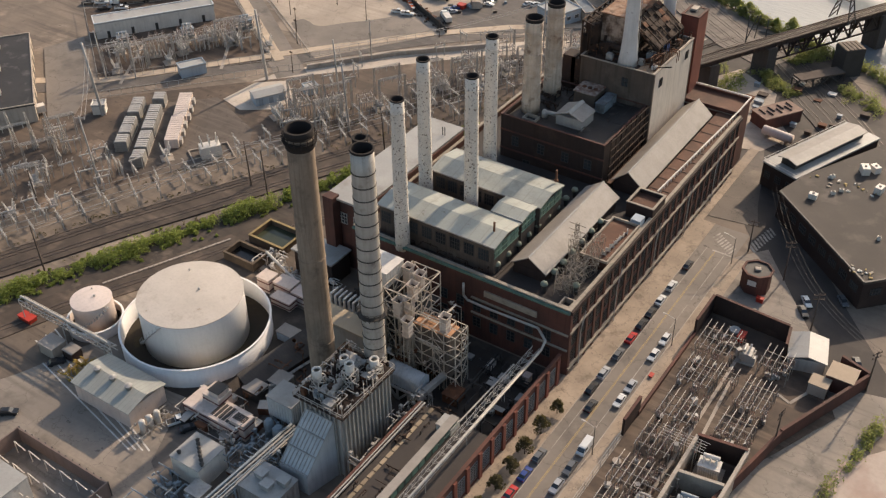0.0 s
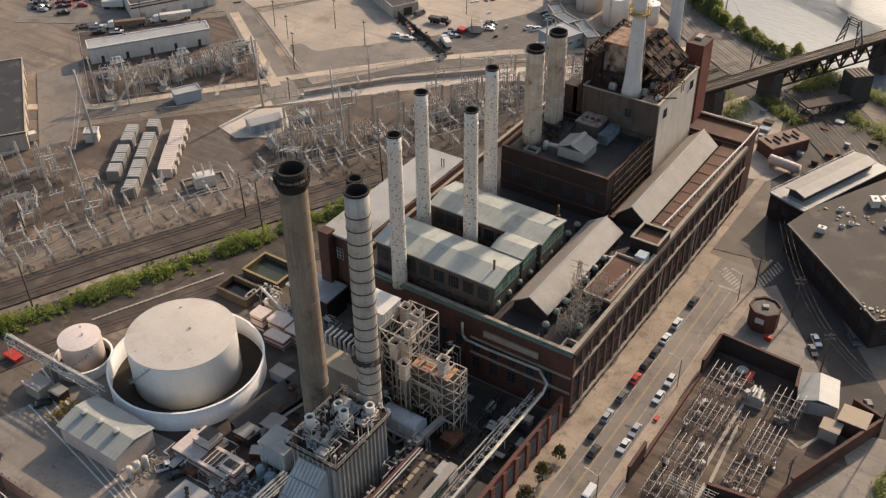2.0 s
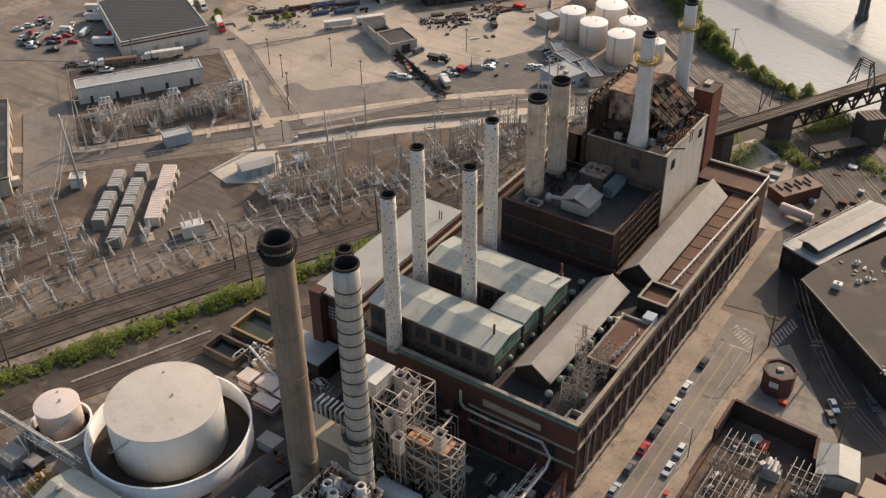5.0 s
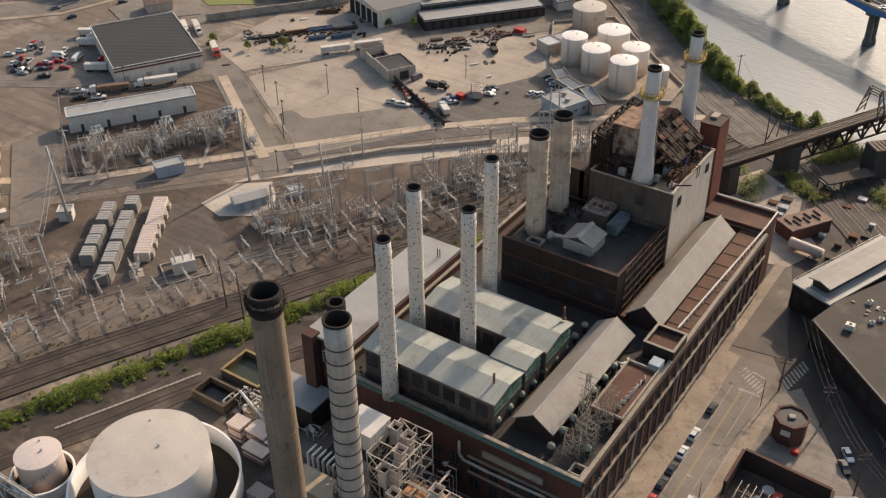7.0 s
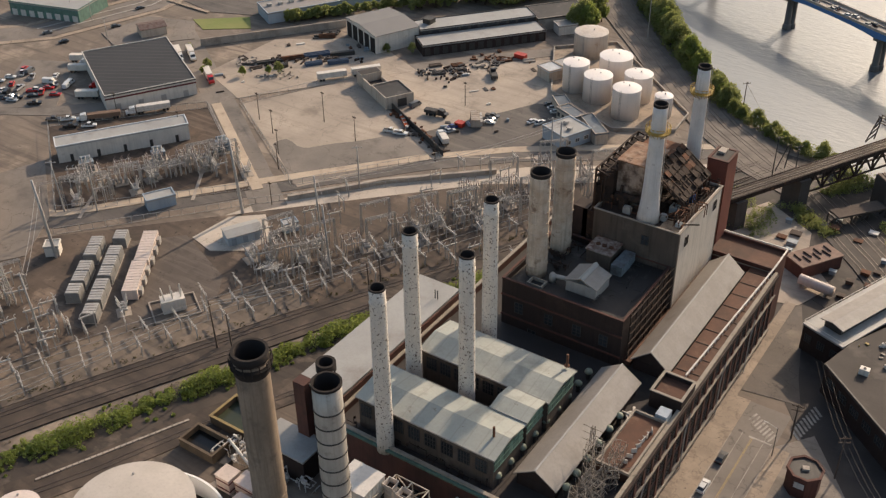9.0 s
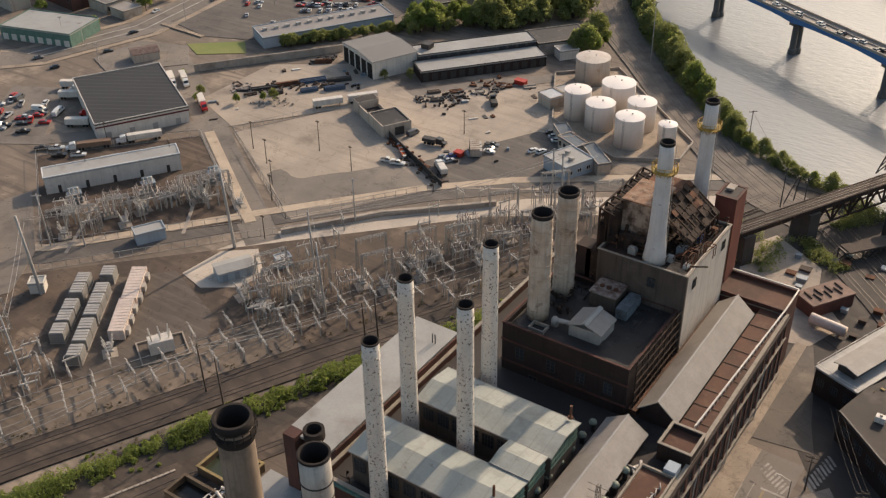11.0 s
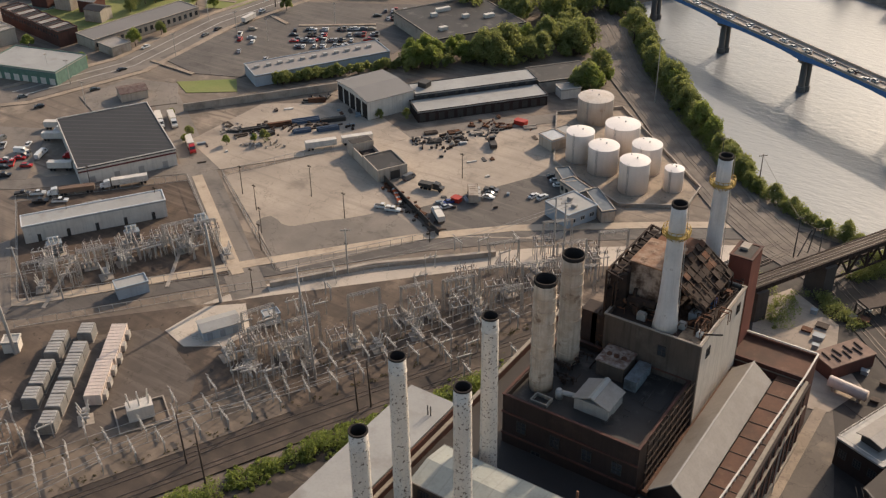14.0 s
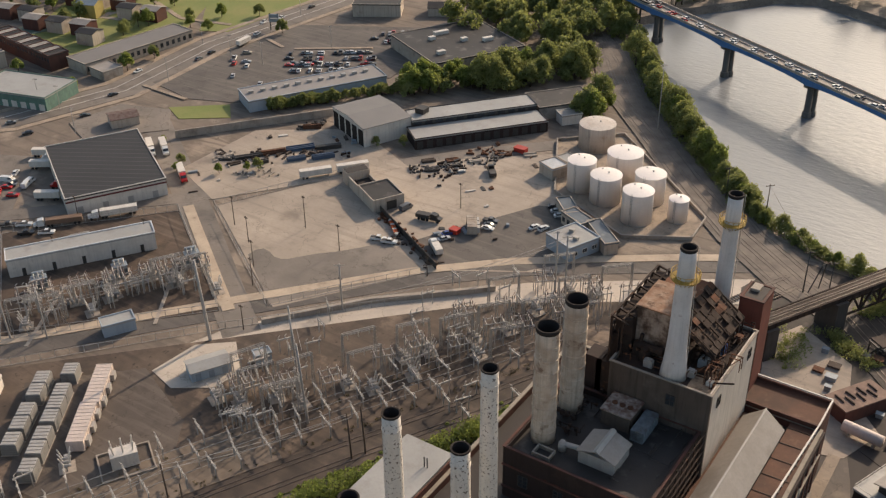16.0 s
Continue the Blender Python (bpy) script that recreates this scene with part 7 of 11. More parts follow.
for i in range(8):
    obox(bm, -55.6 + 0.72 * i, 191.9 - 0.54 * i, 0.05, 2.7, 0.42, LINE_Z, 76)
setting("crosswalk_south", bm, ROAD_WHITE, "white zebra crossing bars", "road marking")
bm = B()
for i in range(9):
    obox(bm, -47.2 + 0.2 * i, 191.5 + 1.08 * i, 0.05, 2.9, 0.5, LINE_Z, -46)
setting("crosswalk_east", bm, ROAD_WHITE, "white zebra crossing bars in shade", "road marking")
for name, x in (("kerb_west", -57.55), ("kerb_east", -49.45)):
    bm = B()
    for i in range(110):
        y = -40 + 2.05 * i
        if y < (194 if x < -55 else 185):
            box(bm, x - 0.09, y, 0, x + 0.09, y + 2.02, 0.20)
    setting(name, bm, CONCRETE, "pale concrete kerb stones", "kerb")
N_ = lambda x, y, d=90: pose(x, y, 0.06, 0, 0, d)
for y, c, k in ((177.6, "black", "car"), (169.0, "white", "suv"), (163.4, "white", "car"), (158.6, "black", "car"), (154.2, "black", "suv"), (149.4, "red", "car"), (143.6, "grey", "suv"), (137.4, "silver", "suv"), (132.4, "black", "suv"), (112.4, "grey", "suv"), (107.4, "blue", "car"), (102.4, "red", "car"), (97.4, "silver", "car"), (92.2, "black", "car"), (86.8, "white", "car")):
    car(c, N_(-56.55, y), "cars parked on the street", k)
for y, c, k in ((152.6, "white", "suv"), (147.2, "white", "car"), (136.9, "silver", "car"), (132.3, "white", "car"), (118.4, "white", "van"), (112.8, "grey", "suv"), (108.0, "silver", "suv"), (102.6, "red", "car"), (97.6, "black", "car"), (92.4, "white", "car")):
    car(c, N_(-50.7, y, -90), "cars parked on the street", k)
car("black", N_(-54.6, 128.2), "cars on the street")


# loose scrap, timber and rubble strewn over the storage yards, too small to pick apart
def litter(seed, zone, n, material, label):
    rnd = random.Random(seed)
    (xa, ya), (xb, yb), w = zone
    d = Vector((xb - xa, yb - ya))
    side = Vector((-d.y, d.x)).normalized()
    deg = math.degrees(math.atan2(d.y, d.x))
    bm = B()
    for _ in range(n):
        k, o = rnd.random(), rnd.gauss(0, w / 2)
        L_ = rnd.choice((0.5, 0.8, 1.2, 2.4))
        obox(bm, xa + d.x * k + side.x * o, ya + d.y * k + side.y * o, 0.0, L_, rnd.uniform(0.25, 0.7), rnd.uniform(0.35, 0.9), deg + rnd.choice((0, 90, 20, -35, 60)))
    tagged(part("yard_litter", bm, material), label, "litter", "litter in the yards", "stuff")


LITTER_ZONES = ((((-250.1, 266.9), (-225.2, 288.4), 3.0), 60), (((-250.8, 270.6), (-234.2, 284.6), 3.5), 50), (((-257.9, 261.8), (-254.3, 268.4), 5), 40), (((-202.9, 287.5), (-184.9, 309.9), 3.0), 80), (((-194.1, 262.3), (-172.0, 251.7), 2.0), 50), (((-196.4, 285.1), (-189.6, 300.0), 5), 40), (((-186.4, 255.0), (-166.1, 247.6), 3.0), 40), (((-246.3, 258.4), (-235.1, 266.9), 3), 40), (((-252.7, 293.3), (-246.0, 302.3), 2.5), 30), (((-195.2, 308.9), (-177.5, 317.4), 2.5), 40))
for k, (zone, n) in enumerate(LITTER_ZONES):
    litter(900 + k, zone, int(0.75 * n), (RUST_DARK, TIMBER, CONCRETE, STEEL_DARK, RUST)[k % 5], ("rusty scrap strewn over the sandy yard", "old timber strewn over the sandy yard", "pale rubble strewn over the sandy yard", "dark metal scraps strewn over the yard", "orange rusty scrap strewn over the yard")[k % 5])

# ---- trees ----
def leaves(name, blobs, n, size, material, seed):
    """One mesh of small four-cornered leaves scattered through overlapping clumps, denser at the skin."""
    rng = np.random.default_rng(seed)
    c = np.repeat(np.array([q[:3] for q in blobs], dtype=float), n, axis=0)
    r = np.repeat(np.array([q[3] for q in blobs], dtype=float), n)
    k = len(c)
    d = rng.normal(size=(k, 3)) * (1, 1, 0.85)
    d /= np.linalg.norm(d, axis=1)[:, None]
    c = c + d * (r * rng.uniform(0.5, 1.1, k))[:, None]
    u = rng.normal(size=(k, 3))
    u /= np.linalg.norm(u, axis=1)[:, None]
    v = np.cross(u, rng.normal(size=(k, 3)))
    v /= np.linalg.norm(v, axis=1)[:, None]
    s = (size * rng.uniform(0.6, 1.4, k))[:, None]
    co = np.stack((c + u * s, c + v * s * 0.65, c - u * s, c - v * s * 0.65), axis=1).reshape(-1, 3)
    me = bpy.data.meshes.new(name)
    me.from_pydata(co.tolist(), [], np.arange(4 * k).reshape(-1, 4).tolist())
    me.materials.append(material)
    return me


def crown_blobs(rnd, x, y, h, r, count=14):
    """Clumps of one crown: a broad uneven dome over the limbs."""
    out = [(x, y, h * 0.82, r * 0.42)]
    for i in range(count):
        a = 2.4 * i + rnd.uniform(-0.5, 0.5)
        k = (i + 0.5) / count
        rr = r * math.sqrt(k) * rnd.uniform(0.6, 0.85)
        z = h * (0.80 - 0.42 * k + rnd.uniform(-0.08, 0.08))
        out.append((x + rr * math.cos(a), y + rr * math.sin(a), z, r * rnd.uniform(0.24, 0.42)))
    return out


TREES = []


def tree(m, h, r, leaf, label, group, seed, n=70, size=0.42, count=14):
    rnd = random.Random(seed)
    root = thing("tree", m, label, "tree", group)
    bm = B()
    lathe(bm, 0, 0, [(0.028 * h, 0), (0.018 * h, h * 0.2), (0.009 * h, h * 0.6)], 7)
    blobs = crown_blobs(rnd, 0, 0, h, r, count)
    for bx, by, bz, br_ in blobs[::2]:
        beam(bm, (0, 0, h * rnd.uniform(0.18, 0.4)), (bx * 0.85, by * 0.85, bz), 0.011 * h, sides=5)
    part("trunk", bm, BARK, root)
    c = new("crown", leaves("crown", blobs, n, size, leaf, seed))
    c.parent = root
    return root


def wood(name, spots, label, category, seed, material, n=60, size=0.5):
    """A far wood whose trees cannot be told apart: one mesh of crowns."""
    rnd = random.Random(seed)
    blobs = []
    for x, y, h, r in spots:
        blobs += crown_blobs(rnd, x, y, h, r, 11)
    return tagged(new(name, leaves(name, blobs, n, size, material, seed)), label, category, kind="stuff")


STREET_TREES = [(-59.0, 123.4, 3.4), (-59.0, 117.4, 4.6), (-59.0, 111.6, 4.2), (-59.0, 106.6, 4.0), (-59.1, 101.8, 3.8), (-59.1, 96.4, 3.8), (-59.1, 90.4, 4.0), (-59.1, 84.2, 4.0)]
for i, (x, y, h) in enumerate(STREET_TREES):
    tree(pose(x, y, 0.18, 0, 0, 50 * i), h, h * 0.42, LEAF_DULL, "small street tree with thin dull green leaves", "street trees", 20 + i, 60, 0.2, 10)


# ---- poles, wires ----
def pole(x, y, h, material, label, group, arms=1, w=0.34, lean=0.0, arm=2.2, deg=0):
    p = thing("utility_pole", pose(x, y, 0, 0, 0, deg), label, "utility pole", group)
    bm = B()
    n = 8
    rings = [ring(bm, lean * z / h, 0, z, w / 2 * (1 - 0.35 * z / h), n) for z in (0, h * 0.5, h)]
    for a, b in zip(rings, rings[1:]):
        for i in range(n):
            bm.faces.new((a[i], a[(i + 1) % n], b[(i + 1) % n], b[i]))
    bm.faces.new(rings[-1])
    part("shaft", bm, material, p, smooth=True)
    for k in range(arms):
        z = h - 0.5 - 1.0 * k
        bm = B()
        beam(bm, (-arm / 2 + lean, 0, z), (arm / 2 + lean, 0, z), 0.14)
        for i in range(4):
            x_ = -arm / 2 + 0.1 + (arm - 0.2) * i / 3 + lean
            beam(bm, (x_, 0, z), (x_, 0, z + 0.35), 0.09)
        part("crossarm", bm, material, p)
    return p


def wire(p, q, sag, material=STEEL_DARK, label="thin black overhead wire", r=0.03, group="overhead wires"):
    bm = B()
    n = 8
    p, q = Vector(p), Vector(q)
    pts = [p.lerp(q, i / n) - Vector((0, 0, sag * 4 * (i / n) * (1 - i / n))) for i in range(n + 1)]
    for a, b in zip(pts, pts[1:]):
        beam(bm, a, b, r * 2, sides=4)
    return tagged(part("overhead_wire", bm, material), label, "wire", group, "stuff")


for x, y, h, d in ((-37.6, 184.2, 10.5, 30), (-27.4, 170.6, 10.5, 35), (-13.4, 160.4, 10.0, 60), (-23.0, 137.0, 9.5, 80), (-47.6, 190.2, 8.5, 10)):
    pole(x, y, h, TIMBER, "brown timber utility pole", "street poles", 2, 0.36, deg=d)
for (xa, ya), (xb, yb) in (((-37.6, 184.2), (-27.4, 170.6)), ((-27.4, 170.6), (-13.4, 160.4)), ((-47.6, 203), (-37.6, 184.2))):
    for o in (-0.9, 0, 0.9):
        wire((xa + o, ya + o * 0.5, 10.0), (xb + o, yb + o * 0.5, 10.0), 0.8, STEEL_DARK, "thin overhead wire over the side street", 0.014)
for y in (152.0, 183.5, 118.0):
    p = pole(-49.0, y, 7.2, STEEL_DARK, "dark steel street lamp post", "street lamps", 0, 0.2)
    bm = B()
    beam(bm, (0, 0, 7.0), (-2.0, 0, 7.5), 0.1)
    box(bm, -2.7, -0.15, 7.42, -1.9, 0.15, 7.56)
    part("lamp_arm", bm, STEEL_GREY, p)

# ---- walled substation east of the street ----
sheet("lot_substation_east", [(-46.4, 60), (-46.4, 166), (-30.6, 165.4), (-21, 158.5), (-16, 150), (-25, 130), (-29, 60)], 0.06, SUB_EARTH, "dark oily gravel of the walled substation", "lot")
yard = thing("substation_wall", O, "dark brick wall round the electrical substation", "wall")
def wall_run(parent, a, b, h, t, material, name="panel"):
    bm = B()
    d = Vector((b[0] - a[0], b[1] - a[1]))
    obox(bm, (a[0] + b[0]) / 2, (a[1] + b[1]) / 2, 0, d.length, t, h, math.degrees(math.atan2(d.y, d.x)))
    part(name, bm, material, parent)
    bm = B()
    obox(bm, (a[0] + b[0]) / 2, (a[1] + b[1]) / 2, h, d.length, t + 0.14, h + 0.14, math.degrees(math.atan2(d.y, d.x)))
    part("coping", bm, CONCRETE if material == CONCRETE else BRICK, parent)


for a, b, h in (((-46.2, 166.4), (-30.4, 165.4), 4.5), ((-46.4, 166.2), (-46.4, 157), 4.5), ((-30.2, 165.4), (-29.2, 160), 4.2), ((-46.4, 157), (-46.4, 131), 1.2), ((-46.6, 132), (-46.6, 125), 4.2), ((-19.4, 163.4), (-13.6, 161.4), 3.6), ((-13.6, 161.4), (-22.6, 138.6), 3.4), ((-22.6, 138.6), (-26.8, 118), 3.2), ((-26.8, 118), (-30, 95), 3.2)):
    wall_run(yard, a, b, h, 0.45, BRICK_DARK if h > 4 else BRICK)
segs = []
for i in range(19):
    y = 122.0 - 3.0 * i
    segs.append(((-46.4, y, 0), (-46.4, y, 2.6)))
for z in (0.3, 1.4, 2.6):
    segs.append(((-46.4, 124, z), (-46.4, 66, z)))
tagged(bars("chain_fence", segs, 0.07, STEEL_GREY), "chain fence posts along the sidewalk", "fence")
# transformer cell of concrete walls
cell = thing("transformer_cell", O, "concrete blast walls round a pale transformer", "transformer cell")
for a, b, h in (((-34.2, 128.6), (-25.6, 129.8), 4.6), ((-34.2, 128.6), (-34.0, 110), 4.4), ((-25.6, 129.8), (-25.8, 112), 4.4), ((-34.0, 119.4), (-26.2, 120.6), 4.2)):
    wall_run(cell, a, b, h, 0.5, CONCRETE if h < 4.5 else BRICK_DARK)


def transformer(m, label, group, s=1.0, body=STEEL_GREY):
    t = thing("transformer", m, label, "transformer", group)
    bm = B()
    box(bm, -1.6 * s, -1.0 * s, 0.3, 1.6 * s, 1.0 * s, 2.8 * s)
    box(bm, -1.75 * s, -1.15 * s, 2.8 * s, 1.75 * s, 1.15 * s, 2.95 * s)
    part("tank", bm, body, t)
    bm = B()
    for i in range(9):
        x = -1.4 * s + 0.35 * s * i
        box(bm, x - 0.05, -1.7 * s, 0.6, x + 0.05, -1.05 * s, 2.5 * s)
        box(bm, x - 0.05, 1.05 * s, 0.6, x + 0.05, 1.7 * s, 2.5 * s)
    part("radiator", bm, body, t)["kind"] = "stuff"
    bm = B()
    beam(bm, (-1.3 * s, 0.8 * s, 3.6 * s), (1.3 * s, 0.8 * s, 3.6 * s), 0.8 * s, sides=12)
    for x in (-0.8, 0.8):
        beam(bm, (x * s, 0.8 * s, 2.9 * s), (x * s, 0.8 * s, 3.4 * s), 0.15)
    part("conservator", bm, body, t, smooth=True)
    for i in range(3):
        x = -1.0 * s + 1.0 * s * i
        bm = B()
        lathe(bm, x, -0.3 * s, [(r_, z_ * s + 0.25 * s * k) for k in range(6) for r_, z_ in ((0.09, 2.95), (0.19, 3.0), (0.09, 3.15))], 8)
        part("bushing", bm, STEEL_WHITE, t)
    bm = B()
    box(bm, -2.3 * s, -2.2 * s, 0, 2.3 * s, 2.2 * s, 0.3)
    part("plinth", bm, CONCRETE, t)
    return t


transformer(pose(-30.2, 124.6, 0.07, 0, 0, 8), "pale grey transformer between concrete walls", "transformers", 1.1, STEEL_WHITE)
transformer(pose(-30.0, 114.6, 0.07, 0, 0, 8), "blue-grey transformer between concrete walls", "transformers", 1.1, STEEL_BLUE)
transformer(pose(-35.2, 156.4, 0.07, 0, 0, 95), "grey transformer among bus frames", "transformers", 0.8)
transformer(pose(-36.6, 112.0, 0.07, 0, 0, 5), "grey transformer among bus frames", "transformers", 0.8)


def bus_grid(x, y, nx, ny, px, py, h, deg, label, group, material=STEEL_WHITE, w=0.16):
    """A low steel grid on posts with switch insulators: a bay of an outdoor substation."""
    t = thing("switch_gantry", pose(x, y, 0, 0, 0, deg), label, "switch gantry", group)
    x0, y0 = -px * (nx - 1) / 2, -py * (ny - 1) / 2
    segs = []
    for i in range(nx):
        for j in range(ny):
            segs.append(((x0 + px * i, y0 + py * j, 0), (x0 + px * i, y0 + py * j, h)))
    bars("post", segs, w, material, t)
    segs = []
    for i in range(nx):
        segs.append(((x0 + px * i, y0 - 0.5, h), (x0 + px * i, -y0 + 0.5, h)))
    for j in range(ny):
        segs.append(((x0 - 0.5, y0 + py * j, h - 0.35), (-x0 + 0.5, y0 + py * j, h - 0.35)))
    bars("beam", segs, w * 1.1, material, t)
    bm = B()
    for i in range(nx):
        for j in range(ny - 1):
            xx, yy = x0 + px * i, y0 + py * (j + 0.5)
            beam(bm, (xx - 0.25, yy, h), (xx - 0.25, yy, h + 0.9), 0.2, sides=6)
            beam(bm, (xx + 0.25, yy, h), (xx + 0.25, yy, h + 0.9), 0.2, sides=6)
            beam(bm, (xx - 0.25, yy, h + 0.9), (xx + 0.5, yy + 0.7, h + 1.3), 0.1)
    part("insulator", bm, mat("insulator_brown", (0.20, 0.12, 0.09), (0.36, 0.33, 0.30), rough=0.4, scale=1.5), t)["kind"] = "stuff"
    return t


def bus_bay(x0, y0, x1, y1, n, h, np_, along="y"):
    """Long parallel tubes on insulators over cross portals, with switchgear standing below."""
    t = thing("bus_bay", O, "weathered white tubular bus bars on steel portals over gravel", "bus bay", "bus bays in the walled substation")

    def at(u, v, z):
        return (u, v, z) if along == "y" else (v, u, z)
    if along != "y":
        x0, y0, x1, y1 = y0, x0, y1, x1
    for i in range(n):
        u = x0 + (x1 - x0) * i / (n - 1)
        bm = B()
        beam(bm, at(u, y0 - random.uniform(0, 0.8), h), at(u, y1 + random.uniform(0, 0.8), h), 0.10, sides=6)
        part("bus_bar", bm, YARD_STEEL, t, smooth=True)
    posts, ins = [], []
    for k in range(np_):
        v = y0 + (y1 - y0) * (k + 0.5) / np_
        bm = B()
        beam(bm, at(x0 - 0.5, v, h - 0.75), at(x1 + 0.5, v, h - 0.75), 0.12)
        part("crossbeam", bm, SCAFFOLD, t)
        for u in (x0 - 0.3, (x0 + x1) / 2, x1 + 0.3):
            posts.append((at(u, v, 0), at(u, v, h - 0.7)))
        ins += [(at(x0 + (x1 - x0) * i / (n - 1), v, h - 0.7), at(x0 + (x1 - x0) * i / (n - 1), v, h)) for i in range(n)]
    bars("post", posts, 0.15, SCAFFOLD, t)
    bars("insulator", ins, 0.2, INSULATOR, t, "", 6)
    low_, pins, boxes_ = [], [], B()
    for k in range(int(abs((x1 - x0) * (y1 - y0)) / 2.2)):
        u, v, z = random.uniform(x0 - 0.6, x1 + 0.6), random.uniform(y0 - 0.6, y1 + 0.6), random.uniform(1.2, 2.6)
        low_ += [(at(u, v, 0), at(u, v, z)), (at(u - 0.5, v, z), at(u + 0.5, v, z))]
        pins += [(at(u + d, v, z), at(u + d, v, z + 0.7)) for d in (-0.4, 0, 0.4)]
        if random.random() < 0.6:
            low_.append((at(u, v, z + 0.7), at(u + random.uniform(-0.8, 0.8), v + random.uniform(-1.2, 1.2), h)))
        if random.random() < 0.3:
            p, q = at(u, v, 0)[:2]
            box(boxes_, p - 0.35, q - 0.3, 0.05, p + 0.35, q + 0.3, random.uniform(0.8, 1.6))
    bars("switch_stand", low_, 0.09, SCAFFOLD, t)
    bars("pin_insulator", pins, 0.17, INSULATOR, t, "", 6)
    part("cubicle", boxes_, STEEL_GREY, t)["kind"] = "stuff"
    return t


INSULATOR = mat("insulator_red_brown", (0.25, 0.105, 0.075), (0.36, 0.30, 0.27), rough=0.4, scale=1.2, amount=1.0)
random.seed(21)
for a in ((-44.0, 150.4, -37.6, 158.4, 6, 4.5, 3), (-43.2, 140.2, -37.6, 147.6, 6, 4.5, 3), (-42.6, 129.4, -36.8, 137.0, 6, 4.6, 3), (-42.6, 120.8, -37.0, 128.4, 5, 4.6, 3), (-31.8, 151.8, -26.8, 157.8, 5, 4.5, 3), (-31.8, 139.8, -27.0, 147.8, 6, 4.5, 3), (-32.2, 131.6, -26.8, 137.6, 5, 4.4, 3), (-43.4, 111.6, -37.8, 118.2, 6, 4.4, 3), (-43.0, 100.0, -37.2, 109.6, 6, 4.4, 3), (-37.2, 146.0, -34.4, 149.6, 3, 3.2, 2)):
    bus_bay(*a)
bus_bay(-39.4, 124.4, -31.8, 127.0, 5, 5.2, 3, "x")
bus_bay(-37.2, 112.0, -33.6, 118.0, 4, 3.8, 2, "x")
random.seed(8)
for i in range(22):
    x, y = random.uniform(-45, -28), random.uniform(98, 162)
    if -35 < x < -25 and y < 131:
        continue
    hh = random.uniform(0.9, 2.4)
    t = thing("switch_cabinet", pose(x, y, 0.06, 0, 0, random.uniform(0, 90)), "small grey switch cabinet on the gravel", "switch cabinet", "switch cabinets")
    bm = B()
    box(bm, -0.5, -0.4, 0, 0.5, 0.4, hh)
    part("body", bm, random.choice((STEEL_GREY, STEEL_WHITE, STEEL_DARK)), t)
    bm = B()
    box(bm, -0.55, -0.45, hh, 0.55, 0.45, hh + 0.08)
    part("lid", bm, STEEL_GREY, t)
for a, b in (((-36.8, 160), (-36.6, 98)), ((-35.6, 150), (-34.4, 130)), ((-27.0, 150.4), (-24.2, 149.2)), ((-24.2, 149.2), (-21.0, 157.0))):
    bm = B()
    d = Vector((b[0] - a[0], b[1] - a[1]))
    obox(bm, (a[0] + b[0]) / 2, (a[1] + b[1]) / 2, 0, d.length, 0.6, 0.29, math.degrees(math.atan2(d.y, d.x)))
    tagged(part("cable_trench", bm, CONCRETE), "pale concrete cable trench cover", "cable trench", "cable trenches")
bm = B()
lathe(bm, -40.2, 163.2, ((1.1, 0.06), (1.1, 0.5), (0.7, 0.55)), 18)
tagged(part("cable_drum", bm, STEEL_WHITE), "pale round cable drum lying flat", "cable drum")
bm = B()
lathe(bm, -44.6, 118.8, ((0.8, 0.06), (0.8, 0.6), (0.5, 0.62)), 16)
tagged(part("round_hatch", bm, CONCRETE), "round concrete hatch on the gravel", "hatch")
crate("red_machine", -38.8, 160.2, 0.06, -37.6, 162.4, 1.5, RED_PAINT, "red work platform in the yard", "machine")
# pale sheet-roof shed by the yard gate and small brick houses
ws = thing("gate_shed", pose(-25.6, 162.4, 0, 0, 0, 15), "pale grey gabled sheet shed", "shed")
bm = B()
box(bm, -3.4, -3.6, 0, 3.4, 3.6, 3.2)
part("wall", bm, CORR, ws)
bm = B()
gable(bm, -3.7, -3.9, 3.7, 3.9, 3.3, 4.3, "y", 0.15)
part("roof", bm, ROOF_WHITE, ws)
crate("brick_lodge", -20.4, 156.6, 0, -15.4, 161.0, 3.6, BRICK, "brick lodge with a tan roof", "lodge", lid=mat("tan_roof", (0.40, 0.31, 0.22), (0.32, 0.25, 0.18)))
crate("tan_shelter", -22.6, 153.6, 0, -19.2, 156.6, 2.8, CONCRETE, "tan flat-roofed shelter beside the wall", "shelter", lid=mat("tan_roof", (0.40, 0.31, 0.22)))
# octagonal brick kiosk
kiosk = thing("brick_kiosk", pose(-41.9, 178.6, 0.15, 0, 0, 22.5), "octagonal brick kiosk with a flat roof", "kiosk")
bm = B()
lathe(bm, 0, 0, ((3.1, 0), (3.1, 4.6)), 8)
part("wall", bm, BRICK, kiosk)
bm = B()
lathe(bm, 0, 0, ((3.2, 4.4), (3.35, 4.5), (3.35, 5.0), (2.85, 5.0), (2.85, 4.7)), 8, False, False)
part("parapet", bm, BRICK, kiosk)
bm = B()
lathe(bm, 0, 0, ((2.9, 4.6), (2.9, 4.7)), 8)
part("roof", bm, ROOF_TAR, kiosk)
bm = B()
box(bm, -0.6, -0.5, 4.7, 0.6, 0.5, 5.1)
part("roof_hatch", bm, CONCRETE, kiosk)
bm = B()
box(bm, -0.9, 2.86, 2.4, 0.9, 2.98, 3.6)
w_ = part("sign_panel", bm, STEEL_WHITE, kiosk)
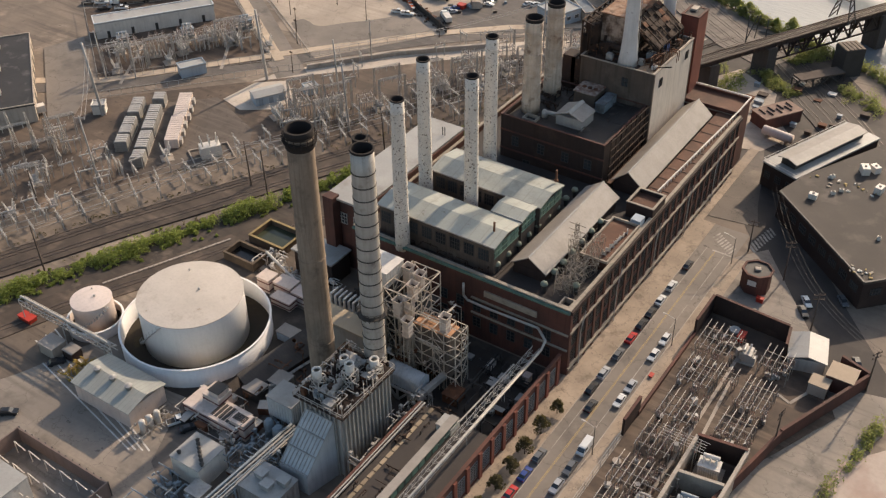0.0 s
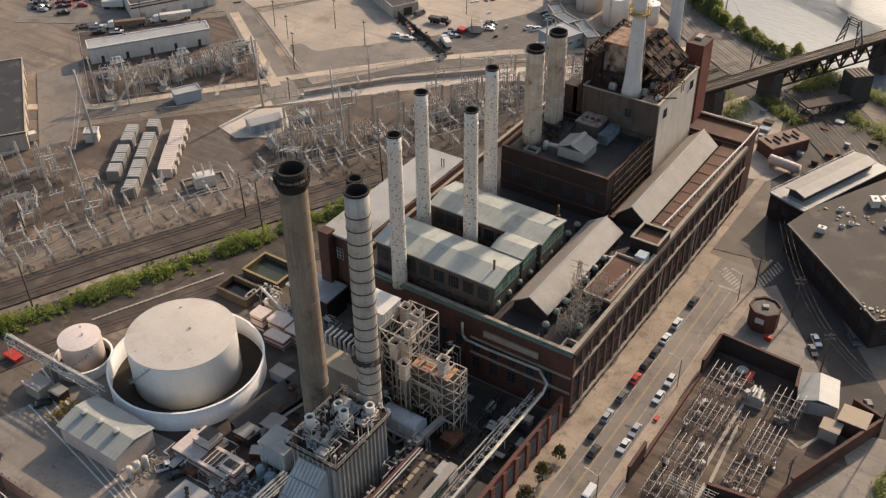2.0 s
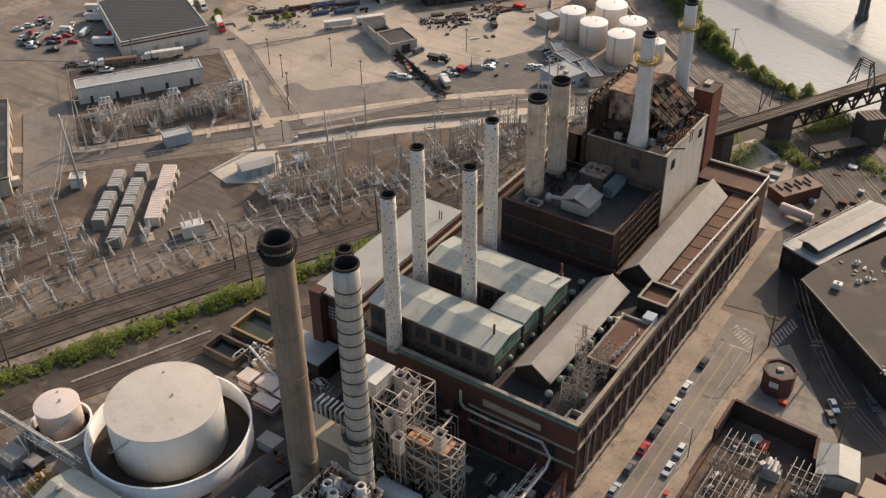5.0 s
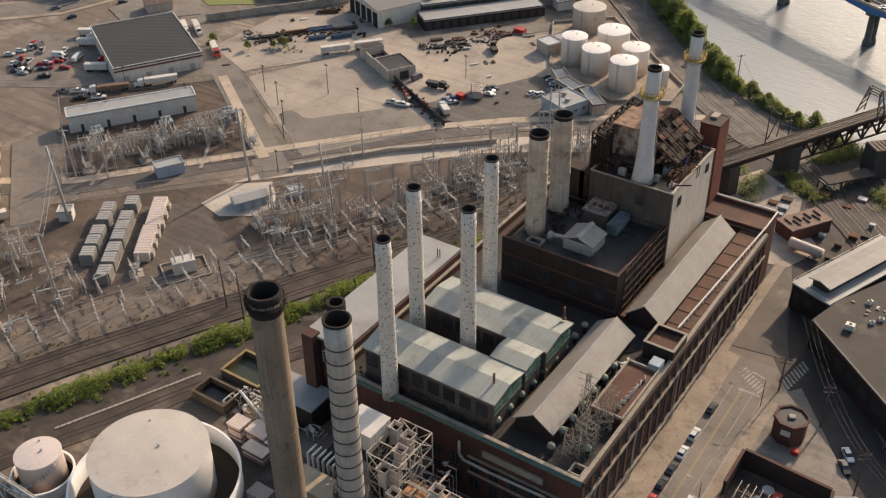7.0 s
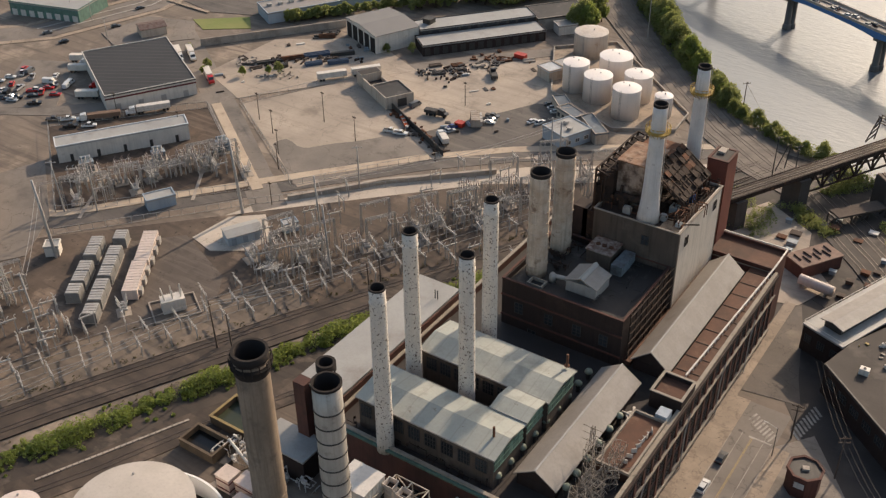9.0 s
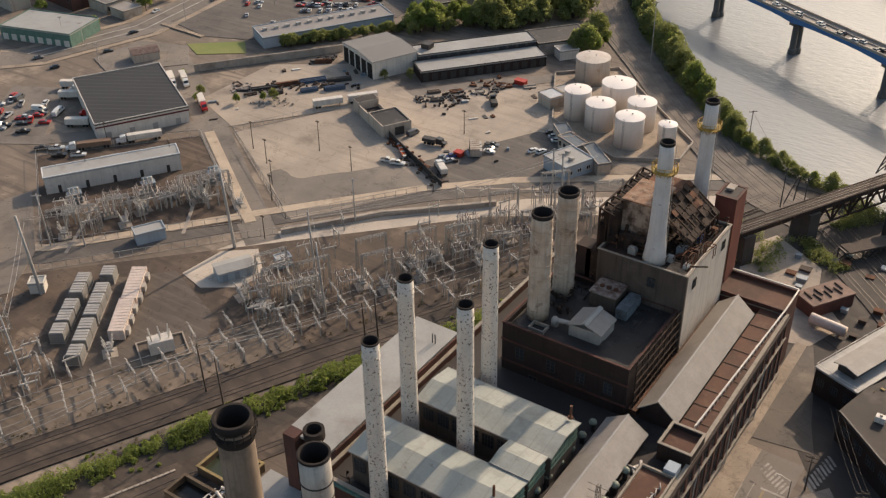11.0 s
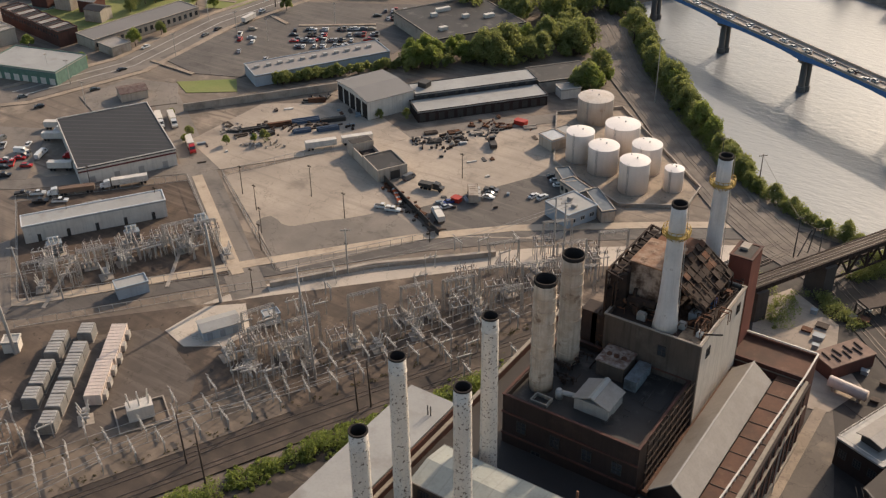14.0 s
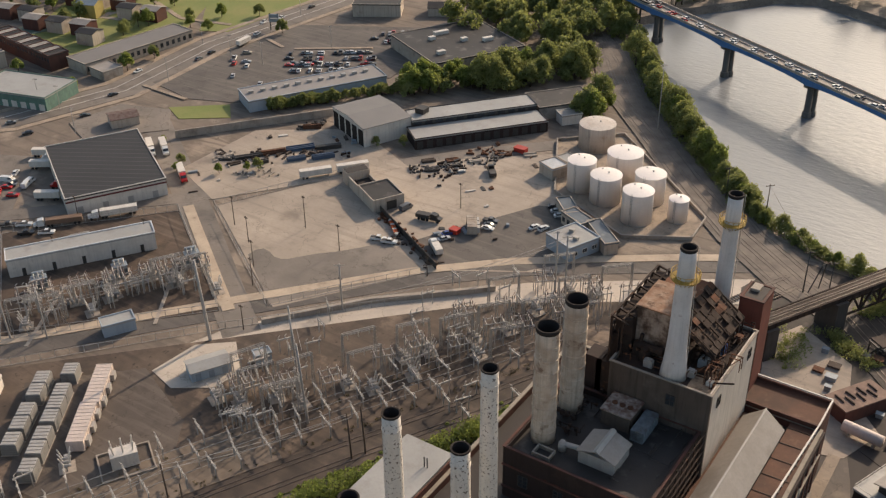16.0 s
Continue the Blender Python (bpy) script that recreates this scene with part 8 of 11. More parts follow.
w_.matrix_basis = pose(0, 0, 0, 0, 0, 157.5)
crate("red_bin", -40.0, 174.2, 0.15, -38.6, 175.0, 1.1, RED_PAINT, "red bin against the kiosk", "bin")
crate("red_barrier", -45.4, 168.2, 0.15, -44.0, 168.6, 1.0, RED_PAINT, "red plastic barrier on the pavement", "barrier", "barriers")
crate("red_barrier", -49.0, 141.4, 0.18, -48.4, 142.4, 0.5, RED_PAINT, "red plastic barrier on the pavement", "barrier", "barriers")
for x, y, d, c in ((-31.0, 179.4, -55, "white"), (-30.6, 176.0, -55, "black"), (-16.8, 166.4, -60, "black"), (-24.8, 183.8, -55, "grey")):
    car(c, N_(x, y, d), "cars on the side street", "car")

# ---- large brick hall and shed across the side street ----
rb = thing("brick_hall", O, "low brick hall with a wide dark flat roof", "hall")
HALL = [(-47.2, 206.3), (-21.8, 183.3), (6.0, 213.0), (-30.0, 246.0), (-45.0, 215.6)]
bm = B()
prism(bm, HALL, 0, 6.6)
part("wall", bm, BRICK_DARK, rb)
bm = B()
prism(bm, [(-47.6, 206.3), (-21.8, 182.9), (6.4, 213.0), (-30.0, 246.3), (-45.0, 215.8)], 6.6, 7.0)
part("roof", bm, mat("roof_felt_worn", (0.068, 0.055, 0.046), (0.045, 0.037, 0.031), rough=0.8, scale=0.09, fine=2, amount=0.95, stain=((0.125, 0.103, 0.085), 0.12, 0.55, 0.68, 0.6)), rb, "wide worn dark flat roof")
for p, q in zip(HALL[:2], HALL[1:3]):
    bm = B()
    beam(bm, (*p, 7.05), (*q, 7.05), 0.35, 0.25)
    part("roof_edge", bm, STEEL_DARK, rb)
random.seed(15)
for i in range(36):
    bm = B()
    s_ = random.uniform(0.12, 0.45)
    box(bm, -s_, -s_ * 0.6, 0, s_, s_ * 0.6, 0.25)
    o = part("roof_debris", bm, random.choice((STONE, WHITE_PAINT, YELLOW_LINE)))
    cx, cy, sp = ((-38.0, 215.5, 2.6), (-32.0, 217.0, 2.2), (-23.0, 186.5, 1.8))[i % 3]
    o.matrix_basis = pose(cx + random.gauss(0, sp), cy + random.gauss(0, sp * 0.5), 7.0, 0, 0, random.uniform(0, 180))
    tagged(o, "scrap of pale debris on the hall roof", "debris", "debris on the hall roof")
for i, (x, y) in enumerate([(-40.3, 207.6), (-35.7, 213.8), (-37.0, 211.7), (-39.2, 218.3), (-28.5, 218.0), (-23.5, 199.8), (-33.6, 224.5), (-31.7, 226.3)]):
    h = (1.3, 0.7, 0.7, 0.8, 1.6, 0.7, 1.8, 1.6)[i]
    crate_ = thing("roof_unit", pose(x, y, 7.0, 0, 0, 20 * i), "small pale roof ventilation unit", "roof unit", "roof units on the hall")
    bm = B()
    box(bm, -h * 0.7, -h * 0.5, 0, h * 0.7, h * 0.5, h)
    part("body", bm, STEEL_WHITE, crate_)
    bm = B()
    lathe(bm, 0, 0, ((0.3, h), (0.3, h + 0.15)), 10)
    part("fan", bm, STEEL_DARK, crate_)
win_h = grid_window("hall_window", 2.6, 1.8, 4, 2)
for i in range(8):
    put_window(win_h, rb, pose(-45.2 + 3.05 * i, 204.5 - 2.76 * i, 3.2, 0, 0, 138), STEEL_DARK)
for i in range(5):
    put_window(win_h, rb, pose(-19.6 + 5.0 * i, 185.7 + 5.35 * i, 3.2, 0, 0, -133), STEEL_DARK)
rs = thing("monitor_shed", pose(-46.1, 227.9, 0, 0, 0, -21), "brick shed with a raised pale roof monitor", "shed")
bm = B()
box(bm, -4.8, -12.8, 0, 4.8, 18.0, 6.2)
part("wall", bm, BRICK_DARK, rs)
bm = B()
box(bm, -5.0, -13.0, 6.2, 5.0, 18.2, 6.6)
part("roof", bm, ROOF_WHITE, rs)
bm = B()
box(bm, -1.8, -10.2, 6.6, 2.2, 15.0, 8.3)
part("monitor_wall", bm, STEEL_DARK, rs)
bm = B()
gable(bm, -2.6, -10.9, 3.0, 15.4, 8.4, 9.0, "y", 0.2)
part("monitor_roof", bm, ROOF_GREY, rs)
bm = B()
for i in range(16):
    y = -12.6 + 2.0 * i
    beam(bm, (-4.9, y, 6.6), (-4.9, y, 7.3), 0.08)
beam(bm, (-4.9, -12.6, 7.3), (-4.9, 17.4, 7.3), 0.08)
beam(bm, (-4.9, -12.8, 7.3), (4.9, -12.8, 7.3), 0.08)
part("railing", bm, STEEL_WHITE, rs)["kind"] = "stuff"
win_m = grid_window("shed_window", 1.6, 1.8, 3, 3)
for i in range(3):
    put_window(win_m, rs, pose(-3.2 + 3.2 * i, -12.8, 2.6, 0, 0, 180), STEEL_DARK)
for i in range(7):
    put_window(win_m, rs, pose(-4.8, -10.5 + 4 * i, 2.6, 0, 0, 90), STEEL_DARK)
# yard by the river: flat brick hut, horizontal tank, oddments
fh = thing("flat_hut", pose(-62.2, 248.5, 0, 0, 0, 58), "flat brick hut with scattered beams on its roof", "hut")
bm = B()
box(bm, -5.9, -2.9, 0, 5.9, 2.9, 3.4)
part("wall", bm, BRICK, fh)
bm = B()
box(bm, -6.1, -3.1, 3.4, 6.1, 3.1, 3.7)
part("roof", bm, mat("hut_roof", (0.24, 0.155, 0.115), (0.14, 0.09, 0.07), scale=0.4, amount=0.9), fh)
for i in range(7):
    bm = B()
    box(bm, -1.3, -0.12, 0, 1.3, 0.12, 0.3)
    o = part("roof_beam", bm, RUST_DARK, fh)
    o.matrix_basis = pose(-4.4 + 1.45 * i, (-1) ** i * 0.7, 3.7, 0, 0, 88 + 4 * (i % 3))
ht = thing("horizontal_tank", pose(-58.6, 239.4, 0, 0, 0, -8), "tan horizontal tank on saddles", "tank")
bm = B()
beam(bm, (-4, 0, 1.9), (4, 0, 1.9), 2.4, sides=18)
part("shell", bm, PINK, ht, smooth=True)
for x in (-2.6, 2.6):
    bm = B()
    box(bm, x - 0.25, -1.0, 0, x + 0.25, 1.0, 1.1)
    part("saddle", bm, CONCRETE, ht)
random.seed(31)
for i in range(22):
    x, y = -48 - random.uniform(-6, 26), 246 + random.uniform(-6, 26)
    if x + 0.9 * y > 200 or y < 236:
        continue
    s = random.uniform(0.5, 1.3)
    crate("yard_pallet", x - s, y - s * 0.7, 0.04, x + s, y + s * 0.7, random.uniform(0.4, 1.5), random.choice((RUST, TIMBER, STEEL_WHITE, STEEL_BLUE, CONCRETE)), "stacked crate in the riverside yard", "crate", "crates in the riverside yard")

# vehicles standing in the plant yard
for x, y, d, c, k in ((-115.8, 83.6, 60, "white", "pickup"), (-112.9, 83.3, 60, "black", "car"), (-143.7, 67.8, 35, "black", "suv"), (-147.2, 81.7, 60, "black", "car")):
    car(c, pose(x, y, 0.17, 0, 0, d), "vehicles in the plant yard", k)

# ---- railway ----
def track(line, label, group, gauge=1.435 / TRUE, ties=True, z=0.25):
    """One track: ballast bed, rails and sleepers along a line of points."""
    pts = [Vector((x, y, 0)) for x, y in line]
    dense = []
    for a, b in zip(pts, pts[1:]):
        n = max(1, int((b - a).length / 6))
        dense += [a.lerp(b, i / n) for i in range(n)]
    dense.append(pts[-1])
    t = thing("railway_track", O, label, "railway track", group)
    bm = B()
    for a, b in zip(dense, dense[1:]):
        d = (b - a).normalized()
        n = Vector((-d.y, d.x, 0))
        for s in (-1, 1):
            beam(bm, a + n * s * gauge / 2 + Vector((0, 0, z + 0.14)), b + n * s * gauge / 2 + d * 0.02 + Vector((0, 0, z + 0.14)), 0.12, 0.16)
    part("rail", bm, RAIL_STEEL, t)["kind"] = "stuff"
    bm = B()
    total = 0.0
    for a, b in zip(dense, dense[1:]):
        d = b - a
        n = Vector((-d.y, d.x, 0)).normalized()
        k = int(d.length / 0.85)
        for i in range(k):
            c = a + d * (i / k)
            beam(bm, c - n * 1.02 + Vector((0, 0, z)), c + n * 1.02 + Vector((0, 0, z)), 0.24, 0.16)
    part("sleeper", bm, TIMBER, t)["kind"] = "stuff"
    return t


def offset(line, d):
    out = []
    for i, p in enumerate(line):
        a, c = Vector(line[max(i - 1, 0)]), Vector(line[min(i + 1, len(line) - 1)])
        v = (c - a).normalized()
        out.append((p[0] - v.y * d, p[1] + v.x * d))
    return out


RAIL = [(-222, 10), (-200, 60), (-183.2, 95.8), (-172.8, 119.0), (-160.6, 143.6), (-147.3, 170.4), (-136.5, 191), (-126, 211), (-110, 243), (-98, 268), (-88, 290)]
band("verge_switchyard", offset(RAIL, 11.0)[1:6], 13.0, 0.05, VERGE, "pale sandy gravel strip under the switch trestles", "gravel strip")
band("ballast_west", offset(RAIL[:-1], -0.4), 9.0, 0.18, BALLAST, "dark gravel railway bed", "railway bed", 0.3)
for d in (2.2, -2.4):
    track(offset(RAIL, d), "rusty railway track on dark gravel", "railway tracks")
RAIL2 = [(-196, 20), (-176, 62), (-164.8, 82), (-160.4, 94), (-152.0, 110.5), (-144.6, 128.6), (-134, 150), (-127.5, 165), (-118, 186), (-108, 212)]
band("verge_siding", offset(RAIL2, -3.0), 24.0, 0.03, CINDER_TAN, "dark earth and cinders beside the siding", "railway bed")
# brown earth, coloured darker to hold the shadows along the track bed
band("ballast_thicket", offset(RAIL2, 6.0), 15.0, 0.05, SIDING, "dark earth with bed shade in its colour under the thicket", "railway bed")
band("ballast_siding", offset(RAIL2, 0.8), 7.5, 0.16, BALLAST, "dark gravel siding bed", "railway bed", 0.3)
track(RAIL2, "rusty siding track beside the plant", "railway tracks", z=0.22)
# concrete troughing along the siding
bm = B()
for i in range(26):
    a, b = Vector((-158.5, 104.0)), Vector((-146.5, 131.0))
    c = a.lerp(b, i / 26)
    obox(bm, c.x, c.y, 0, 1.0, 0.5, 0.55, 66)
tagged(part("cable_trough", bm, CONCRETE), "pale concrete cable troughing by the siding", "cable trough", kind="stuff")
# river line: four curved tracks
RIVER = [(-20, 228), (-32.1, 243.4), (-46.7, 260.6), (-70.2, 284.6), (-86.4, 292), (-104.4, 306.2), (-125.4, 327.2), (-149, 353.5), (-171.8, 378), (-190, 404), (-209.3, 429), (-222.8, 453), (-232, 480), (-240, 540)]
RIVER = offset(RIVER, 3.0)
band("ballast_river_south", RIVER[:4], 15.0, 0.15, CINDER_SHADED, "cinder bed of the river railway, darkened for shade", "railway bed", 0.3)
band("ballast_river", RIVER[3:], 15.0, 0.16, BALLAST_PALE, "dark gravel bed of the river railway", "railway bed", 0.3)
for d in (-5.4, -1.8, 1.8, 5.4):
    track(offset(RIVER, d), "rusty curved railway track by the river", "railway tracks", z=0.22)
for x, y, col in ((-212.0, 434.0, "white"), (-217.0, 430.0, "black")):
    truck(pose(x, y, 0.4, 0, 0, 118), col, STEEL_WHITE, 5.0, True, 3.0, "service trucks on the tracks", "white service truck on the railway")

# ---- green thicket between the tracks ----
rnd = random.Random(3)
THICKET = [(-184.2, 65.1), (-174.2, 87.6), (-164.4, 110.1), (-153.8, 134.6), (-142.6, 160.2), (-133.2, 180.4), (-123.4, 201), (-116.2, 217.6)]
clumps = []
for (xa, ya), (xb, yb) in zip(THICKET, THICKET[1:]):
    d = Vector((xb - xa, yb - ya))
    n = Vector((-d.y, d.x)).normalized()
    for i in range(int(d.length * 6.5)):
        k = rnd.random()
        o = rnd.gauss(0, 1.75)
        cx, cy = xa + d.x * k + n.x * o, ya + d.y * k + n.y * o
        if math.sin(cy * 0.41) + 0.6 * math.sin(cy * 0.9 + cx) < -1.15:
            continue
        r = rnd.uniform(0.5, 1.5) * max(0.4, 1.15 - abs(o) / 4) * (1.15 + 0.35 * math.sin(cy * 0.23))
        clumps.append((cx, cy, r * 0.85, r))
tagged(new("thicket", leaves("thicket", clumps, 70, 0.20, LEAF_LIGHT, 3)), "bright green thicket along the railway", "shrubs", kind="stuff")
# dry weeds at the feet of the switchyard and the plant
weeds = []
for i in range(420):
    y = rnd.uniform(70, 226)
    ln = offset(RAIL, rnd.choice((6.2, 5.6, 15.4, -6.8, -9.5)) + rnd.uniform(-0.8, 0.8))
    for (xa, ya), (xb, yb) in zip(ln, ln[1:]):
        if ya <= y < yb:
            weeds.append((xa + (xb - xa) * (y - ya) / (yb - ya), y, 0.25, rnd.uniform(0.2, 0.5)))
tagged(new("weeds", leaves("weeds", weeds, 26, 0.11, LEAF_DULL, 8)), "dry brownish weeds along the tracks", "weeds", kind="stuff")

# ---- switchyard ----
def portal(m, w, h, label, group, material=STEEL_GREY, lattice=True):
    """A tall line portal: two legs, a lattice crossbeam and hanging strings."""
    t = thing("line_portal", m, label, "line portal", group)
    for s in (-1, 1):
        bm = B()
        if lattice:
            for dx, dy in ((-0.3, -0.3), (0.3, -0.3), (0.3, 0.3), (-0.3, 0.3)):
                beam(bm, (s * w / 2 + dx, dy, 0), (s * w / 2 + dx * 0.4, dy * 0.4, h), 0.1)
            n = int(h / 0.9)
            for i in range(n):
                z0_, z1_ = h * i / n, h * (i + 1) / n
                beam(bm, (s * w / 2 - 0.3, -0.3, z0_), (s * w / 2 + 0.3, -0.3, z1_), 0.06)
                beam(bm, (s * w / 2 + 0.3, 0.3, z0_), (s * w / 2 - 0.3, 0.3, z1_), 0.06)
        else:
            beam(bm, (s * w / 2, 0, 0), (s * w / 2, 0, h), 0.4, sides=8)
        part("leg", bm, material, t)
    bm = B()
    for dy in (-0.25, 0.25):
        for dz in (0, 0.5):
            beam(bm, (-w / 2, dy, h - dz), (w / 2, dy, h - dz), 0.1)
    n = int(w / 0.8)
    for i in range(n):
        xa, xb = -w / 2 + w * i / n, -w / 2 + w * (i + 1) / n
        for dy in (-0.25, 0.25):
            beam(bm, (xa, dy, h - (0.5 if i % 2 else 0)), (xb, dy, h - (0 if i % 2 else 0.5)), 0.06)
    part("crossbeam", bm, material, t)
    for i in range(3):
        x = -w / 2 + w * (i + 0.5) / 3
        bm = B()
        beam(bm, (x, 0, h - 0.5), (x, 0, h - 1.7), 0.18, sides=6)
        part("insulator_string", bm, STEEL_WHITE, t)
    return t


def switch_support(m, label, group, material=YARD_STEEL, h=3.0, w=5.0):
    """A short trestle: two legs, a pale crossbar and raised switch arms."""
    t = thing("switch_support", m, label, "switch support", group)
    for s in (-1, 1):
        bm = B()
        beam(bm, (s * w * 0.36, 0, 0), (s * w * 0.36, 0, h), 0.2)
        part("leg", bm, material, t)
    bm = B()
    beam(bm, (-w / 2, 0, h), (w / 2, 0, h), 0.3)
    part("crossbar", bm, material, t)
    for i in range(3):
        x = -w * 0.4 + w * 0.4 * i
        bm = B()
        beam(bm, (x, 0, h), (x, 0, h + 0.8), 0.2, sides=6)
        beam(bm, (x, 0, h + 0.8), (x + 0.5, 0.3, h + 0.95), 0.12)
        part("insulator", bm, material, t)
    return t


def breaker(m, label, group):
    t = thing("circuit_breaker", m, label, "circuit breaker", group)
    bm = B()
    for i in range(3):
        beam(bm, (-0.9, -1.1 + 1.1 * i, 1.5), (0.9, -1.1 + 1.1 * i, 1.5), 0.7, sides=10)
        beam(bm, (0, -1.1 + 1.1 * i, 0), (0, -1.1 + 1.1 * i, 1.3), 0.3)
    part("tank", bm, STEEL_GREY, t, smooth=True)
    for i in range(3):
        for s in (-1, 1):
            bm = B()
            y = -1.1 + 1.1 * i
            beam(bm, (s * 0.5, y, 1.8), (s * 1.2, y * 1.25, 3.9), 0.26, sides=8)
            part("bushing", bm, STEEL_WHITE, t)
    bm = B()
    box(bm, -1.6, -1.8, -0.05, 1.6, 1.8, 0.15)
    part("pad", bm, CONCRETE, t)
    bm = B()
    box(bm, -0.3, 1.7, 0.15, 0.5, 2.3, 1.6)
    part("control_box", bm, STEEL_GREY, t)
    return t


TRK = math.degrees(math.atan2(24.5, 12.2))  # heading of the tracks
random.seed(77)
first = None
for row, (off, y0, y1, step) in enumerate(((7.5, 70, 214, 5.4), (12.5, 76, 222, 6.2), (18.0, 84, 226, 7.6))):
    for i in range(int((y1 - y0) / step)):
        y = y0 + step * i + random.uniform(-0.6, 0.6)
        ln = offset(RAIL, off)
        for (xa, ya), (xb, yb) in zip(ln, ln[1:]):
            if ya <= y < yb:
                x = xa + (xb - xa) * (y - ya) / (yb - ya)
                d = math.degrees(math.atan2(yb - ya, xb - xa)) + 90
                break
        m = pose(x, y, 0.03, 0, 0, d + random.uniform(-6, 6))
        if row == 2 and i % 4 == 1:
            continue
        if first is None:
            first = switch_support(m, "white steel switch trestle on gravel", "switch trestles by the railway")
        else:
            copy_thing(first, m)
bus0 = None
for off in (7.5, 12.5):
    ln = offset(RAIL, off)
    for o in (-1.2, 1.2):
        segs = []
        l2 = offset(RAIL, off + o)
        dense = []
        for a, b in zip(l2[1:8], l2[2:9]):
            for k in range(4):
                dense.append(Vector((*a, 3.55)).lerp(Vector((*b, 3.55)), k / 4))
        for a, b in zip(dense, dense[1:]):
            segs.append((a, b))
        tagged(bars("bus_pipe", segs, 0.10, STEEL_GREY, None, "", 6), "long grey bus pipe over the trestles", "bus pipe", "bus pipes")
# tall portals, breakers and frames in the yard; positions in plan
p0 = portal(pose(-168.0, 184.0, 0, 0, 0, 58), 7.5, 8.6, "grey steel line portal in the switchyard", "line portals")
PORTALS = [(-173.5, 187.6, 60), (-163.0, 190.6, 58), (-160.0, 182.4, 60), (-152.6, 201.0, 55), (-157.8, 205.6, 55), (-149.6, 214.6, 50), (-143.0, 222.0, 50), (-138.6, 230.8, 48), (-131.0, 238.0, 48), (-142.4, 241.4, 48), (-128.6, 250.4, 45), (-136.4, 257.4, 45), (-122.4, 260.6, 45), (-206.6, 127.0, 62), (-199.8, 117.8, 62), (-212.0, 138.0, 62), (-218.0, 128.6, 62), (-207.6, 108.6, 62), (-131.6, 224.6, 50), (-121.8, 241.6, 46)]
for x, y, d in PORTALS:
    copy_thing(p0, pose(x, y, 0, 0, 0, d + random.uniform(-4, 4)))
b0 = breaker(pose(-169.8, 180.2, 0.05, 0, 0, 60), "grey circuit breaker with white bushings", "circuit breakers")
for x, y in ((-164.6, 186.0), (-158.8, 187.2), (-154.6, 197.4), (-149.2, 199.2), (-150.0, 211.6), (-146.6, 216.6), (-141.0, 226.2), (-136.0, 233.4), (-134.6, 243.6), (-127.4, 246.4), (-131.8, 254.8), (-125.8, 257.2), (-175.0, 178.6), (-190.6, 117.0), (-203.0, 121.6), (-196.2, 109.4), (-184.6, 147.6), (-144.8, 207.6), (-137.0, 221.6)):
    copy_thing(b0, pose(x, y, 0.05, 0, 0, 60 + random.uniform(-10, 10)))
s0 = switch_support(pose(-171.6, 175.6, 0.05, 0, 0, 150), "tall white disconnect switch frame", "switch frames", YARD_STEEL, 3.6, 3.8)
random.seed(12)
cnt = 0
while cnt < 112:
    k = random.random()
    if k < 0.34:
        x, y = random.uniform(-178, -146), random.uniform(170, 216)
        ok = (y - 170) > -(x + 178) * 0.1 and -0.9 * x - 0.44 * y > 62 and -0.9 * x - 0.44 * y < 80
    elif k < 0.74:
        x, y = random.uniform(-160, -112), random.uniform(200, 268)
        ok = 8 < (-(x + 126) * 0.87 + (y - 211) * -0.48 + 8) + 6 < 34 and y < 274 + (x + 120) * 0.8
    else:
        x, y = random.uniform(-224, -186), random.uniform(96, 140)
        ok = True
    if ok:
        copy_thing(s0, pose(x, y, 0.05, 0, 0, random.choice((150, 60)) + random.uniform(-10, 10)))
        cnt += 1
# pale tubular bus frames that crowd the northern half of the yard
random.seed(21)
frames_ = [(-166.0, 186.6, 60), (-170.6, 182.0, 60), (-161.6, 187.0, 58), (-156.6, 194.4, 56), (-151.0, 205.4, 54), (-146.6, 211.6, 52), (-140.6, 218.8, 50), (-145.4, 229.0, 50), (-136.4, 227.0, 48), (-133.0, 233.6, 48), (-139.4, 237.0, 48), (-126.6, 240.4, 46), (-131.8, 247.0, 46), (-137.0, 251.2, 46), (-121.6, 250.6, 45), (-127.0, 256.4, 45), (-117.4, 257.6, 45)]
for i, (x, y, d) in enumerate(frames_):
    bus_grid(x, y, 3, 2 + i % 2, 2.0, 2.2, 4.4 + 1.3 * (i % 3), d + random.uniform(-5, 5), "pale tubular bus frame in the switchyard", "bus frames in the switchyard", YARD_STEEL, 0.16)
bt = thing("large_transformer", pose(-176.0, 154.6, 0.05, 0, 0, 58), "pale grey power transformer with tall bushings", "transformer")
bm = B()
box(bm, -2.6, -1.5, 0.3, 2.6, 1.5, 3.4)
part("tank", bm, STEEL_WHITE, bt)
for i in range(6):
    bm = B()
    beam(bm, (-1.8 + 1.8 * (i % 3), -0.6 + 1.2 * (i // 3), 3.4), (-2.1 + 2.1 * (i % 3), -1.0 + 2.0 * (i // 3), 5.8), 0.3, sides=8)
    part("bushing", bm, STEEL_WHITE, bt)
bm = B()
for i in range(10):
    box(bm, -2.4 + 0.5 * i, 1.5, 0.6, -2.3 + 0.5 * i, 2.5, 3.0)
part("radiator", bm, STEEL_GREY, bt)
wall_box(bt, -5.0, -4.2, 0, 5.4, 4.4, 0.5, CONCRETE, 0.3, "bund_wall")

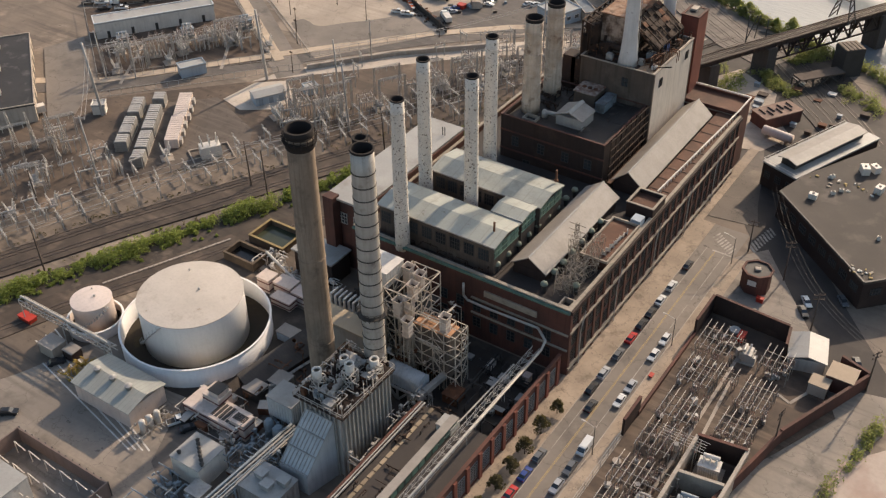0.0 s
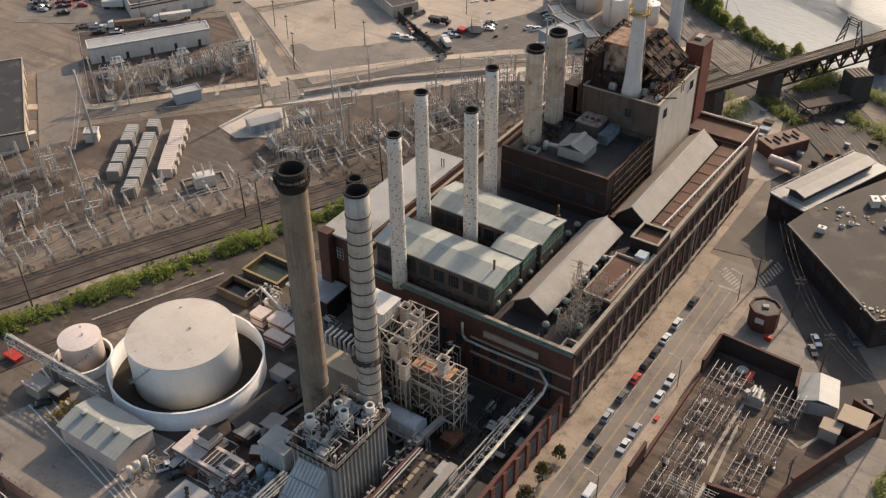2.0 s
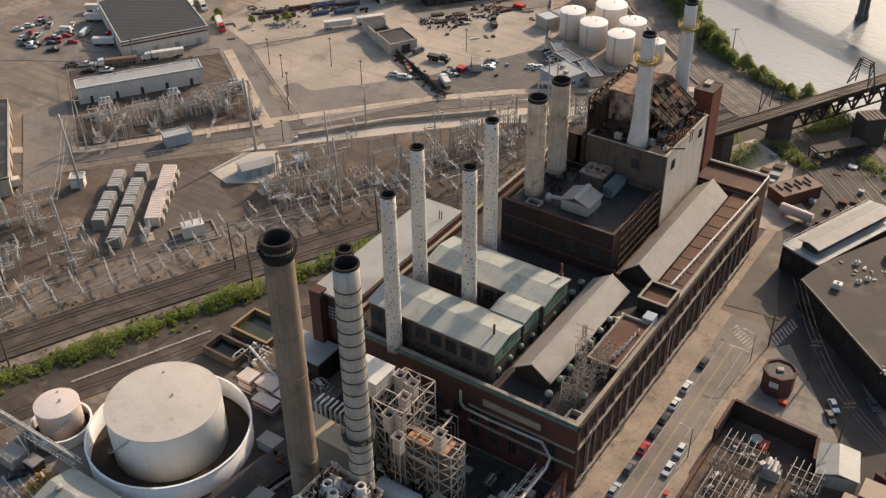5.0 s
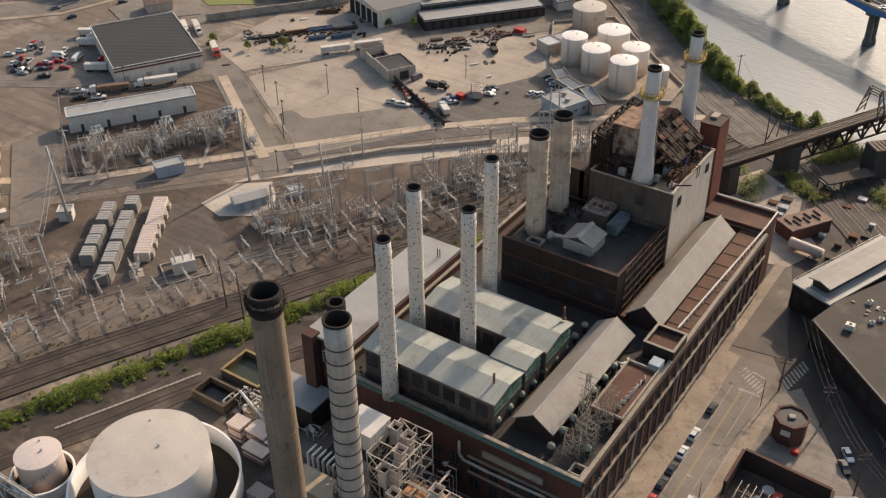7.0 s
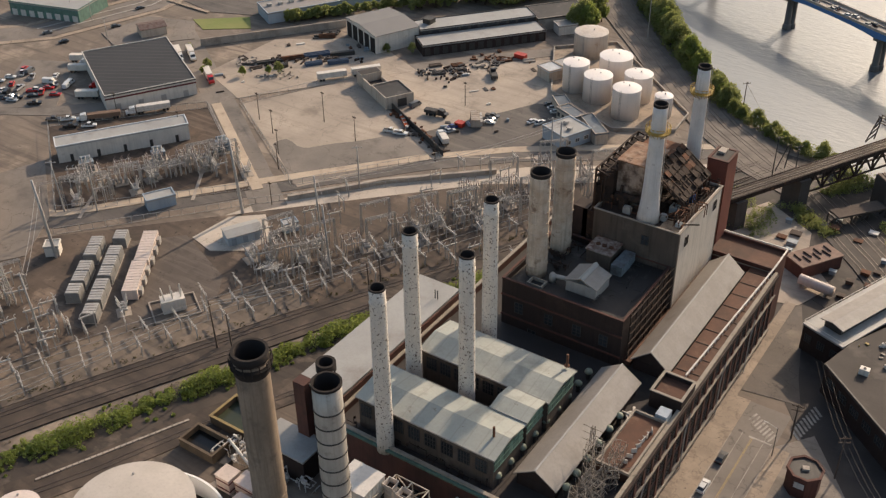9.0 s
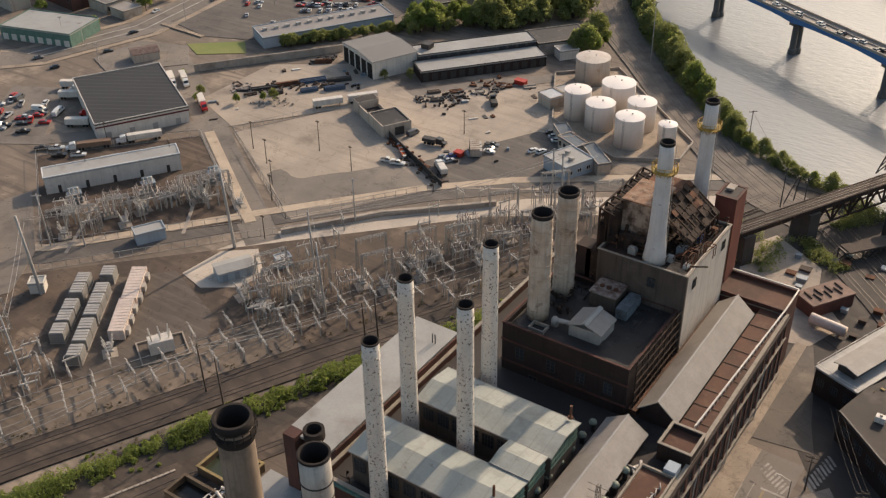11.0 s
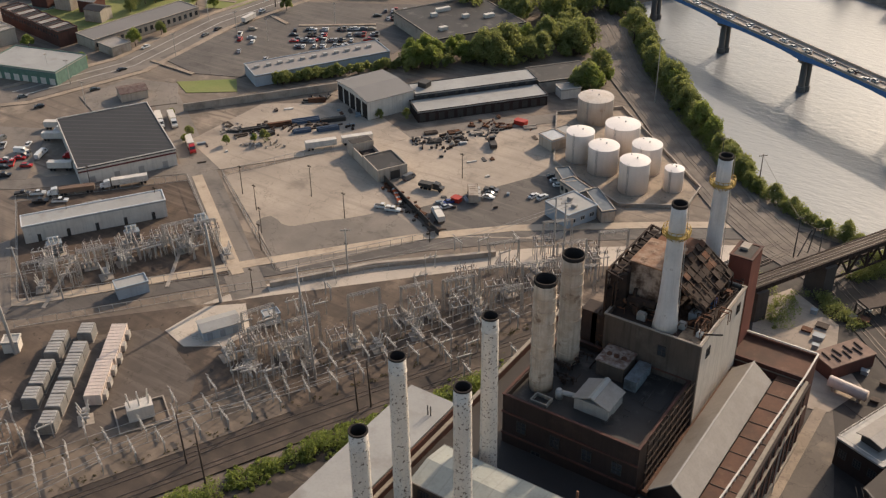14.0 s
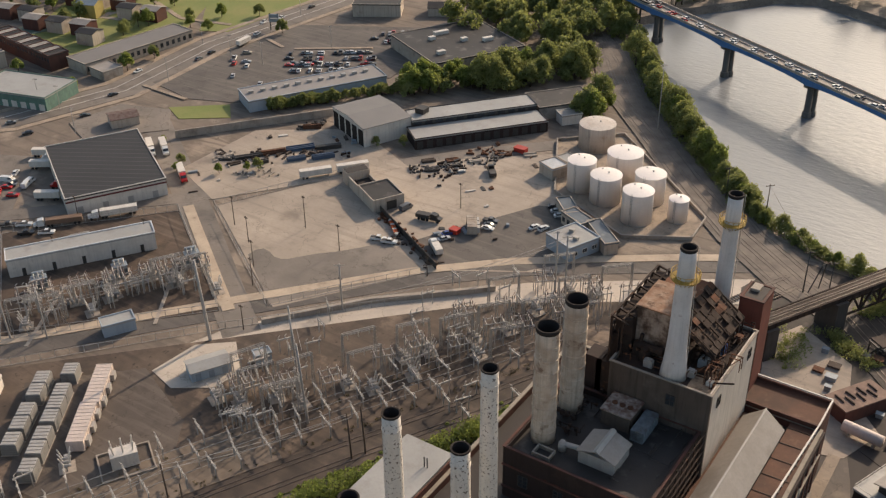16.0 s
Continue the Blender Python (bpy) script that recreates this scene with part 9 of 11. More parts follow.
# poles of the yard
for x, y, h, w, lean in ((-191.5, 193.4, 21.5, 0.9, -1.0), (-154.0, 183.4, 20.0, 0.6, -0.8), (-164.2, 192.4, 20.0, 0.6, -0.6), (-173.8, 219.4, 13.0, 0.45, 0), (-215.4, 153.8, 21.5, 0.9, -1.2), (-190.0, 130.2, 19.0, 0.6, -1.0), (-132.0, 252.6, 17.5, 0.6, 0), (-135.0, 253.2, 17.5, 0.6, 0), (-230.8, 168.8, 15.0, 0.5, -0.6), (-223.6, 173.4, 14.0, 0.45, 0)):
    pole(x, y, h, STEEL_GREY, "tall grey steel pole in the switchyard", "switchyard poles", 1 if h < 20 else 0, w, lean, 2.6, 35)
for x, y, h in ((-158.0, 149.8, 12.5), (-150.2, 147.2, 14.0), (-139.8, 179.8, 11.5), (-138.4, 182.4, 12.0), (-173.4, 100.0, 12.0), (-193.2, 114.8, 11.0), (-186.6, 92.6, 12.0), (-120.0, 222.0, 11.0)):
    pole(x, y, h, TIMBER, "dark timber pole by the railway", "railway poles", 0, 0.42, -0.5)
for a, b, s in (((-191.5, 193.4, 20.5), (-215.4, 153.8, 20.5), 1.5), ((-154.4, 183.4, 18.5), (-164.5, 192.4, 18.5), 0.4), ((-164.5, 192.4, 18.5), (-132, 252.6, 16.5), 2.0), ((-190.5, 130.2, 18), (-215.4, 153.8, 20), 1.0), ((-158.4, 149.8, 11.8), (-139.8, 179.8, 11), 1.0), ((-158.4, 149.8, 11.8), (-173.4, 100, 11.3), 1.2)):
    for o in (-0.7, 0.7):
        wire((a[0] + o, a[1], a[2]), (b[0] + o, b[1], b[2]), s, STEEL_GREY, "thin overhead line over the switchyard", 0.035)

# white lattice masts at the west corner of the yard
for x, y in ((-216.8, 132.9), (-212.5, 135.7), (-208.4, 136.3), (-221.4, 130.4)):
    t = thing("lattice_mast", pose(x, y, 0.03, 0, -4, 50), "white leaning steel lattice mast in the switchyard", "mast", "lattice masts in the switchyard")
    bm = B()
    for dx, dy in ((-0.55, -0.55), (0.55, -0.55), (0.55, 0.55), (-0.55, 0.55)):
        beam(bm, (dx, dy, 0), (dx * 0.3, dy * 0.3, 10.5), 0.13)
    for k in range(12):
        f0, f1, z0_, z1_ = 1 - 0.058 * k, 1 - 0.058 * (k + 1), 0.875 * k, 0.875 * (k + 1)
        for a, b in (((-1, -1), (1, -1)), ((1, -1), (1, 1)), ((1, 1), (-1, 1)), ((-1, 1), (-1, -1))):
            beam(bm, (0.55 * f0 * a[0], 0.55 * f0 * a[1], z0_), (0.55 * f1 * b[0], 0.55 * f1 * b[1], z1_), 0.08)
    part("lattice", bm, YARD_STEEL, t)["kind"] = "stuff"

# rows of battery cubicles and long white containers
CUB = mat("cubicle_grey", (0.25, 0.24, 0.222), (0.17, 0.162, 0.15), rough=0.5, scale=0.5, stripes=((0, 0, 1), 0.5, (0.10, 0.095, 0.09), 0.6), stain=((0.09, 0.075, 0.062), 0.5, 0.57, 0.7, 0.5))


def cubicle(m, L_, W_, h):
    t = thing("equipment_cubicle", m, "grey steel equipment cubicle with a ribbed top", "cubicle", "rows of cubicles")
    bm = B()
    box(bm, -L_ / 2, -W_ / 2, 0.15, L_ / 2, W_ / 2, h)
    part("body", bm, CUB, t)
    bm = B()
    for i in range(4):
        x = -L_ / 2 + L_ * (i + 0.5) / 4
        box(bm, x - L_ / 10, -W_ / 2 + 0.2, h, x + L_ / 10, W_ / 2 - 0.2, h + 0.22)
    part("cooling_fan", bm, STEEL_GREY, t)
    bm = B()
    box(bm, -L_ / 2 - 0.15, -W_ / 2 - 0.15, 0, L_ / 2 + 0.15, W_ / 2 + 0.15, 0.15)
    part("plinth", bm, CONCRETE, t)
    return t


c0 = cubicle(pose(-209.4, 161.4, 0.05, 0, 0, -54), 4.0, 3.2, 2.7)
for d in (4.3, 10.6, 14.9, 19.8):
    copy_thing(c0, pose(-209.4 + 0.576 * d, 161.4 - 0.817 * d, 0.05, 0, 0, -54))
for d in (0.0, 7.0, 11.3, 15.6, 20.8, 25.1, 30.2):
    copy_thing(c0, pose(-206.6 + 0.59 * d, 166.6 - 0.807 * d, 0.05, 0, 0, -54))



def container(m, L_, label, group, material=STEEL_WHITE, W_=3.4, h=2.8):
    t = thing("long_container", m, label, "container", group)
    bm = B()
    box(bm, -L_ / 2, -W_ / 2, 0.2, L_ / 2, W_ / 2, h)
    part("body", bm, material, t)
    bm = B()
    n = int(L_ / 1.1)
    for i in range(n + 1):
        x = -L_ / 2 + L_ * i / n
        box(bm, x - 0.07, -W_ / 2 - 0.07, 0.3, x + 0.07, W_ / 2 + 0.07, h + 0.06)
    part("rib", bm, material, t)["kind"] = "stuff"
    for i in range(3):
        bm = B()
        x = -L_ / 3 + L_ / 3 * i
        box(bm, x - 0.9, W_ / 2, 0.4, x + 0.9, W_ / 2 + 0.8, 2.0)
        part("air_unit", bm, STEEL_GREY, t)
    return t


container(pose(-197.6, 166.6, 0.05, 0, 0, -53), 12.9, "long cream ribbed equipment container", "long containers", PINK)
container(pose(-190.4, 156.4, 0.05, 0, 0, -53), 12.2, "long cream ribbed equipment container", "long containers", PINK)


def shed_(x, y, L_, W_, h, rise, deg, wall_m, roof_m, label, group="", name="shed"):
    t = thing(name, pose(x, y, 0, 0, 0, deg), label, name.replace("_", " "), group)
    bm = B()
    box(bm, -L_ / 2, -W_ / 2, 0, L_ / 2, W_ / 2, h)
    part("wall", bm, wall_m, t)
    bm = B()
    if rise:
        gable(bm, -L_ / 2 - 0.25, -W_ / 2 - 0.25, L_ / 2 + 0.25, W_ / 2 + 0.25, h + 0.05, h + rise, "x", 0.15)
        part("roof", bm, roof_m, t)
        bm = B()
        for s in (-1, 1):
            x_ = s * (L_ / 2 - 0.05)
            v = [bm.verts.new(p) for p in ((x_, -W_ / 2, h), (x_, W_ / 2, h), (x_, 0, h + rise - 0.12))]
            bm.faces.new(v)
        part("gable_end", bm, wall_m, t)
    else:
        box(bm, -L_ / 2 - 0.15, -W_ / 2 - 0.15, h, L_ / 2 + 0.15, W_ / 2 + 0.15, h + 0.35)
        part("roof", bm, roof_m, t)
        bm = B()
        for a in ((-L_ / 2 - 0.15, -W_ / 2 - 0.15, L_ / 2 + 0.15, -W_ / 2 + 0.1), (-L_ / 2 - 0.15, W_ / 2 - 0.1, L_ / 2 + 0.15, W_ / 2 + 0.15), (-L_ / 2 - 0.15, -W_ / 2 + 0.1, -L_ / 2 + 0.1, W_ / 2 - 0.1), (L_ / 2 - 0.1, -W_ / 2 + 0.1, L_ / 2 + 0.15, W_ / 2 - 0.1)):
            box(bm, a[0], a[1], h + 0.35, a[2], a[3], h + 0.6)
        part("parapet", bm, wall_m, t)
    return t


def doors_on(t, L_, W_, side, n, w, h, material, z=0.0):
    """Doors or shutters in a row on the long side (side -1 or 1) of a shed."""
    for i in range(n):
        x = -L_ / 2 + L_ * (i + 0.5) / n
        bm = B()
        y = side * W_ / 2
        box(bm, x - w / 2, min(y, y + side * 0.08), z, x + w / 2, max(y, y + side * 0.08), z + h)
        part("door", bm, material, t)


sm = shed_(-183.4, 184.8, 8.8, 5.0, 2.7, 0.8, 61, PANEL_BLUE, ROOF_WHITE, "small pale blue gabled switch house", name="switch_house")
doors_on(sm, 8.8, 5.0, -1, 3, 1.2, 2.1, STEEL_BLUE)
sheet("pavement_switchhouse", [(-194, 178), (-186, 176), (-178.5, 181), (-177, 188), (-186, 196), (-193, 190)], 0.05, CONC_PALE, "pale concrete apron of the switch house")
shed_(-176.0, 194.0, 3.6, 2.6, 2.3, 0, 61, PANEL_BLUE, ROOF_WHITE, "small pale blue kiosk", name="kiosk")
shed_(-217.2, 154.6, 3.4, 3.0, 2.6, 0, 40, STEEL_WHITE, ROOF_WHITE, "white equipment hut beside a steel pole", name="hut")

# ---- fenced substation in the north ----
sw = shed_(-212.4, 184.8, 7.4, 4.0, 2.8, 0, 61, PANEL_BLUE, ROOF_WHITE, "pale blue control hut", name="control_hut")
up = shed_(-245.2, 201.8, 36.5, 6.2, 4.8, 0, 56, STEEL_WHITE, ROOF_WHITE, "long pale switchgear hall with a white roof", name="switchgear_hall")
up.children[0].data.materials[0] = PANEL_WHITE
doors_on(up, 36.5, 6.2, -1, 5, 0.9, 2.3, STEEL_DARK)
for i, (x, y) in enumerate(((-242.6, 186.4), (-230.4, 201.2), (-219.6, 215.4))):
    transformer(pose(x, y, 0.05, 0, 0, 59), "blue-grey transformer by the long hall", "transformers by the hall", 1.1, STEEL_BLUE)
random.seed(9)
for i in range(11):
    k = i / 10
    bus_grid(-237.0 + 24 * k, 178.6 + 33.6 * k, 3, 3, 1.9, 2.1, 4.2 + 1.4 * (i % 2), 59 + random.uniform(-3, 3), "white tubular bus frame in the north substation", "bus frames in the north substation", YARD_STEEL, 0.115)
random.seed(91)
for i in range(46):
    k, o = random.random(), random.uniform(-7.5, 8.5)
    x, y = -238.0 + 27 * k + 0.86 * o, 177.0 + 36 * k - 0.51 * o
    copy_thing(b0 if i % 4 == 0 else s0, pose(x, y, 0.1, 0, 0, random.choice((59, 149)) + random.uniform(-8, 8)))
for x, y in ((-231, 174.0), (-227.4, 176.6), (-216.4, 204.6), (-211.6, 208.0), (-224.4, 184.6)):
    copy_thing(p0, pose(x, y, 0, 0, 0, 59))
for a, b in (((-225.0, 168.6), (-238.4, 190.4)), ((-207.0, 190.8), (-222.6, 213.0))):
    bm = B()
    d = Vector((b[0] - a[0], b[1] - a[1]))
    obox(bm, (a[0] + b[0]) / 2, (a[1] + b[1]) / 2, 0, d.length, 0.9, 0.2, math.degrees(math.atan2(d.y, d.x)))
    tagged(part("cable_trench", bm, CONCRETE), "pale concrete cable trench cover", "cable trench", "cable trenches")


def fence_line(pts, h, label, category="fence", step=3.0, material=STEEL_GREY, solid=None):
    t = thing("fence", O, label, category, "fences")
    segs = []
    for (xa, ya), (xb, yb) in zip(pts, pts[1:]):
        d = Vector((xb - xa, yb - ya))
        n = max(1, int(d.length / step))
        for i in range(n + 1):
            segs.append(((xa + d.x * i / n, ya + d.y * i / n, 0), (xa + d.x * i / n, ya + d.y * i / n, h)))
        for z in (0.2, h):
            segs.append(((xa, ya, z), (xb, yb, z)))
        if solid:
            bm = B()
            obox(bm, (xa + xb) / 2, (ya + yb) / 2, 0, d.length, 0.12, h - 0.1, math.degrees(math.atan2(d.y, d.x)))
            part("panel", bm, solid, t)
    bars("post", segs, 0.09, material, t)
    return t


fence_line([(-198.4, 203.2), (-243, 233), (-274, 198), (-232, 167), (-198.4, 203.2)], 2.2, "chain link fence round the substation")
fence_line([(-190, 210.8), (-165.6, 245.2)], 2.0, "chain link fence along the empty lot")
fence_line([(-190, 210.8), (-236.6, 240.4), (-219, 274.4)], 2.0, "chain link fence round the empty lot")
fence_line([(-217.6, 275.6), (-165.2, 246.4)], 2.0, "dark screened fence between the lots", material=STEEL_DARK, solid=STEEL_DARK)
fence_line([(-224, 160), (-191.8, 198.6), (-160, 233)], 2.0, "chain link fence of the switchyard")
ret = thing("retaining_wall", O, "weathered concrete retaining wall along the service road", "retaining wall")
for a, b in (((-186.0, 204.6), (-170, 225.6)), ((-170, 225.6), (-152.6, 241.6)), ((-152.6, 241.6), (-147.8, 246.4))):
    bm = B()
    d = Vector((b[0] - a[0], b[1] - a[1]))
    obox(bm, (a[0] + b[0]) / 2, (a[1] + b[1]) / 2, 0, d.length, 1.0, 1.5, math.degrees(math.atan2(d.y, d.x)))
    part("panel", bm, CONCRETE, ret)

# ---- northern quarter: warehouses, lots, tank farm ----
wh = shed_(-276.1, 235.7, 27.8, 37.8, 5.0, 0, 60, STEEL_WHITE, mat("roof_charcoal", (0.040, 0.037, 0.036), (0.029, 0.027, 0.026), rough=0.6, scale=0.06, fine=2, stripes=((-0.5, 0.866, 0), 2.6, (0.085, 0.078, 0.073), 0.8)), "white warehouse with a charcoal flat roof and a red stripe", name="warehouse")
bm = B()
box(bm, -14.0, -19.0, 3.9, 14.0, -18.92, 4.4)
part("stripe", bm, MAROON, wh)
bm = B()
box(bm, -14.0, 18.92, 3.9, 14.0, 19.0, 4.4)
part("stripe", bm, MAROON, wh)
doors_on(wh, 27.8, 37.8, -1, 4, 1.6, 2.2, STEEL_GREY)
gs = shed_(-230.4, 305.6, 17.0, 21.0, 6.4, 0.9, 66, STEEL_WHITE, mat("roof_mid_grey", (0.21, 0.195, 0.18), (0.17, 0.16, 0.15), rough=0.6, scale=0.06), "big grey-roofed shed open on one side", name="open_shed")
# flat black panels on the closed wall paint the unlit inside of bays
for i in range(5):
    bm = B()
    x = -8.5
    y = -10 + 4.2 * i
    box(bm, x - 0.1, y, 0, x - 0.02, y + 3.2, 5.4)
    part("bay_opening", bm, SOOT, gs)
lw = shed_(-206.6, 327.6, 42.0, 9.0, 5.0, 0, 51, STEEL_DARK, ROOF_WHITE, "long white-roofed freight shed", name="freight_shed")
lf = shed_(-199.8, 320.8, 44.0, 9.5, 3.3, 0, 51, BRICK_DARK, ROOF_WHITE, "long low white-roofed loading shed", name="loading_shed")
doors_on(lf, 44.0, 9.5, -1, 14, 1.9, 2.4, STEEL_DARK, 0.3)
doors_on(lw, 42.0, 9.0, -1, 12, 2.4, 1.0, GLASS_DARK, 3.8)
crate("tank_house", -219.4, 314.2, 0, -216.2, 317.4, 7.0, STEEL_DARK, "dark square bunker tower", "bunker", lid=STEEL_DARK)
shed_(-187.6, 353.0, 20.0, 13.0, 4.0, 0, 51, CONCRETE, ROOF_TAR, "grey flat-roofed depot with a lean-to", name="depot")
shed_(-180.2, 345.4, 7.0, 5.0, 3.0, 0, 51, STEEL_WHITE, ROOF_GREY, "small grey-roofed lean-to beside the depot", name="lean_to")
fl = thing("low_building", pose(-198.6, 268.4, 0, 0, 0, -29), "low pale building with dark sunken flat roofs", "building")
for n_, a, mm in (("wall", (-5.4, -5.0, 0, 5.4, 4.4, 3.5), STUCCO), ("court_wall", (-16.0, -5.0, 0, -5.4, -4.6, 3.5), STUCCO), ("court_wall", (-14.6, 1.4, 0, -5.4, 1.8, 2.8), STUCCO), ("end_block", (-16.4, -5.2, 0, -12.6, 1.8, 4.3), STUCCO), ("roof", (-5.1, -4.7, 3.5, 5.1, 4.1, 3.62), ROOF_TAR), ("court_floor", (-12.6, -4.6, 0, -5.4, 1.4, 1.6), ROOF_DARK), ("end_roof", (-16.2, -5.0, 4.3, -12.8, 1.6, 4.4), ROOF_DARK), ("gate", (5.4, -1.0, 0, 5.48, 2.0, 2.7), STEEL_DARK)):
    bm = B()
    box(bm, *a)
    part(n_, bm, mm, fl)
for a in ((-5.4, -5.0, 5.4, -4.7), (-5.4, 4.1, 5.4, 4.4), (-5.4, -4.7, -5.1, 4.1), (5.1, -4.7, 5.4, 4.1)):
    bm = B()
    box(bm, a[0], a[1], 3.5, a[2], a[3], 3.95)
    part("parapet", bm, STUCCO, fl)
of = shed_(-141.2, 274.0, 10.0, 9.4, 3.8, 0, 68, PANEL_BLUE, ROOF_WHITE, "small pale blue office with a white roof", name="office")
for s, d in ((-1, 180), (1, 0)):
    for i in range(3):
        put_window(grid_window("office_window", 1.5, 1.2, 2, 1), of, pose(-3.2 + 3.2 * i, s * 4.7, 1.4, 0, 0, d), STEEL_WHITE)
for x, y in ((-142.6, 275.6), (-139.8, 272.6)):
    crate("roof_unit", x - 0.5, y - 0.4, 4.15, x + 0.8, y + 0.6, 4.9, STEEL_GREY, "grey roof air unit", "air unit", "air units")
shed_(-150.6, 289.0, 9.0, 4.0, 3.2, 0, -45, STUCCO, ROOF_SLATE, "pale office wing with a dark blue-grey roof", "office wings", "office_wing")
ow = shed_(-145.4, 284.6, 8.4, 4.4, 3.4, 0, -25, STUCCO, ROOF_SLATE, "pale office wing with a dark blue-grey roof", "office wings", "office_wing")
doors_on(ow, 8.4, 4.4, -1, 4, 1.1, 1.3, GLASS_DARK, 1.2)
shed_(-136.2, 281.0, 12.6, 3.8, 3.2, 0, -42, STUCCO, ROOF_SLATE, "pale office wing with a dark blue-grey roof", "office wings", "office_wing")
shed_(-163.6, 314.8, 4.6, 7.6, 3.0, 0, 66, STUCCO, ROOF_WHITE, "small white depot building", "", "small_depot")
shed_(-166.0, 309.0, 5.6, 6.4, 3.4, 0, 66, STUCCO, CORR_BLUE, "small pale workshop with a blue-grey roof", "", "workshop")
for x, y, r, h, mm in ((-163.8, 332.6, 5.6, 8.2, TANK_RUSTY), (-147.4, 317.6, 5.2, 8.8, TANK_WHITE), (-155.2, 305.6, 4.1, 9.2, TANK_WHITE), (-146.0, 302.4, 4.4, 8.4, TANK_WHITE), (-135.6, 308.9, 4.3, 8.8, TANK_WHITE), (-133.8, 296.8, 4.2, 9.4, TANK_WHITE), (-124.5, 302.8, 2.7, 6.8, TANK_WHITE)):
    rim_tank("fuel_tank", x, y, r, h, TANK_CREAM if mm is TANK_WHITE else mm, "white cylindrical fuel tank on sandy ground" if mm is TANK_WHITE else "weathered fuel tank streaked with rust", "tank farm", 0.35, False)
sheet("lot_tankfarm", [(-176, 330), (-160, 345), (-118, 306), (-118, 294), (-132, 286), (-160, 300)], 0.05, PAVING, "pale ground of the tank farm", "lot")
bund = thing("tank_bund", O, "low concrete wall round the tank farm", "bund wall")
for a, b in (((-160, 299), (-133, 286)), ((-133, 286), (-117, 295)), ((-117, 295), (-118, 307)), ((-118, 307), (-160, 345)), ((-160, 345), (-176, 330)), ((-176, 330), (-160, 299))):
    wall_run(bund, a, b, 1.0, 0.3, CONCRETE)

# trailers and trucks
truck(pose(-267.0, 207.2, 0.2, 0, 0, 228), "white", mat("trailer_brown", (0.20, 0.13, 0.09), (0.15, 0.10, 0.07)), 10.0, True, 2.6, "trucks by the warehouse", "brown open trailer with a white tractor unit")
truck(pose(-258.2, 218.4, 0.2, 0, 0, 232), "white", STEEL_WHITE, 10.5, True, 3.0, "trucks by the warehouse", "pale trailer with a white tractor unit")
truck(pose(-221.2, 273.6, 0.2, 0, 0, 51), "white", STEEL_WHITE, 10.0, False, 3.2, "white trailers on the back road", "long white box trailer on the road")
truck(pose(-214.2, 282.4, 0.2, 0, 0, 51), "white", STEEL_WHITE, 10.0, False, 3.2, "white trailers on the back road", "long white box trailer on the road")
TR = [(-305.0, 234.4, 34, "white", True), (-303.4, 232.0, 34, "white", True), (-298.6, 228.6, 34, "white", False), (-283.6, 219.4, 34, "white", False), (-280.6, 216.6, 34, "white", True), (-286.0, 221.6, 34, "red", True)]
for i, (x, y, d, c, tr) in enumerate(TR):
    truck(pose(x + 4, y + 3, 0.2, 0, 0, d + 180 * (i % 2)), c, STEEL_WHITE if c != "red" else RUST, 7.5, tr, 3.2, "trucks parked beside the warehouse", "white box truck parked beside the warehouse" if c != "red" else "rusty flat truck with a red cab")
for x, y, d, c in ((-274.6, 257.6, -35, "white"), (-277.8, 255.0, -35, "white"), (-256.4, 247.6, -35, "red")):
    truck(pose(x, y, 0.12, 0, 0, d), c, STEEL_WHITE, 7.0, True, 3.0, "trucks in the alley", "white box truck in the alley" if c == "white" else "white trailer with a red cab")
random.seed(41)
for i in range(46):
    x, y = random.uniform(-316, -284), random.uniform(198, 232)
    u, v = (x + 303) * 0.8 + (y - 213) * -0.6, (x + 303) * 0.6 + (y - 213) * 0.8
    if not (-16 < u < 12 and -9 < v < 13):
        continue
    car(random.choice(("white", "black", "silver", "white", "grey", "red")), pose(x, y, 0.12, 0, 0, random.choice((34, 124)) + random.uniform(-15, 15)), "vehicles in the truck park", random.choice(("car", "pickup", "van", "suv")))
for x, y, d in ((-276, 201.6, 40), (-272.4, 204.0, 40), (-268.0, 201.4, 40), (-290.0, 205.6, 40), (-263.6, 204.6, 40)):
    car(random.choice(("white", "black")), pose(x, y, 0.12, 0, 0, d), "vehicles by the long hall", "pickup")

# loose plant and scrap in the yards
def scrap(x, y, L_, W_, h, deg, material, label, group, name="scrap_pile"):
    t = thing(name, pose(x, y, 0.06, 0, 0, deg), label, name.replace("_", " "), group)
    for i in range(6):
        bm = B()
        k = random.uniform(-0.3, 0.3)
        box(bm, -L_ / 2 + 0.3 * random.random(), -W_ / 2 + W_ * i / 6, 0, L_ / 2 - 0.5 * random.random(), -W_ / 2 + W_ * (i + 0.8) / 6, h * random.uniform(0.5, 1))
        part("beam", bm, material, t)
    return t


random.seed(19)
for x, y, L_, W_, d in ((-250.0, 269.0, 9, 2, 52), (-245.6, 275.4, 8, 2.4, 52), (-240.6, 282.0, 9, 2.6, 52), (-233.6, 287.4, 8, 2.6, 50), (-236.6, 275.6, 6, 2.0, 52), (-247.6, 296.0, 6, 1.6, 40), (-244.2, 268.0, 5, 2, 60), (-230.6, 281.0, 7, 2, 52)):
    scrap(x, y, L_, W_, 1.5, d, random.choice((STEEL_DARK, mat("blue_steel", (0.06, 0.09, 0.14)), STEEL_DARK, RUST)), "stack of dark steel beams in the yard", "steel stacks")
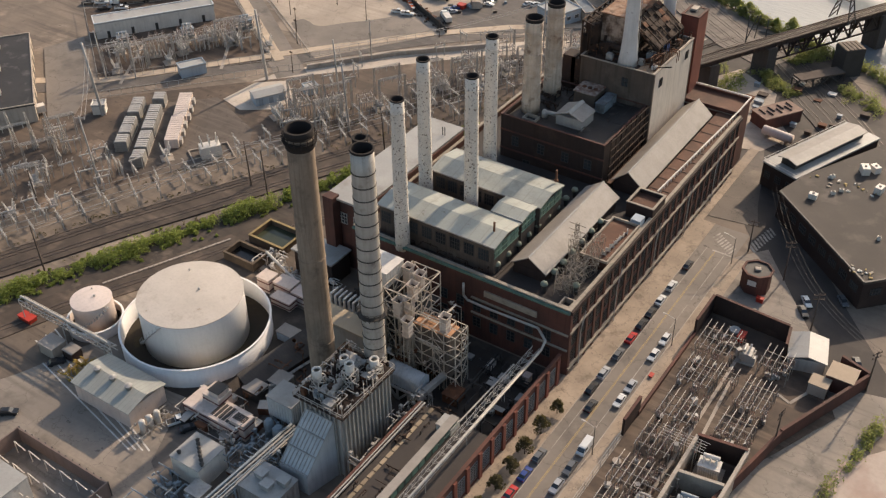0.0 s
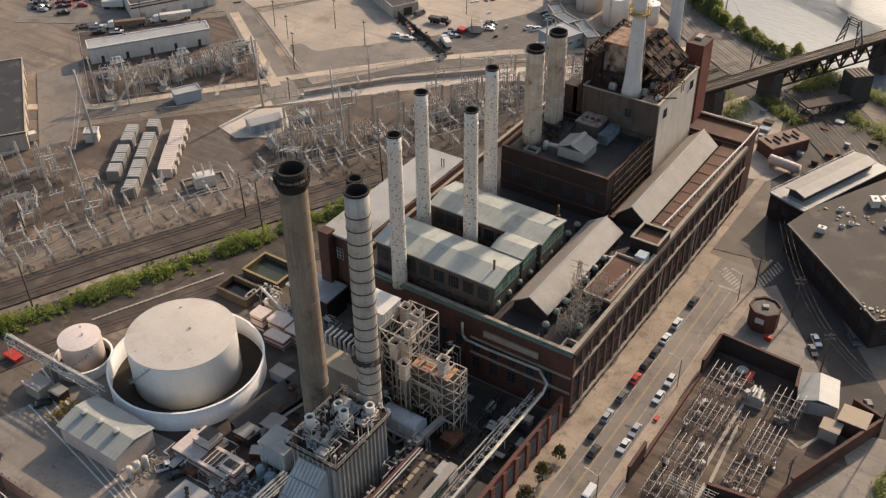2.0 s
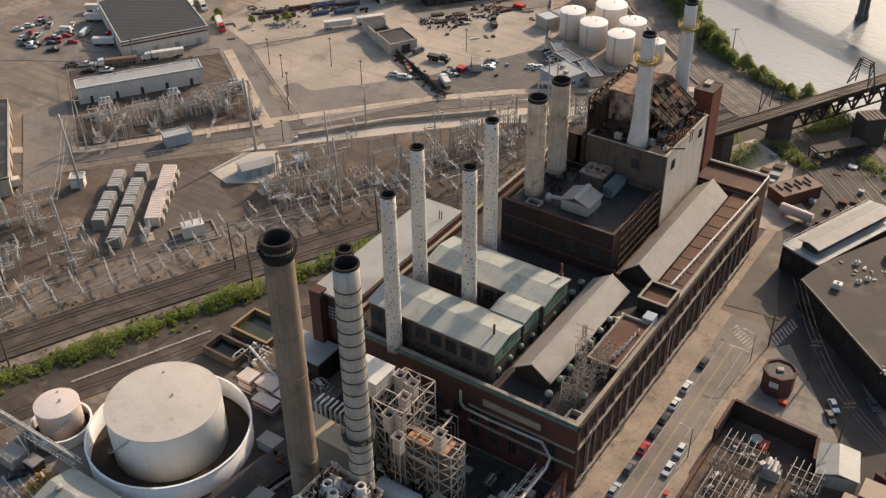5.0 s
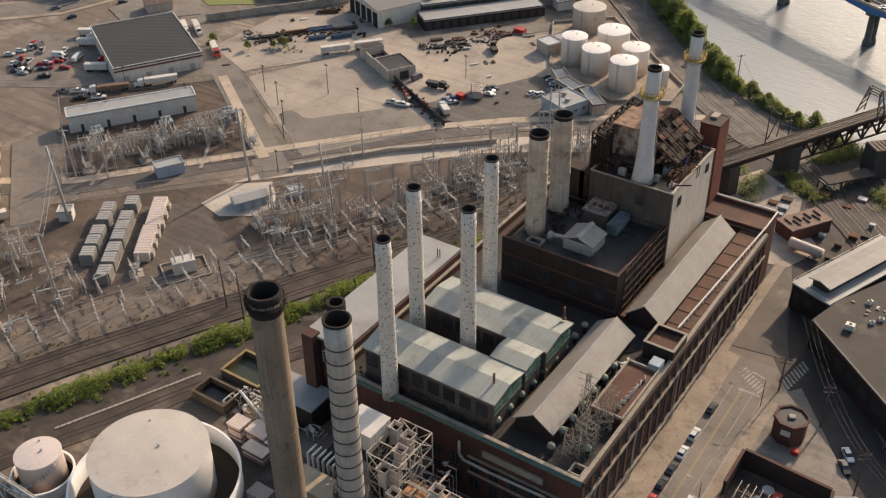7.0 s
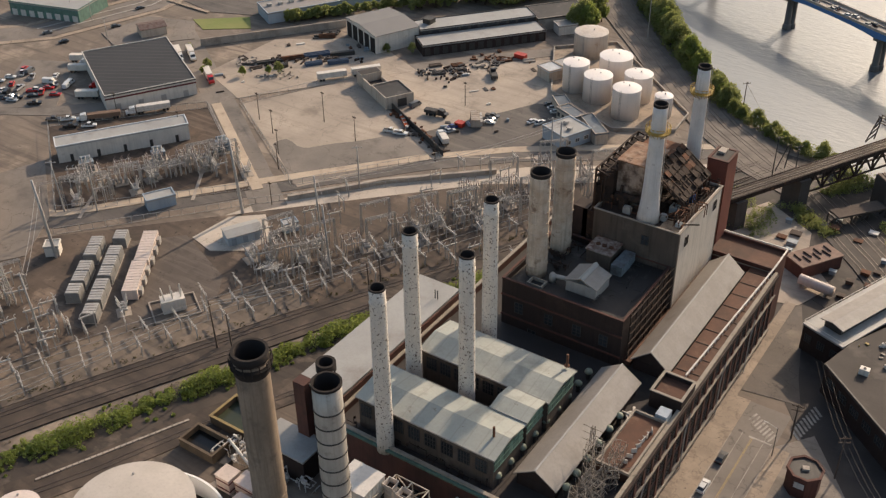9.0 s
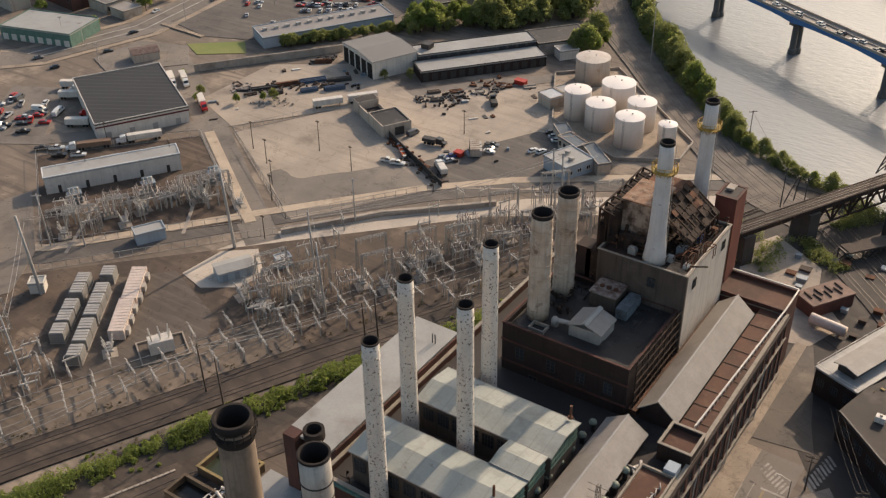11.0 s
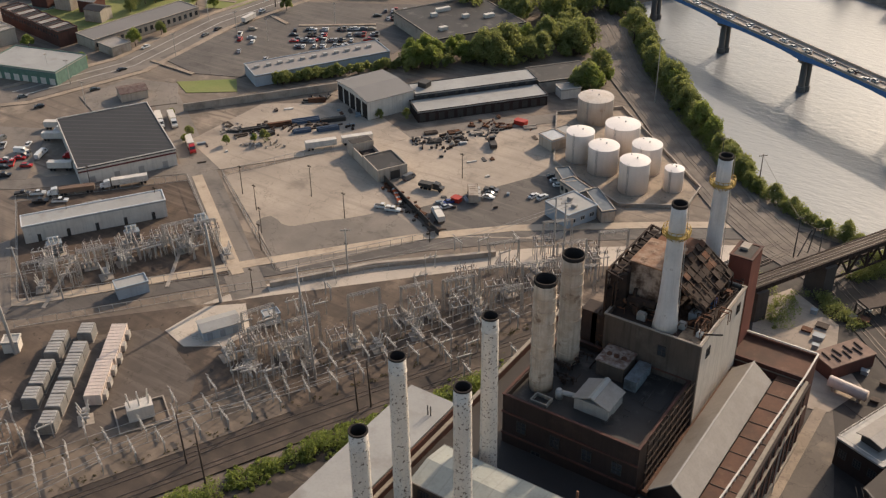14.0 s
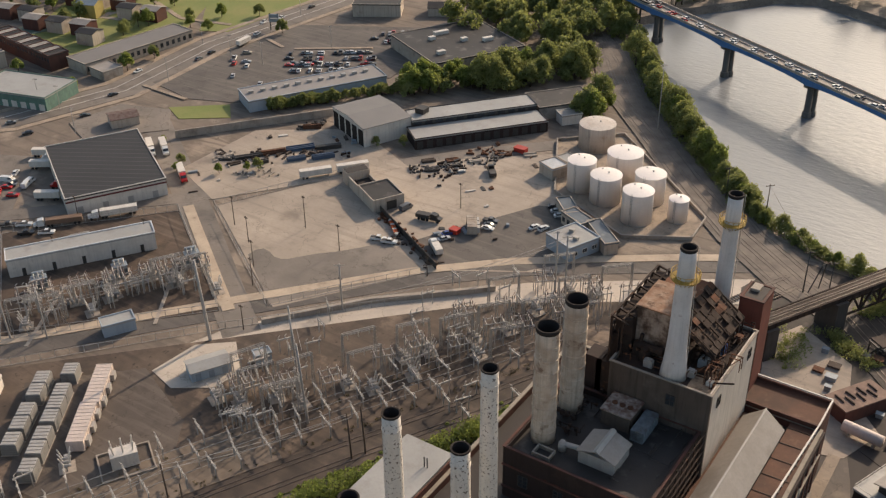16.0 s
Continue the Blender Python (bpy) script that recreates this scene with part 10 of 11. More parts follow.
for x, y, d in ((-255.0, 264.2, 30), (-259.6, 266.6, -20), (-250.8, 263.2, 60), (-197.6, 292.0, 40), (-190.0, 304.0, 50), (-184.8, 312.4, 48), (-178.0, 316.4, 45), (-196.0, 300.6, 50), (-202.0, 296.4, 50)):
    scrap(x, y, 4.4, 2.2, 0.8, d, random.choice((RUST, TIMBER, CONCRETE, STEEL_DARK)), "heap of rusty scrap and timber", "scrap heaps")
crate("red_skip", -183.8, 316.2, 0.06, -180.0, 318.4, 1.4, RED_PAINT, "red skip in the yard", "skip")
for x, y, c, k, d in ((-186.4, 250.4, "white", "pickup", 20), (-183.0, 250.6, "white", "pickup", 20), (-154.8, 278.0, "white", "car", 75), (-152.4, 278.6, "white", "suv", 75), (-154.0, 289.2, "silver", "car", 40), (-152.0, 287.4, "white", "car", 40), (-156.0, 291.0, "black", "car", 40), (-165.4, 272.6, "black", "car", 10), (-165.0, 270.8, "white", "car", 10), (-166.4, 274.6, "grey", "pickup", 10), (-172.6, 262.6, "blue", "car", 60), (-171.8, 259.8, "silver", "car", 60), (-190.2, 268.2, "grey", "van", 80)):
    car(c, pose(x, y, 0.12, 0, 0, d), "cars in the yards", k)
truck(pose(-180.8, 266.4, 0.2, 0, 0, 10), "black", STEEL_DARK, 4.2, True, 2.2, "work trucks", "dark dump truck in the sandy yard")
truck(pose(-181.4, 299.4, 0.2, 0, 0, 130), "black", STEEL_DARK, 3.4, True, 2.0, "work trucks", "dark dump truck in the sandy yard")
truck(pose(-171.0, 254.4, 0.2, 0, 0, 140), "white", STEEL_WHITE, 4.4, True, 2.8, "work trucks", "white box truck by the fence")
container(pose(-168.6, 268.4, 0.2, 0, 0, -55), 6.4, "grey steel storage container", "storage containers", STUCCO, 2.6, 2.6)
crate("red_container", -172.6, 263.4, 0.2, -170.2, 265.4, 1.4, RED_PAINT, "low red skip beside a container", "skip")
random.seed(2)
for i in range(10):
    x, y = -189.0 + 0.62 * i, 259.4 - 0.55 * i
    crate("orange_barrel", x - 0.35, y - 0.35, 0.2, x + 0.35, y + 0.35, 1.1, mat("orange_plastic", (0.50, 0.10, 0.03)) if i % 3 else WHITE_PAINT, "orange traffic barrel along the fence", "barrel", "traffic barrels")
# lamp and line poles of the lots
for x, y, h in ((-191.6, 240.4, 8), (-206.8, 244.8, 10), (-214.6, 230.8, 8), (-224.2, 235.6, 9), (-177.6, 276.8, 8), (-176.2, 222.2, 7), (-165.4, 242.7, 6), (-199.4, 216.0, 8), (-205.0, 222.4, 8), (-188.0, 200.6, 7), (-262.0, 214.0, 8), (-251.0, 197.6, 7), (-238.0, 216.6, 7)):
    pole(x, y, h, TIMBER, "slim timber pole in the lots", "lot poles", 1, 0.26, 0, 1.2)
shed_(-246.0, 213.0, 5.0, 2.4, 2.2, 0, 59, STEEL_GREY, ROOF_GREY, "grey equipment hut by the long hall", "huts by the hall", "hut")
shed_(-251.4, 206.0, 5.0, 2.4, 2.2, 0, 59, STEEL_GREY, ROOF_GREY, "grey equipment hut by the long hall", "huts by the hall", "hut")
tl = shed_(-253.6, 145.6, 46.0, 26.0, 5.0, 0, -37, STUCCO, ROOF_TAR, "pale industrial building with a dark flat roof", name="factory")
doors_on(tl, 46.0, 26.0, 1, 6, 3.0, 3.2, STEEL_DARK)
for i in range(8):
    m_ = tl.matrix_basis @ pose(-16 + 5 * i, 4 - 5 * (i % 3), 5.35)
    t = thing("roof_unit", m_, "dark roof air unit on the factory", "air unit", "air units on the factory")
    bm = B()
    box(bm, -1.1, -0.8, 0, 1.1, 0.8, 1.1)
    part("body", bm, STEEL_GREY, t)
    bm = B()
    lathe(bm, 0, 0, ((0.5, 1.1), (0.5, 1.3)), 10)
    part("fan", bm, STEEL_DARK, t)
truck(pose(-229.6, 146.4, 0.08, 0, 0, 63), "white", STEEL_WHITE, 6.0, False, 3.2, "trailers at the factory", "white trailer at the factory dock")
sheet("lot_factory", [(-262, 172), (-226, 144), (-222, 150), (-232, 165), (-258, 184)], 0.05, ASPHALT_OLD, "worn asphalt yard of the factory", "lot")

# ---- far quarter: shops, school, ball field ----
st_ = shed_(-266.4, 319.4, 50.0, 12.5, 3.6, 0, 60, PANEL_BLUE, mat("roof_strip", (0.27, 0.25, 0.235), (0.22, 0.205, 0.19), scale=0.06), "long low strip of shops with a grey flat roof", name="shop_strip")
for i in range(11):
    m_ = st_.matrix_basis @ pose(-22 + 4.2 * i, 1.0, 3.95)
    t = thing("roof_unit", m_, "small roof air unit on the shops", "air unit", "air units on the shops")
    bm = B()
    box(bm, -0.8, -0.6, 0, 0.8, 0.6, 0.9)
    part("body", bm, STEEL_GREY, t)
sr = shed_(-245.6, 378.6, 38.0, 36.0, 5.0, 0, 62, CONCRETE, ROOF_TAR, "large store with a dark flat roof and pale walls", name="store")
for x, y, L_ in ((-2, 9, 6), (10, -6, 4), (-12, -10, 3), (2, -2, 2.4), (-8, 5, 2.4)):
    m_ = sr.matrix_basis @ pose(x, y, 5.35)
    t = thing("roof_unit", m_, "pale roof air unit on the store", "air unit", "air units on the store")
    bm = B()
    box(bm, -L_ / 2, -0.9, 0, L_ / 2, 0.9, 1.3)
    part("body", bm, STEEL_WHITE, t)
sc = shed_(-350.8, 312.6, 48.0, 12.0, 3.8, 0, 83, STUCCO, mat("roof_school", (0.20, 0.185, 0.175), (0.16, 0.15, 0.14), scale=0.06), "long low school with rows of windows", name="school")
doors_on(sc, 48.0, 12.0, -1, 18, 1.3, 1.7, GLASS_DARK, 1.2)
shed_(-341.4, 292.0, 8.0, 9.0, 3.0, 0, 83, STUCCO, ROOF_GREY, "low pale school annex", name="school_annex")
gr = shed_(-349.0, 263.0, 30.0, 17.5, 4.6, 0, 15, COPPER_GREEN, ROOF_WHITE, "green-walled shop with a broad white roof", name="green_shop")
doors_on(gr, 30.0, 17.5, -1, 8, 2.2, 2.4, STEEL_WHITE)
for i in range(11):
    k = i / 10
    rh = shed_(-402 + 38 * k, 293.0 - 5.5 * k, 3.9, 8.0, 5.6 + 0.3 * (i % 2), 0, 90 - 8, BRICK, ROOF_GREY if i % 2 else ROOF_TAR, "narrow brick row house with a flat roof", "row houses", "row_house")
    rh.matrix_basis = pose(-402 + 3.9 * i, 293.0 - 0.55 * i, 0, 0, 0, -8)
    doors_on(rh, 3.9, 8.0, -1, 2, 0.8, 1.2, GLASS_DARK, 3.4)
for i in range(6):
    rh = shed_(-402, 276, 3.9, 8.0, 5.6, 0, -8, STUCCO, ROOF_GREY, "narrow rendered row house with a flat roof", "row houses", "row_house")
    rh.matrix_basis = pose(-402 + 3.9 * i, 277.0 - 0.55 * i, 0, 0, 0, -8)
ff = shed_(-302.6, 265.8, 9.0, 7.0, 3.2, 0.8, 60, STUCCO, mat("roof_panels", (0.10, 0.055, 0.045), (0.2, 0.17, 0.15), scale=0.8), "small restaurant with a dark brown roof", name="restaurant")
sheet("lot_restaurant", [(-318, 256), (-304, 250), (-286, 270), (-298, 282), (-316, 276)], 0.06, ASPHALT_OLD, "worn asphalt round the restaurant", "lot")
shed_(-300.4, 402.0, 20.0, 12.0, 5.0, 0, 30, STUCCO, ROOF_TAR, "far flat-roofed brick town block", "far blocks", "far_block")
shed_(-276.0, 416.0, 14.0, 9.0, 3.4, 1.6, 30, STUCCO, ROOF_TAR, "far house with a dark roof", "far blocks", "far_block")
shed_(-262.0, 424.0, 14.0, 9.0, 3.4, 1.6, 30, STUCCO, ROOF_TAR, "far house with a dark roof", "far blocks", "far_block")
shed_(-400.4, 334.0, 9.0, 7.0, 6.0, 1.4, 20, mat("yellow_wall", (0.40, 0.32, 0.10)), STEEL_BLUE, "yellow-walled house with a grey roof", "far houses", "far_house")
for i in range(14):
    shed_(-440 + 11 * (i % 7), 312 + 30 * (i // 7) + 3 * (i % 3), 8.0, 7.0, 5.0, 1.0, 12, (STUCCO, BRICK)[i % 2], (ROOF_TAR, ROOF_GREY)[i % 2], "far town house with a low roof", "far houses", "far_house")
# ball field infield, paths, court
sheet("infield", [(-398, 341), (-386, 351), (-379, 345), (-386, 336), (-396, 334)], 0.10, SAND, "sandy infield of the ball field", "infield")
sheet("infield_grass", [(-394, 341), (-387, 347), (-383, 344), (-387, 338), (-394, 337)], 0.10, GRASS, "grass inside the infield", "lawn")
band("path_field", [(-392, 362), (-366, 352), (-342, 357)], 2.2, 0.10, PAVING, "pale path along the field", "path")
sheet("lot_court", [(-414, 303), (-402, 306), (-398, 318), (-412, 320)], 0.10, mat("court_green", (0.13, 0.17, 0.13), (0.11, 0.14, 0.11)), "green painted ball court with lines", "court")
# shopping car park: kerbed islands and many cars
for a, b in (((-301, 349), (-276, 366)), ((-318, 352), (-306, 348)), ((-270, 372), (-262, 382)), ((-322, 292), (-300, 291))):
    band("kerb_island", [a, b], 1.6, 0.2, PAVING, "pale kerbed island with dry grass", "kerb island")
random.seed(55)
for i in range(84):
    k = random.random()
    if k < 0.55:
        u, v = random.uniform(0, 1), random.randrange(4)
        x, y = -296 + 24 * u + 3.4 * v, 340 + 16 * u - 5.0 * v + 6
    elif k < 0.75:
        u, v = random.uniform(0, 1), random.randrange(3)
        x, y = -286 + 14 * u + 3.5 * v, 372 + 14 * u - 3.0 * v + 4
    else:
        x, y = random.uniform(-314, -282), random.uniform(312, 350)
    if (x + 266.4) * 0.87 - (y - 319.4) * 0.5 > -9 or y > 398:
        continue
    car(random.choice(("white", "white", "silver", "black", "grey", "red", "silver", "tan")), pose(x, y, 0.12, 0, 0, random.choice((125, 125, 35)) + random.uniform(-5, 5)), "cars in the shopping car park", random.choice(("car", "suv", "car", "pickup")))
for x, y, c, d in ((-334.0, 245.3, "grey", 60), (-322.5, 243.1, "black", 240), (-324.3, 279.9, "black", 80), (-318.0, 262.6, "black", 60), (-325.1, 328.8, "black", 98), (-324.3, 321.2, "grey", 98), (-324.8, 353.9, "white", 95), (-332.3, 366.1, "white", 275), (-329.7, 373.9, "white", 275), (-334.0, 300.0, "white", 270), (-328.5, 392.0, "black", 95)):
    car(c, pose(x, y, 0.12, 0, 0, d), "cars on the avenue", "car")
truck(pose(-321.6, 346.0, 0.18, 0, 0, 96), "white", STEEL_WHITE, 7.5, False, 3.0, "buses", "white city bus on the avenue")
sg = thing("roadside_sign", pose(-322.6, 362.0, 0, 0, 0, 30), "tall dark roadside sign on two legs", "sign")
for s in (-1, 1):
    bm = B()
    box(bm, s * 1.6 - 0.2, -0.2, 0, s * 1.6 + 0.2, 0.2, 7.0)
    part("leg", bm, STEEL_DARK, sg)
for z in (3.4, 5.2):
    bm = B()
    box(bm, -2.0, -0.25, z, 2.0, 0.25, z + 1.4)
    part("board", bm, STEEL_BLUE, sg)
for x, y in ((-330, 262), (-318, 300), (-316, 330), (-336, 335), (-300, 330), (-290, 358), (-326, 382), (-341, 262), (-310, 252)):
    pole(x, y, 9.0, STEEL_GREY, "slim grey street lamp pole", "far lamp poles", 1, 0.24, 0, 1.6, 40)
for xa in (-2.6, 2.6):
    band("lane_line_avenue", [(-338 + xa * 0.9, 245 - xa * 0.3), (-326 + xa, 285), (-332 + xa, 335), (-325 + xa, 400), (-318 + xa, 520)], 0.3, 0.20, WHITE_PAINT, "pale lane line of the avenue", "road marking", 0.02)

# pale block wall along the back of the storage yard
bw = thing("boundary_wall", O, "long pale block wall behind the storage yard", "wall")
pts_ = [(-279.7, 266.8), (-264.0, 287.4), (-248.4, 307.8)]
for (xa, ya), (xb, yb) in zip(pts_, pts_[1:]):
    d = Vector((xb - xa, yb - ya))
    n = max(1, int(d.length / 6))
    for i in range(n):
        bm = B()
        obox(bm, xa + d.x * (i + 0.5) / n, ya + d.y * (i + 0.5) / n, 0, d.length / n - 0.06, 0.4, 2.6, math.degrees(math.atan2(d.y, d.x)))
        part("panel", bm, CONCRETE, bw)
# clutter of the storage yards: pallets, pipes, skips and drums
random.seed(88)
for i in range(40):
    x0, y0, x1, y1 = random.choice(((-258, 258, -240, 290), (-240, 284, -225, 297), (-200, 282, -172, 318), (-176, 258, -160, 285), (-262, 240, -246, 256)))
    x, y = random.uniform(x0, x1), random.uniform(y0, y1)
    L_, W_, h = random.uniform(0.35, 1.5), random.uniform(0.25, 0.7), random.uniform(0.2, 0.8)
    t = thing("yard_bundle", pose(x, y, 0.14, 0, 0, random.choice((52, 142, 30))), "bundle of building stuff in the yard", "bundle", "bundles in the yards")
    mm = random.choice((RUST, TIMBER, STEEL_DARK, STEEL_WHITE, CONCRETE, STEEL_BLUE, TIMBER))
    for k in range(2):
        bm = B()
        box(bm, -L_, -W_ + W_ * k * 1.02, 0, L_ - 0.2 * k, W_ * k * 0.98, h * (1 - 0.3 * k))
        part("layer", bm, mm, t)

# ---- trees ----
PROTO = [(9.0, 3.6), (10.5, 4.2), (12.0, 5.0), (11.0, 4.6), (8.5, 3.9), (13.0, 5.4)]
made = {}


def on_track(x, y, gap=9.0):
    """Whether a spot lies on the bed of the river line."""
    p = Vector((x, y))
    for a, b in zip(RIVER, RIVER[1:]):
        a, b = Vector(a), Vector(b)
        k = min(1, max(0, (p - a).dot(b - a) / (b - a).length_squared))
        if (p - a.lerp(b, k)).length < gap:
            return True
    return False


def plant(x, y, i, scale=1.0, group="riverside trees"):
    while on_track(x, y, 7.6):
        x, y = x + 0.5, y + 0.3
    h, r = PROTO[i % 6]
    key = (i % 6, group)
    m = pose(x, y, 0, 0, 0, random.uniform(0, 360))
    if key not in made:
        made[key] = tree(m, h, r, (LEAF, LEAF_LIGHT, LEAF)[i % 3], "leafy green broad tree with an uneven crown", group, 300 + i % 6, 150, 0.34, 17)
        o = made[key]
    else:
        o = copy_thing(made[key], m)
    if scale < 0.8 and group == "riverside trees":
        o.matrix_basis = pose(x, y, -0.16 * h * scale, 0, 0, random.uniform(0, 360))
    o.scale = (scale, scale, scale * random.uniform(0.85, 1.1))


random.seed(101)
# belt behind the shops and the depot, up to the railway
for i in range(70):
    k = random.random()
    xa, ya, xb, yb = ((-270, 299, -238, 340), (-240, 337, -204, 390), (-222, 352, -192, 392))[i % 3]
    w = (1.6, 5.0, 6.0)[i % 3]
    d = Vector((xb - xa, yb - ya)).normalized()
    o = random.uniform(-w, w)
    plant(xa + (xb - xa) * k - d.y * o, ya + (yb - ya) * k + d.x * o, i, random.uniform(0.75, 1.1) * (0.5 if i % 3 == 0 else 1), "tree belt behind the shops")
for i in range(8):
    plant(-176 + random.uniform(-4, 3), 354 + random.uniform(-8, 9), i, random.uniform(0.75, 1.05), "trees by the depot")
# river bank between the railway and the water
for i in range(135):
    y = 297 + 136 * (i + random.random()) / 150
    s_ = random.uniform(0.45, 0.85) * (0.7 if y < 316 else 1) * (1.15 if 335 < y < 375 else 1)
    plant(bank_x(y) - random.uniform(-2.5, 2.8), y, i, s_, "riverside trees")
for i in range(34):
    y = random.uniform(412, 512)
    plant(bank_x(y) - random.uniform(0, 13) - (6 if y > 440 else 0), y, i, random.uniform(0.7, 1.05), "riverside trees")
# undergrowth that fills the belts
under = []
for i in range(150):
    k = random.random()
    xa, ya, xb, yb, w = ((-270, 300, -238, 341, 1.5), (-241, 336, -203, 392, 7), (-222, 350, -192, 392, 7), (-214, 388, -196, 430, 6))[i % 4]
    d = Vector((xb - xa, yb - ya)).normalized()
    o = random.uniform(-w, w)
    hh_ = random.uniform(2.5, 4.0) if i % 4 == 0 else random.uniform(4, 8)
    under.append((xa + (xb - xa) * k - d.y * o, ya + (yb - ya) * k + d.x * o, hh_, hh_ * 0.5))
under = [u for u in under if not on_track(u[0], u[1])]
wood("undergrowth", under, "green undergrowth between the belt trees", "undergrowth", 12, LEAF, 60, 0.4)
# street and park trees of the town
for x, y, i in ((-369.7, 324.5, 2), (-372, 328, 3), (-372.8, 335.2, 2), (-369.8, 338.0, 1), (-338.6, 299.2, 1), (-339.4, 313, 0), (-339.5, 275.4, 4), (-400.4, 321.4, 2), (-405, 316, 1), (-317.1, 360.3, 0), (-371.4, 276.4, 1), (-354, 346, 1), (-345, 347, 4), (-360, 352, 0), (-388, 358, 1), (-380, 362, 0), (-395, 352, 2), (-412, 340, 3), (-352, 362, 4), (-420, 330, 1), (-428, 345, 2), (-340, 372, 0)):
    plant(x, y, i, random.uniform(0.55, 0.75), "town trees")
for x, y in ((-264.4, 254.6), (-262.0, 250.4), (-280.6, 262.6), (-244.6, 262.4), (-241.6, 264.0), (-250.0, 256.0), (-214.6, 301.0), (-222, 296.6)):
    plant(x, y, random.randrange(6), 0.33, "small yard trees")
wood("far_wood", [(random.uniform(-264, -208), random.uniform(396, 452), random.uniform(9, 14), random.uniform(3.6, 5.6)) for i in range(75)], "dense leafy wood beyond the store", "wood", 5, LEAF, 55, 0.55)
far_spots = []
for i in range(90):
    x = -150 + 300 * random.random()
    far_spots.append((x, 519 - 0.52 * (x + 150) + random.uniform(2, 28), random.uniform(8, 13), random.uniform(3.4, 5.4)))
wood("far_bank_trees", far_spots, "leafy trees along the far river bank", "wood", 6, LEAF, 55, 0.55)
wood("town_trees", [(random.uniform(-450, -400), random.uniform(322, 420), random.uniform(7, 10), random.uniform(2.8, 4)) for i in range(45)], "leafy trees between the far town houses", "trees", 7, LEAF, 50, 0.5)

# bushes by the river line, bridge foot and lot edges
rnd = random.Random(17)
clumps = []
for i in range(240):
    y = rnd.uniform(236, 302)
    r = rnd.uniform(0.8, 2.1)
    clumps.append((bank_x(y) - rnd.uniform(-1.5, 5.0), y, r * 0.7, r))
for i in range(260):
    y = rnd.uniform(280, 345)
    r = rnd.uniform(0.9, 2.3)
    clumps.append((bank_x(y) - rnd.uniform(-1.5, 3.0), y, r * 0.8, r))
for i in range(640):
    k = rnd.random()
    if k < 0.5:
        y = rnd.uniform(285, 425)
        x = bank_x(y) - rnd.uniform(-2.0, 4.5)
    elif k < 0.62:
        t_ = rnd.random()
        x, y = -74.3 + 11 * t_ + rnd.gauss(0, 1.2), 272 - 8 * t_ + rnd.gauss(0, 1.2)
    elif k < 0.7:
        t_ = rnd.random()
        x, y = -70.5 + 7 * t_ + rnd.gauss(0, 1.6), 283.5 + 9.5 * t_ + rnd.gauss(0, 1.6)
    elif k < 0.76:
        t_ = rnd.random()
        x, y = -53 + 14 * t_ + rnd.gauss(0, 1.8), 276 - 9 * t_ + rnd.gauss(0, 1.8)
    elif k < 0.82:
        y = 226 + rnd.uniform(-16, 16)
        x = -117 + (y - 210) * 0.45 + rnd.uniform(-2, 2)
    elif k < 0.92:
        x, y = -84 + rnd.uniform(-7, 8), 262 + rnd.uniform(-8, 10)
    else:
        t_ = rnd.random()
        y = 118 + 36 * t_
        x = -14.5 + 6 * t_ + rnd.uniform(-0.6, 0.6)
    r = rnd.uniform(0.6, 1.7)
    clumps.append((x, y, r * 0.7, r))
tagged(new("bushes", leaves("bushes", clumps, 70, 0.2, LEAF, 17)), "low green bushes along the banks and lot edges", "bushes", kind="stuff")

# ---- blue road bridge over the river ----
bd_ = Vector((0.873, -0.487, 0))
bn_ = Vector((0.487, 0.873, 0))
base = Vector((-155.9, 414.9, 0))
BM = Matrix(((bd_.x, bn_.x, 0, base.x), (bd_.y, bn_.y, 0, base.y), (0, 0, 1, 0), (0, 0, 0, 1)))
br = thing("road_bridge", BM, "blue steel girder road bridge on concrete piers", "bridge")
bm = B()
box(bm, -95, 0.2, 10.6, 330, 7.6, 11.0)
part("deck", bm, CONCRETE, br, "pale concrete deck")
for y in (0, 7.4):
    bm = B()
    for k in range(-2, 8):
        x0 = 41.5 * k
        for i in range(8):
            xa, xb = x0 + 41.5 * i / 8, x0 + 41.5 * (i + 1) / 8
            da = 1.3 + 0.9 * abs(2 * (i / 8) - 1) ** 3
            db = 1.3 + 0.9 * abs(2 * ((i + 1) / 8) - 1) ** 3
            v = [bm.verts.new(p) for p in ((xa, y, 11.0 - da), (xb, y, 11.0 - db), (xb, y, 10.95), (xa, y, 10.95), (xa, y + 0.4, 11.0 - da), (xb, y + 0.4, 11.0 - db), (xb, y + 0.4, 10.95), (xa, y + 0.4, 10.95))]
            for f in ((0, 1, 2, 3), (7, 6, 5, 4), (0, 4, 5, 1), (3, 2, 6, 7)):
                bm.faces.new([v[j] for j in f])
    part("girder", bm, BLUE_GIRDER, br, "deep blue haunched girder")["kind"] = "stuff"
for y in (0.2, 7.25):
    bm = B()
    box(bm, -95, y, 11.0, 330, y + 0.35, 11.8)
    part("parapet", bm, CONCRETE, br)
bm = B()
box(bm, -95, 4.6, 11.0, 330, 4.85, 11.45)
part("median", bm, CONCRETE, br)
for k in range(-1, 8):
    x = 41.5 * k
    pier = thing("bridge_pier", BM @ pose(x, 0, 0), "round-ended concrete bridge pier in the water", "bridge pier", "bridge piers")
    for y in (2.9, 5.0):
        bm = B()
        lathe(bm, 0, y, ((1.6, -6), (1.5, -1.2), (1.15, -1.0), (1.1, 8.0)), 14)
        part("column", bm, PIER_STONE, pier, smooth=True)
    bm = B()
    box(bm, -0.9, 0.2, 7.9, 0.9, 7.4, 8.8)
    part("cap", bm, PIER_STONE, pier)
random.seed(66)
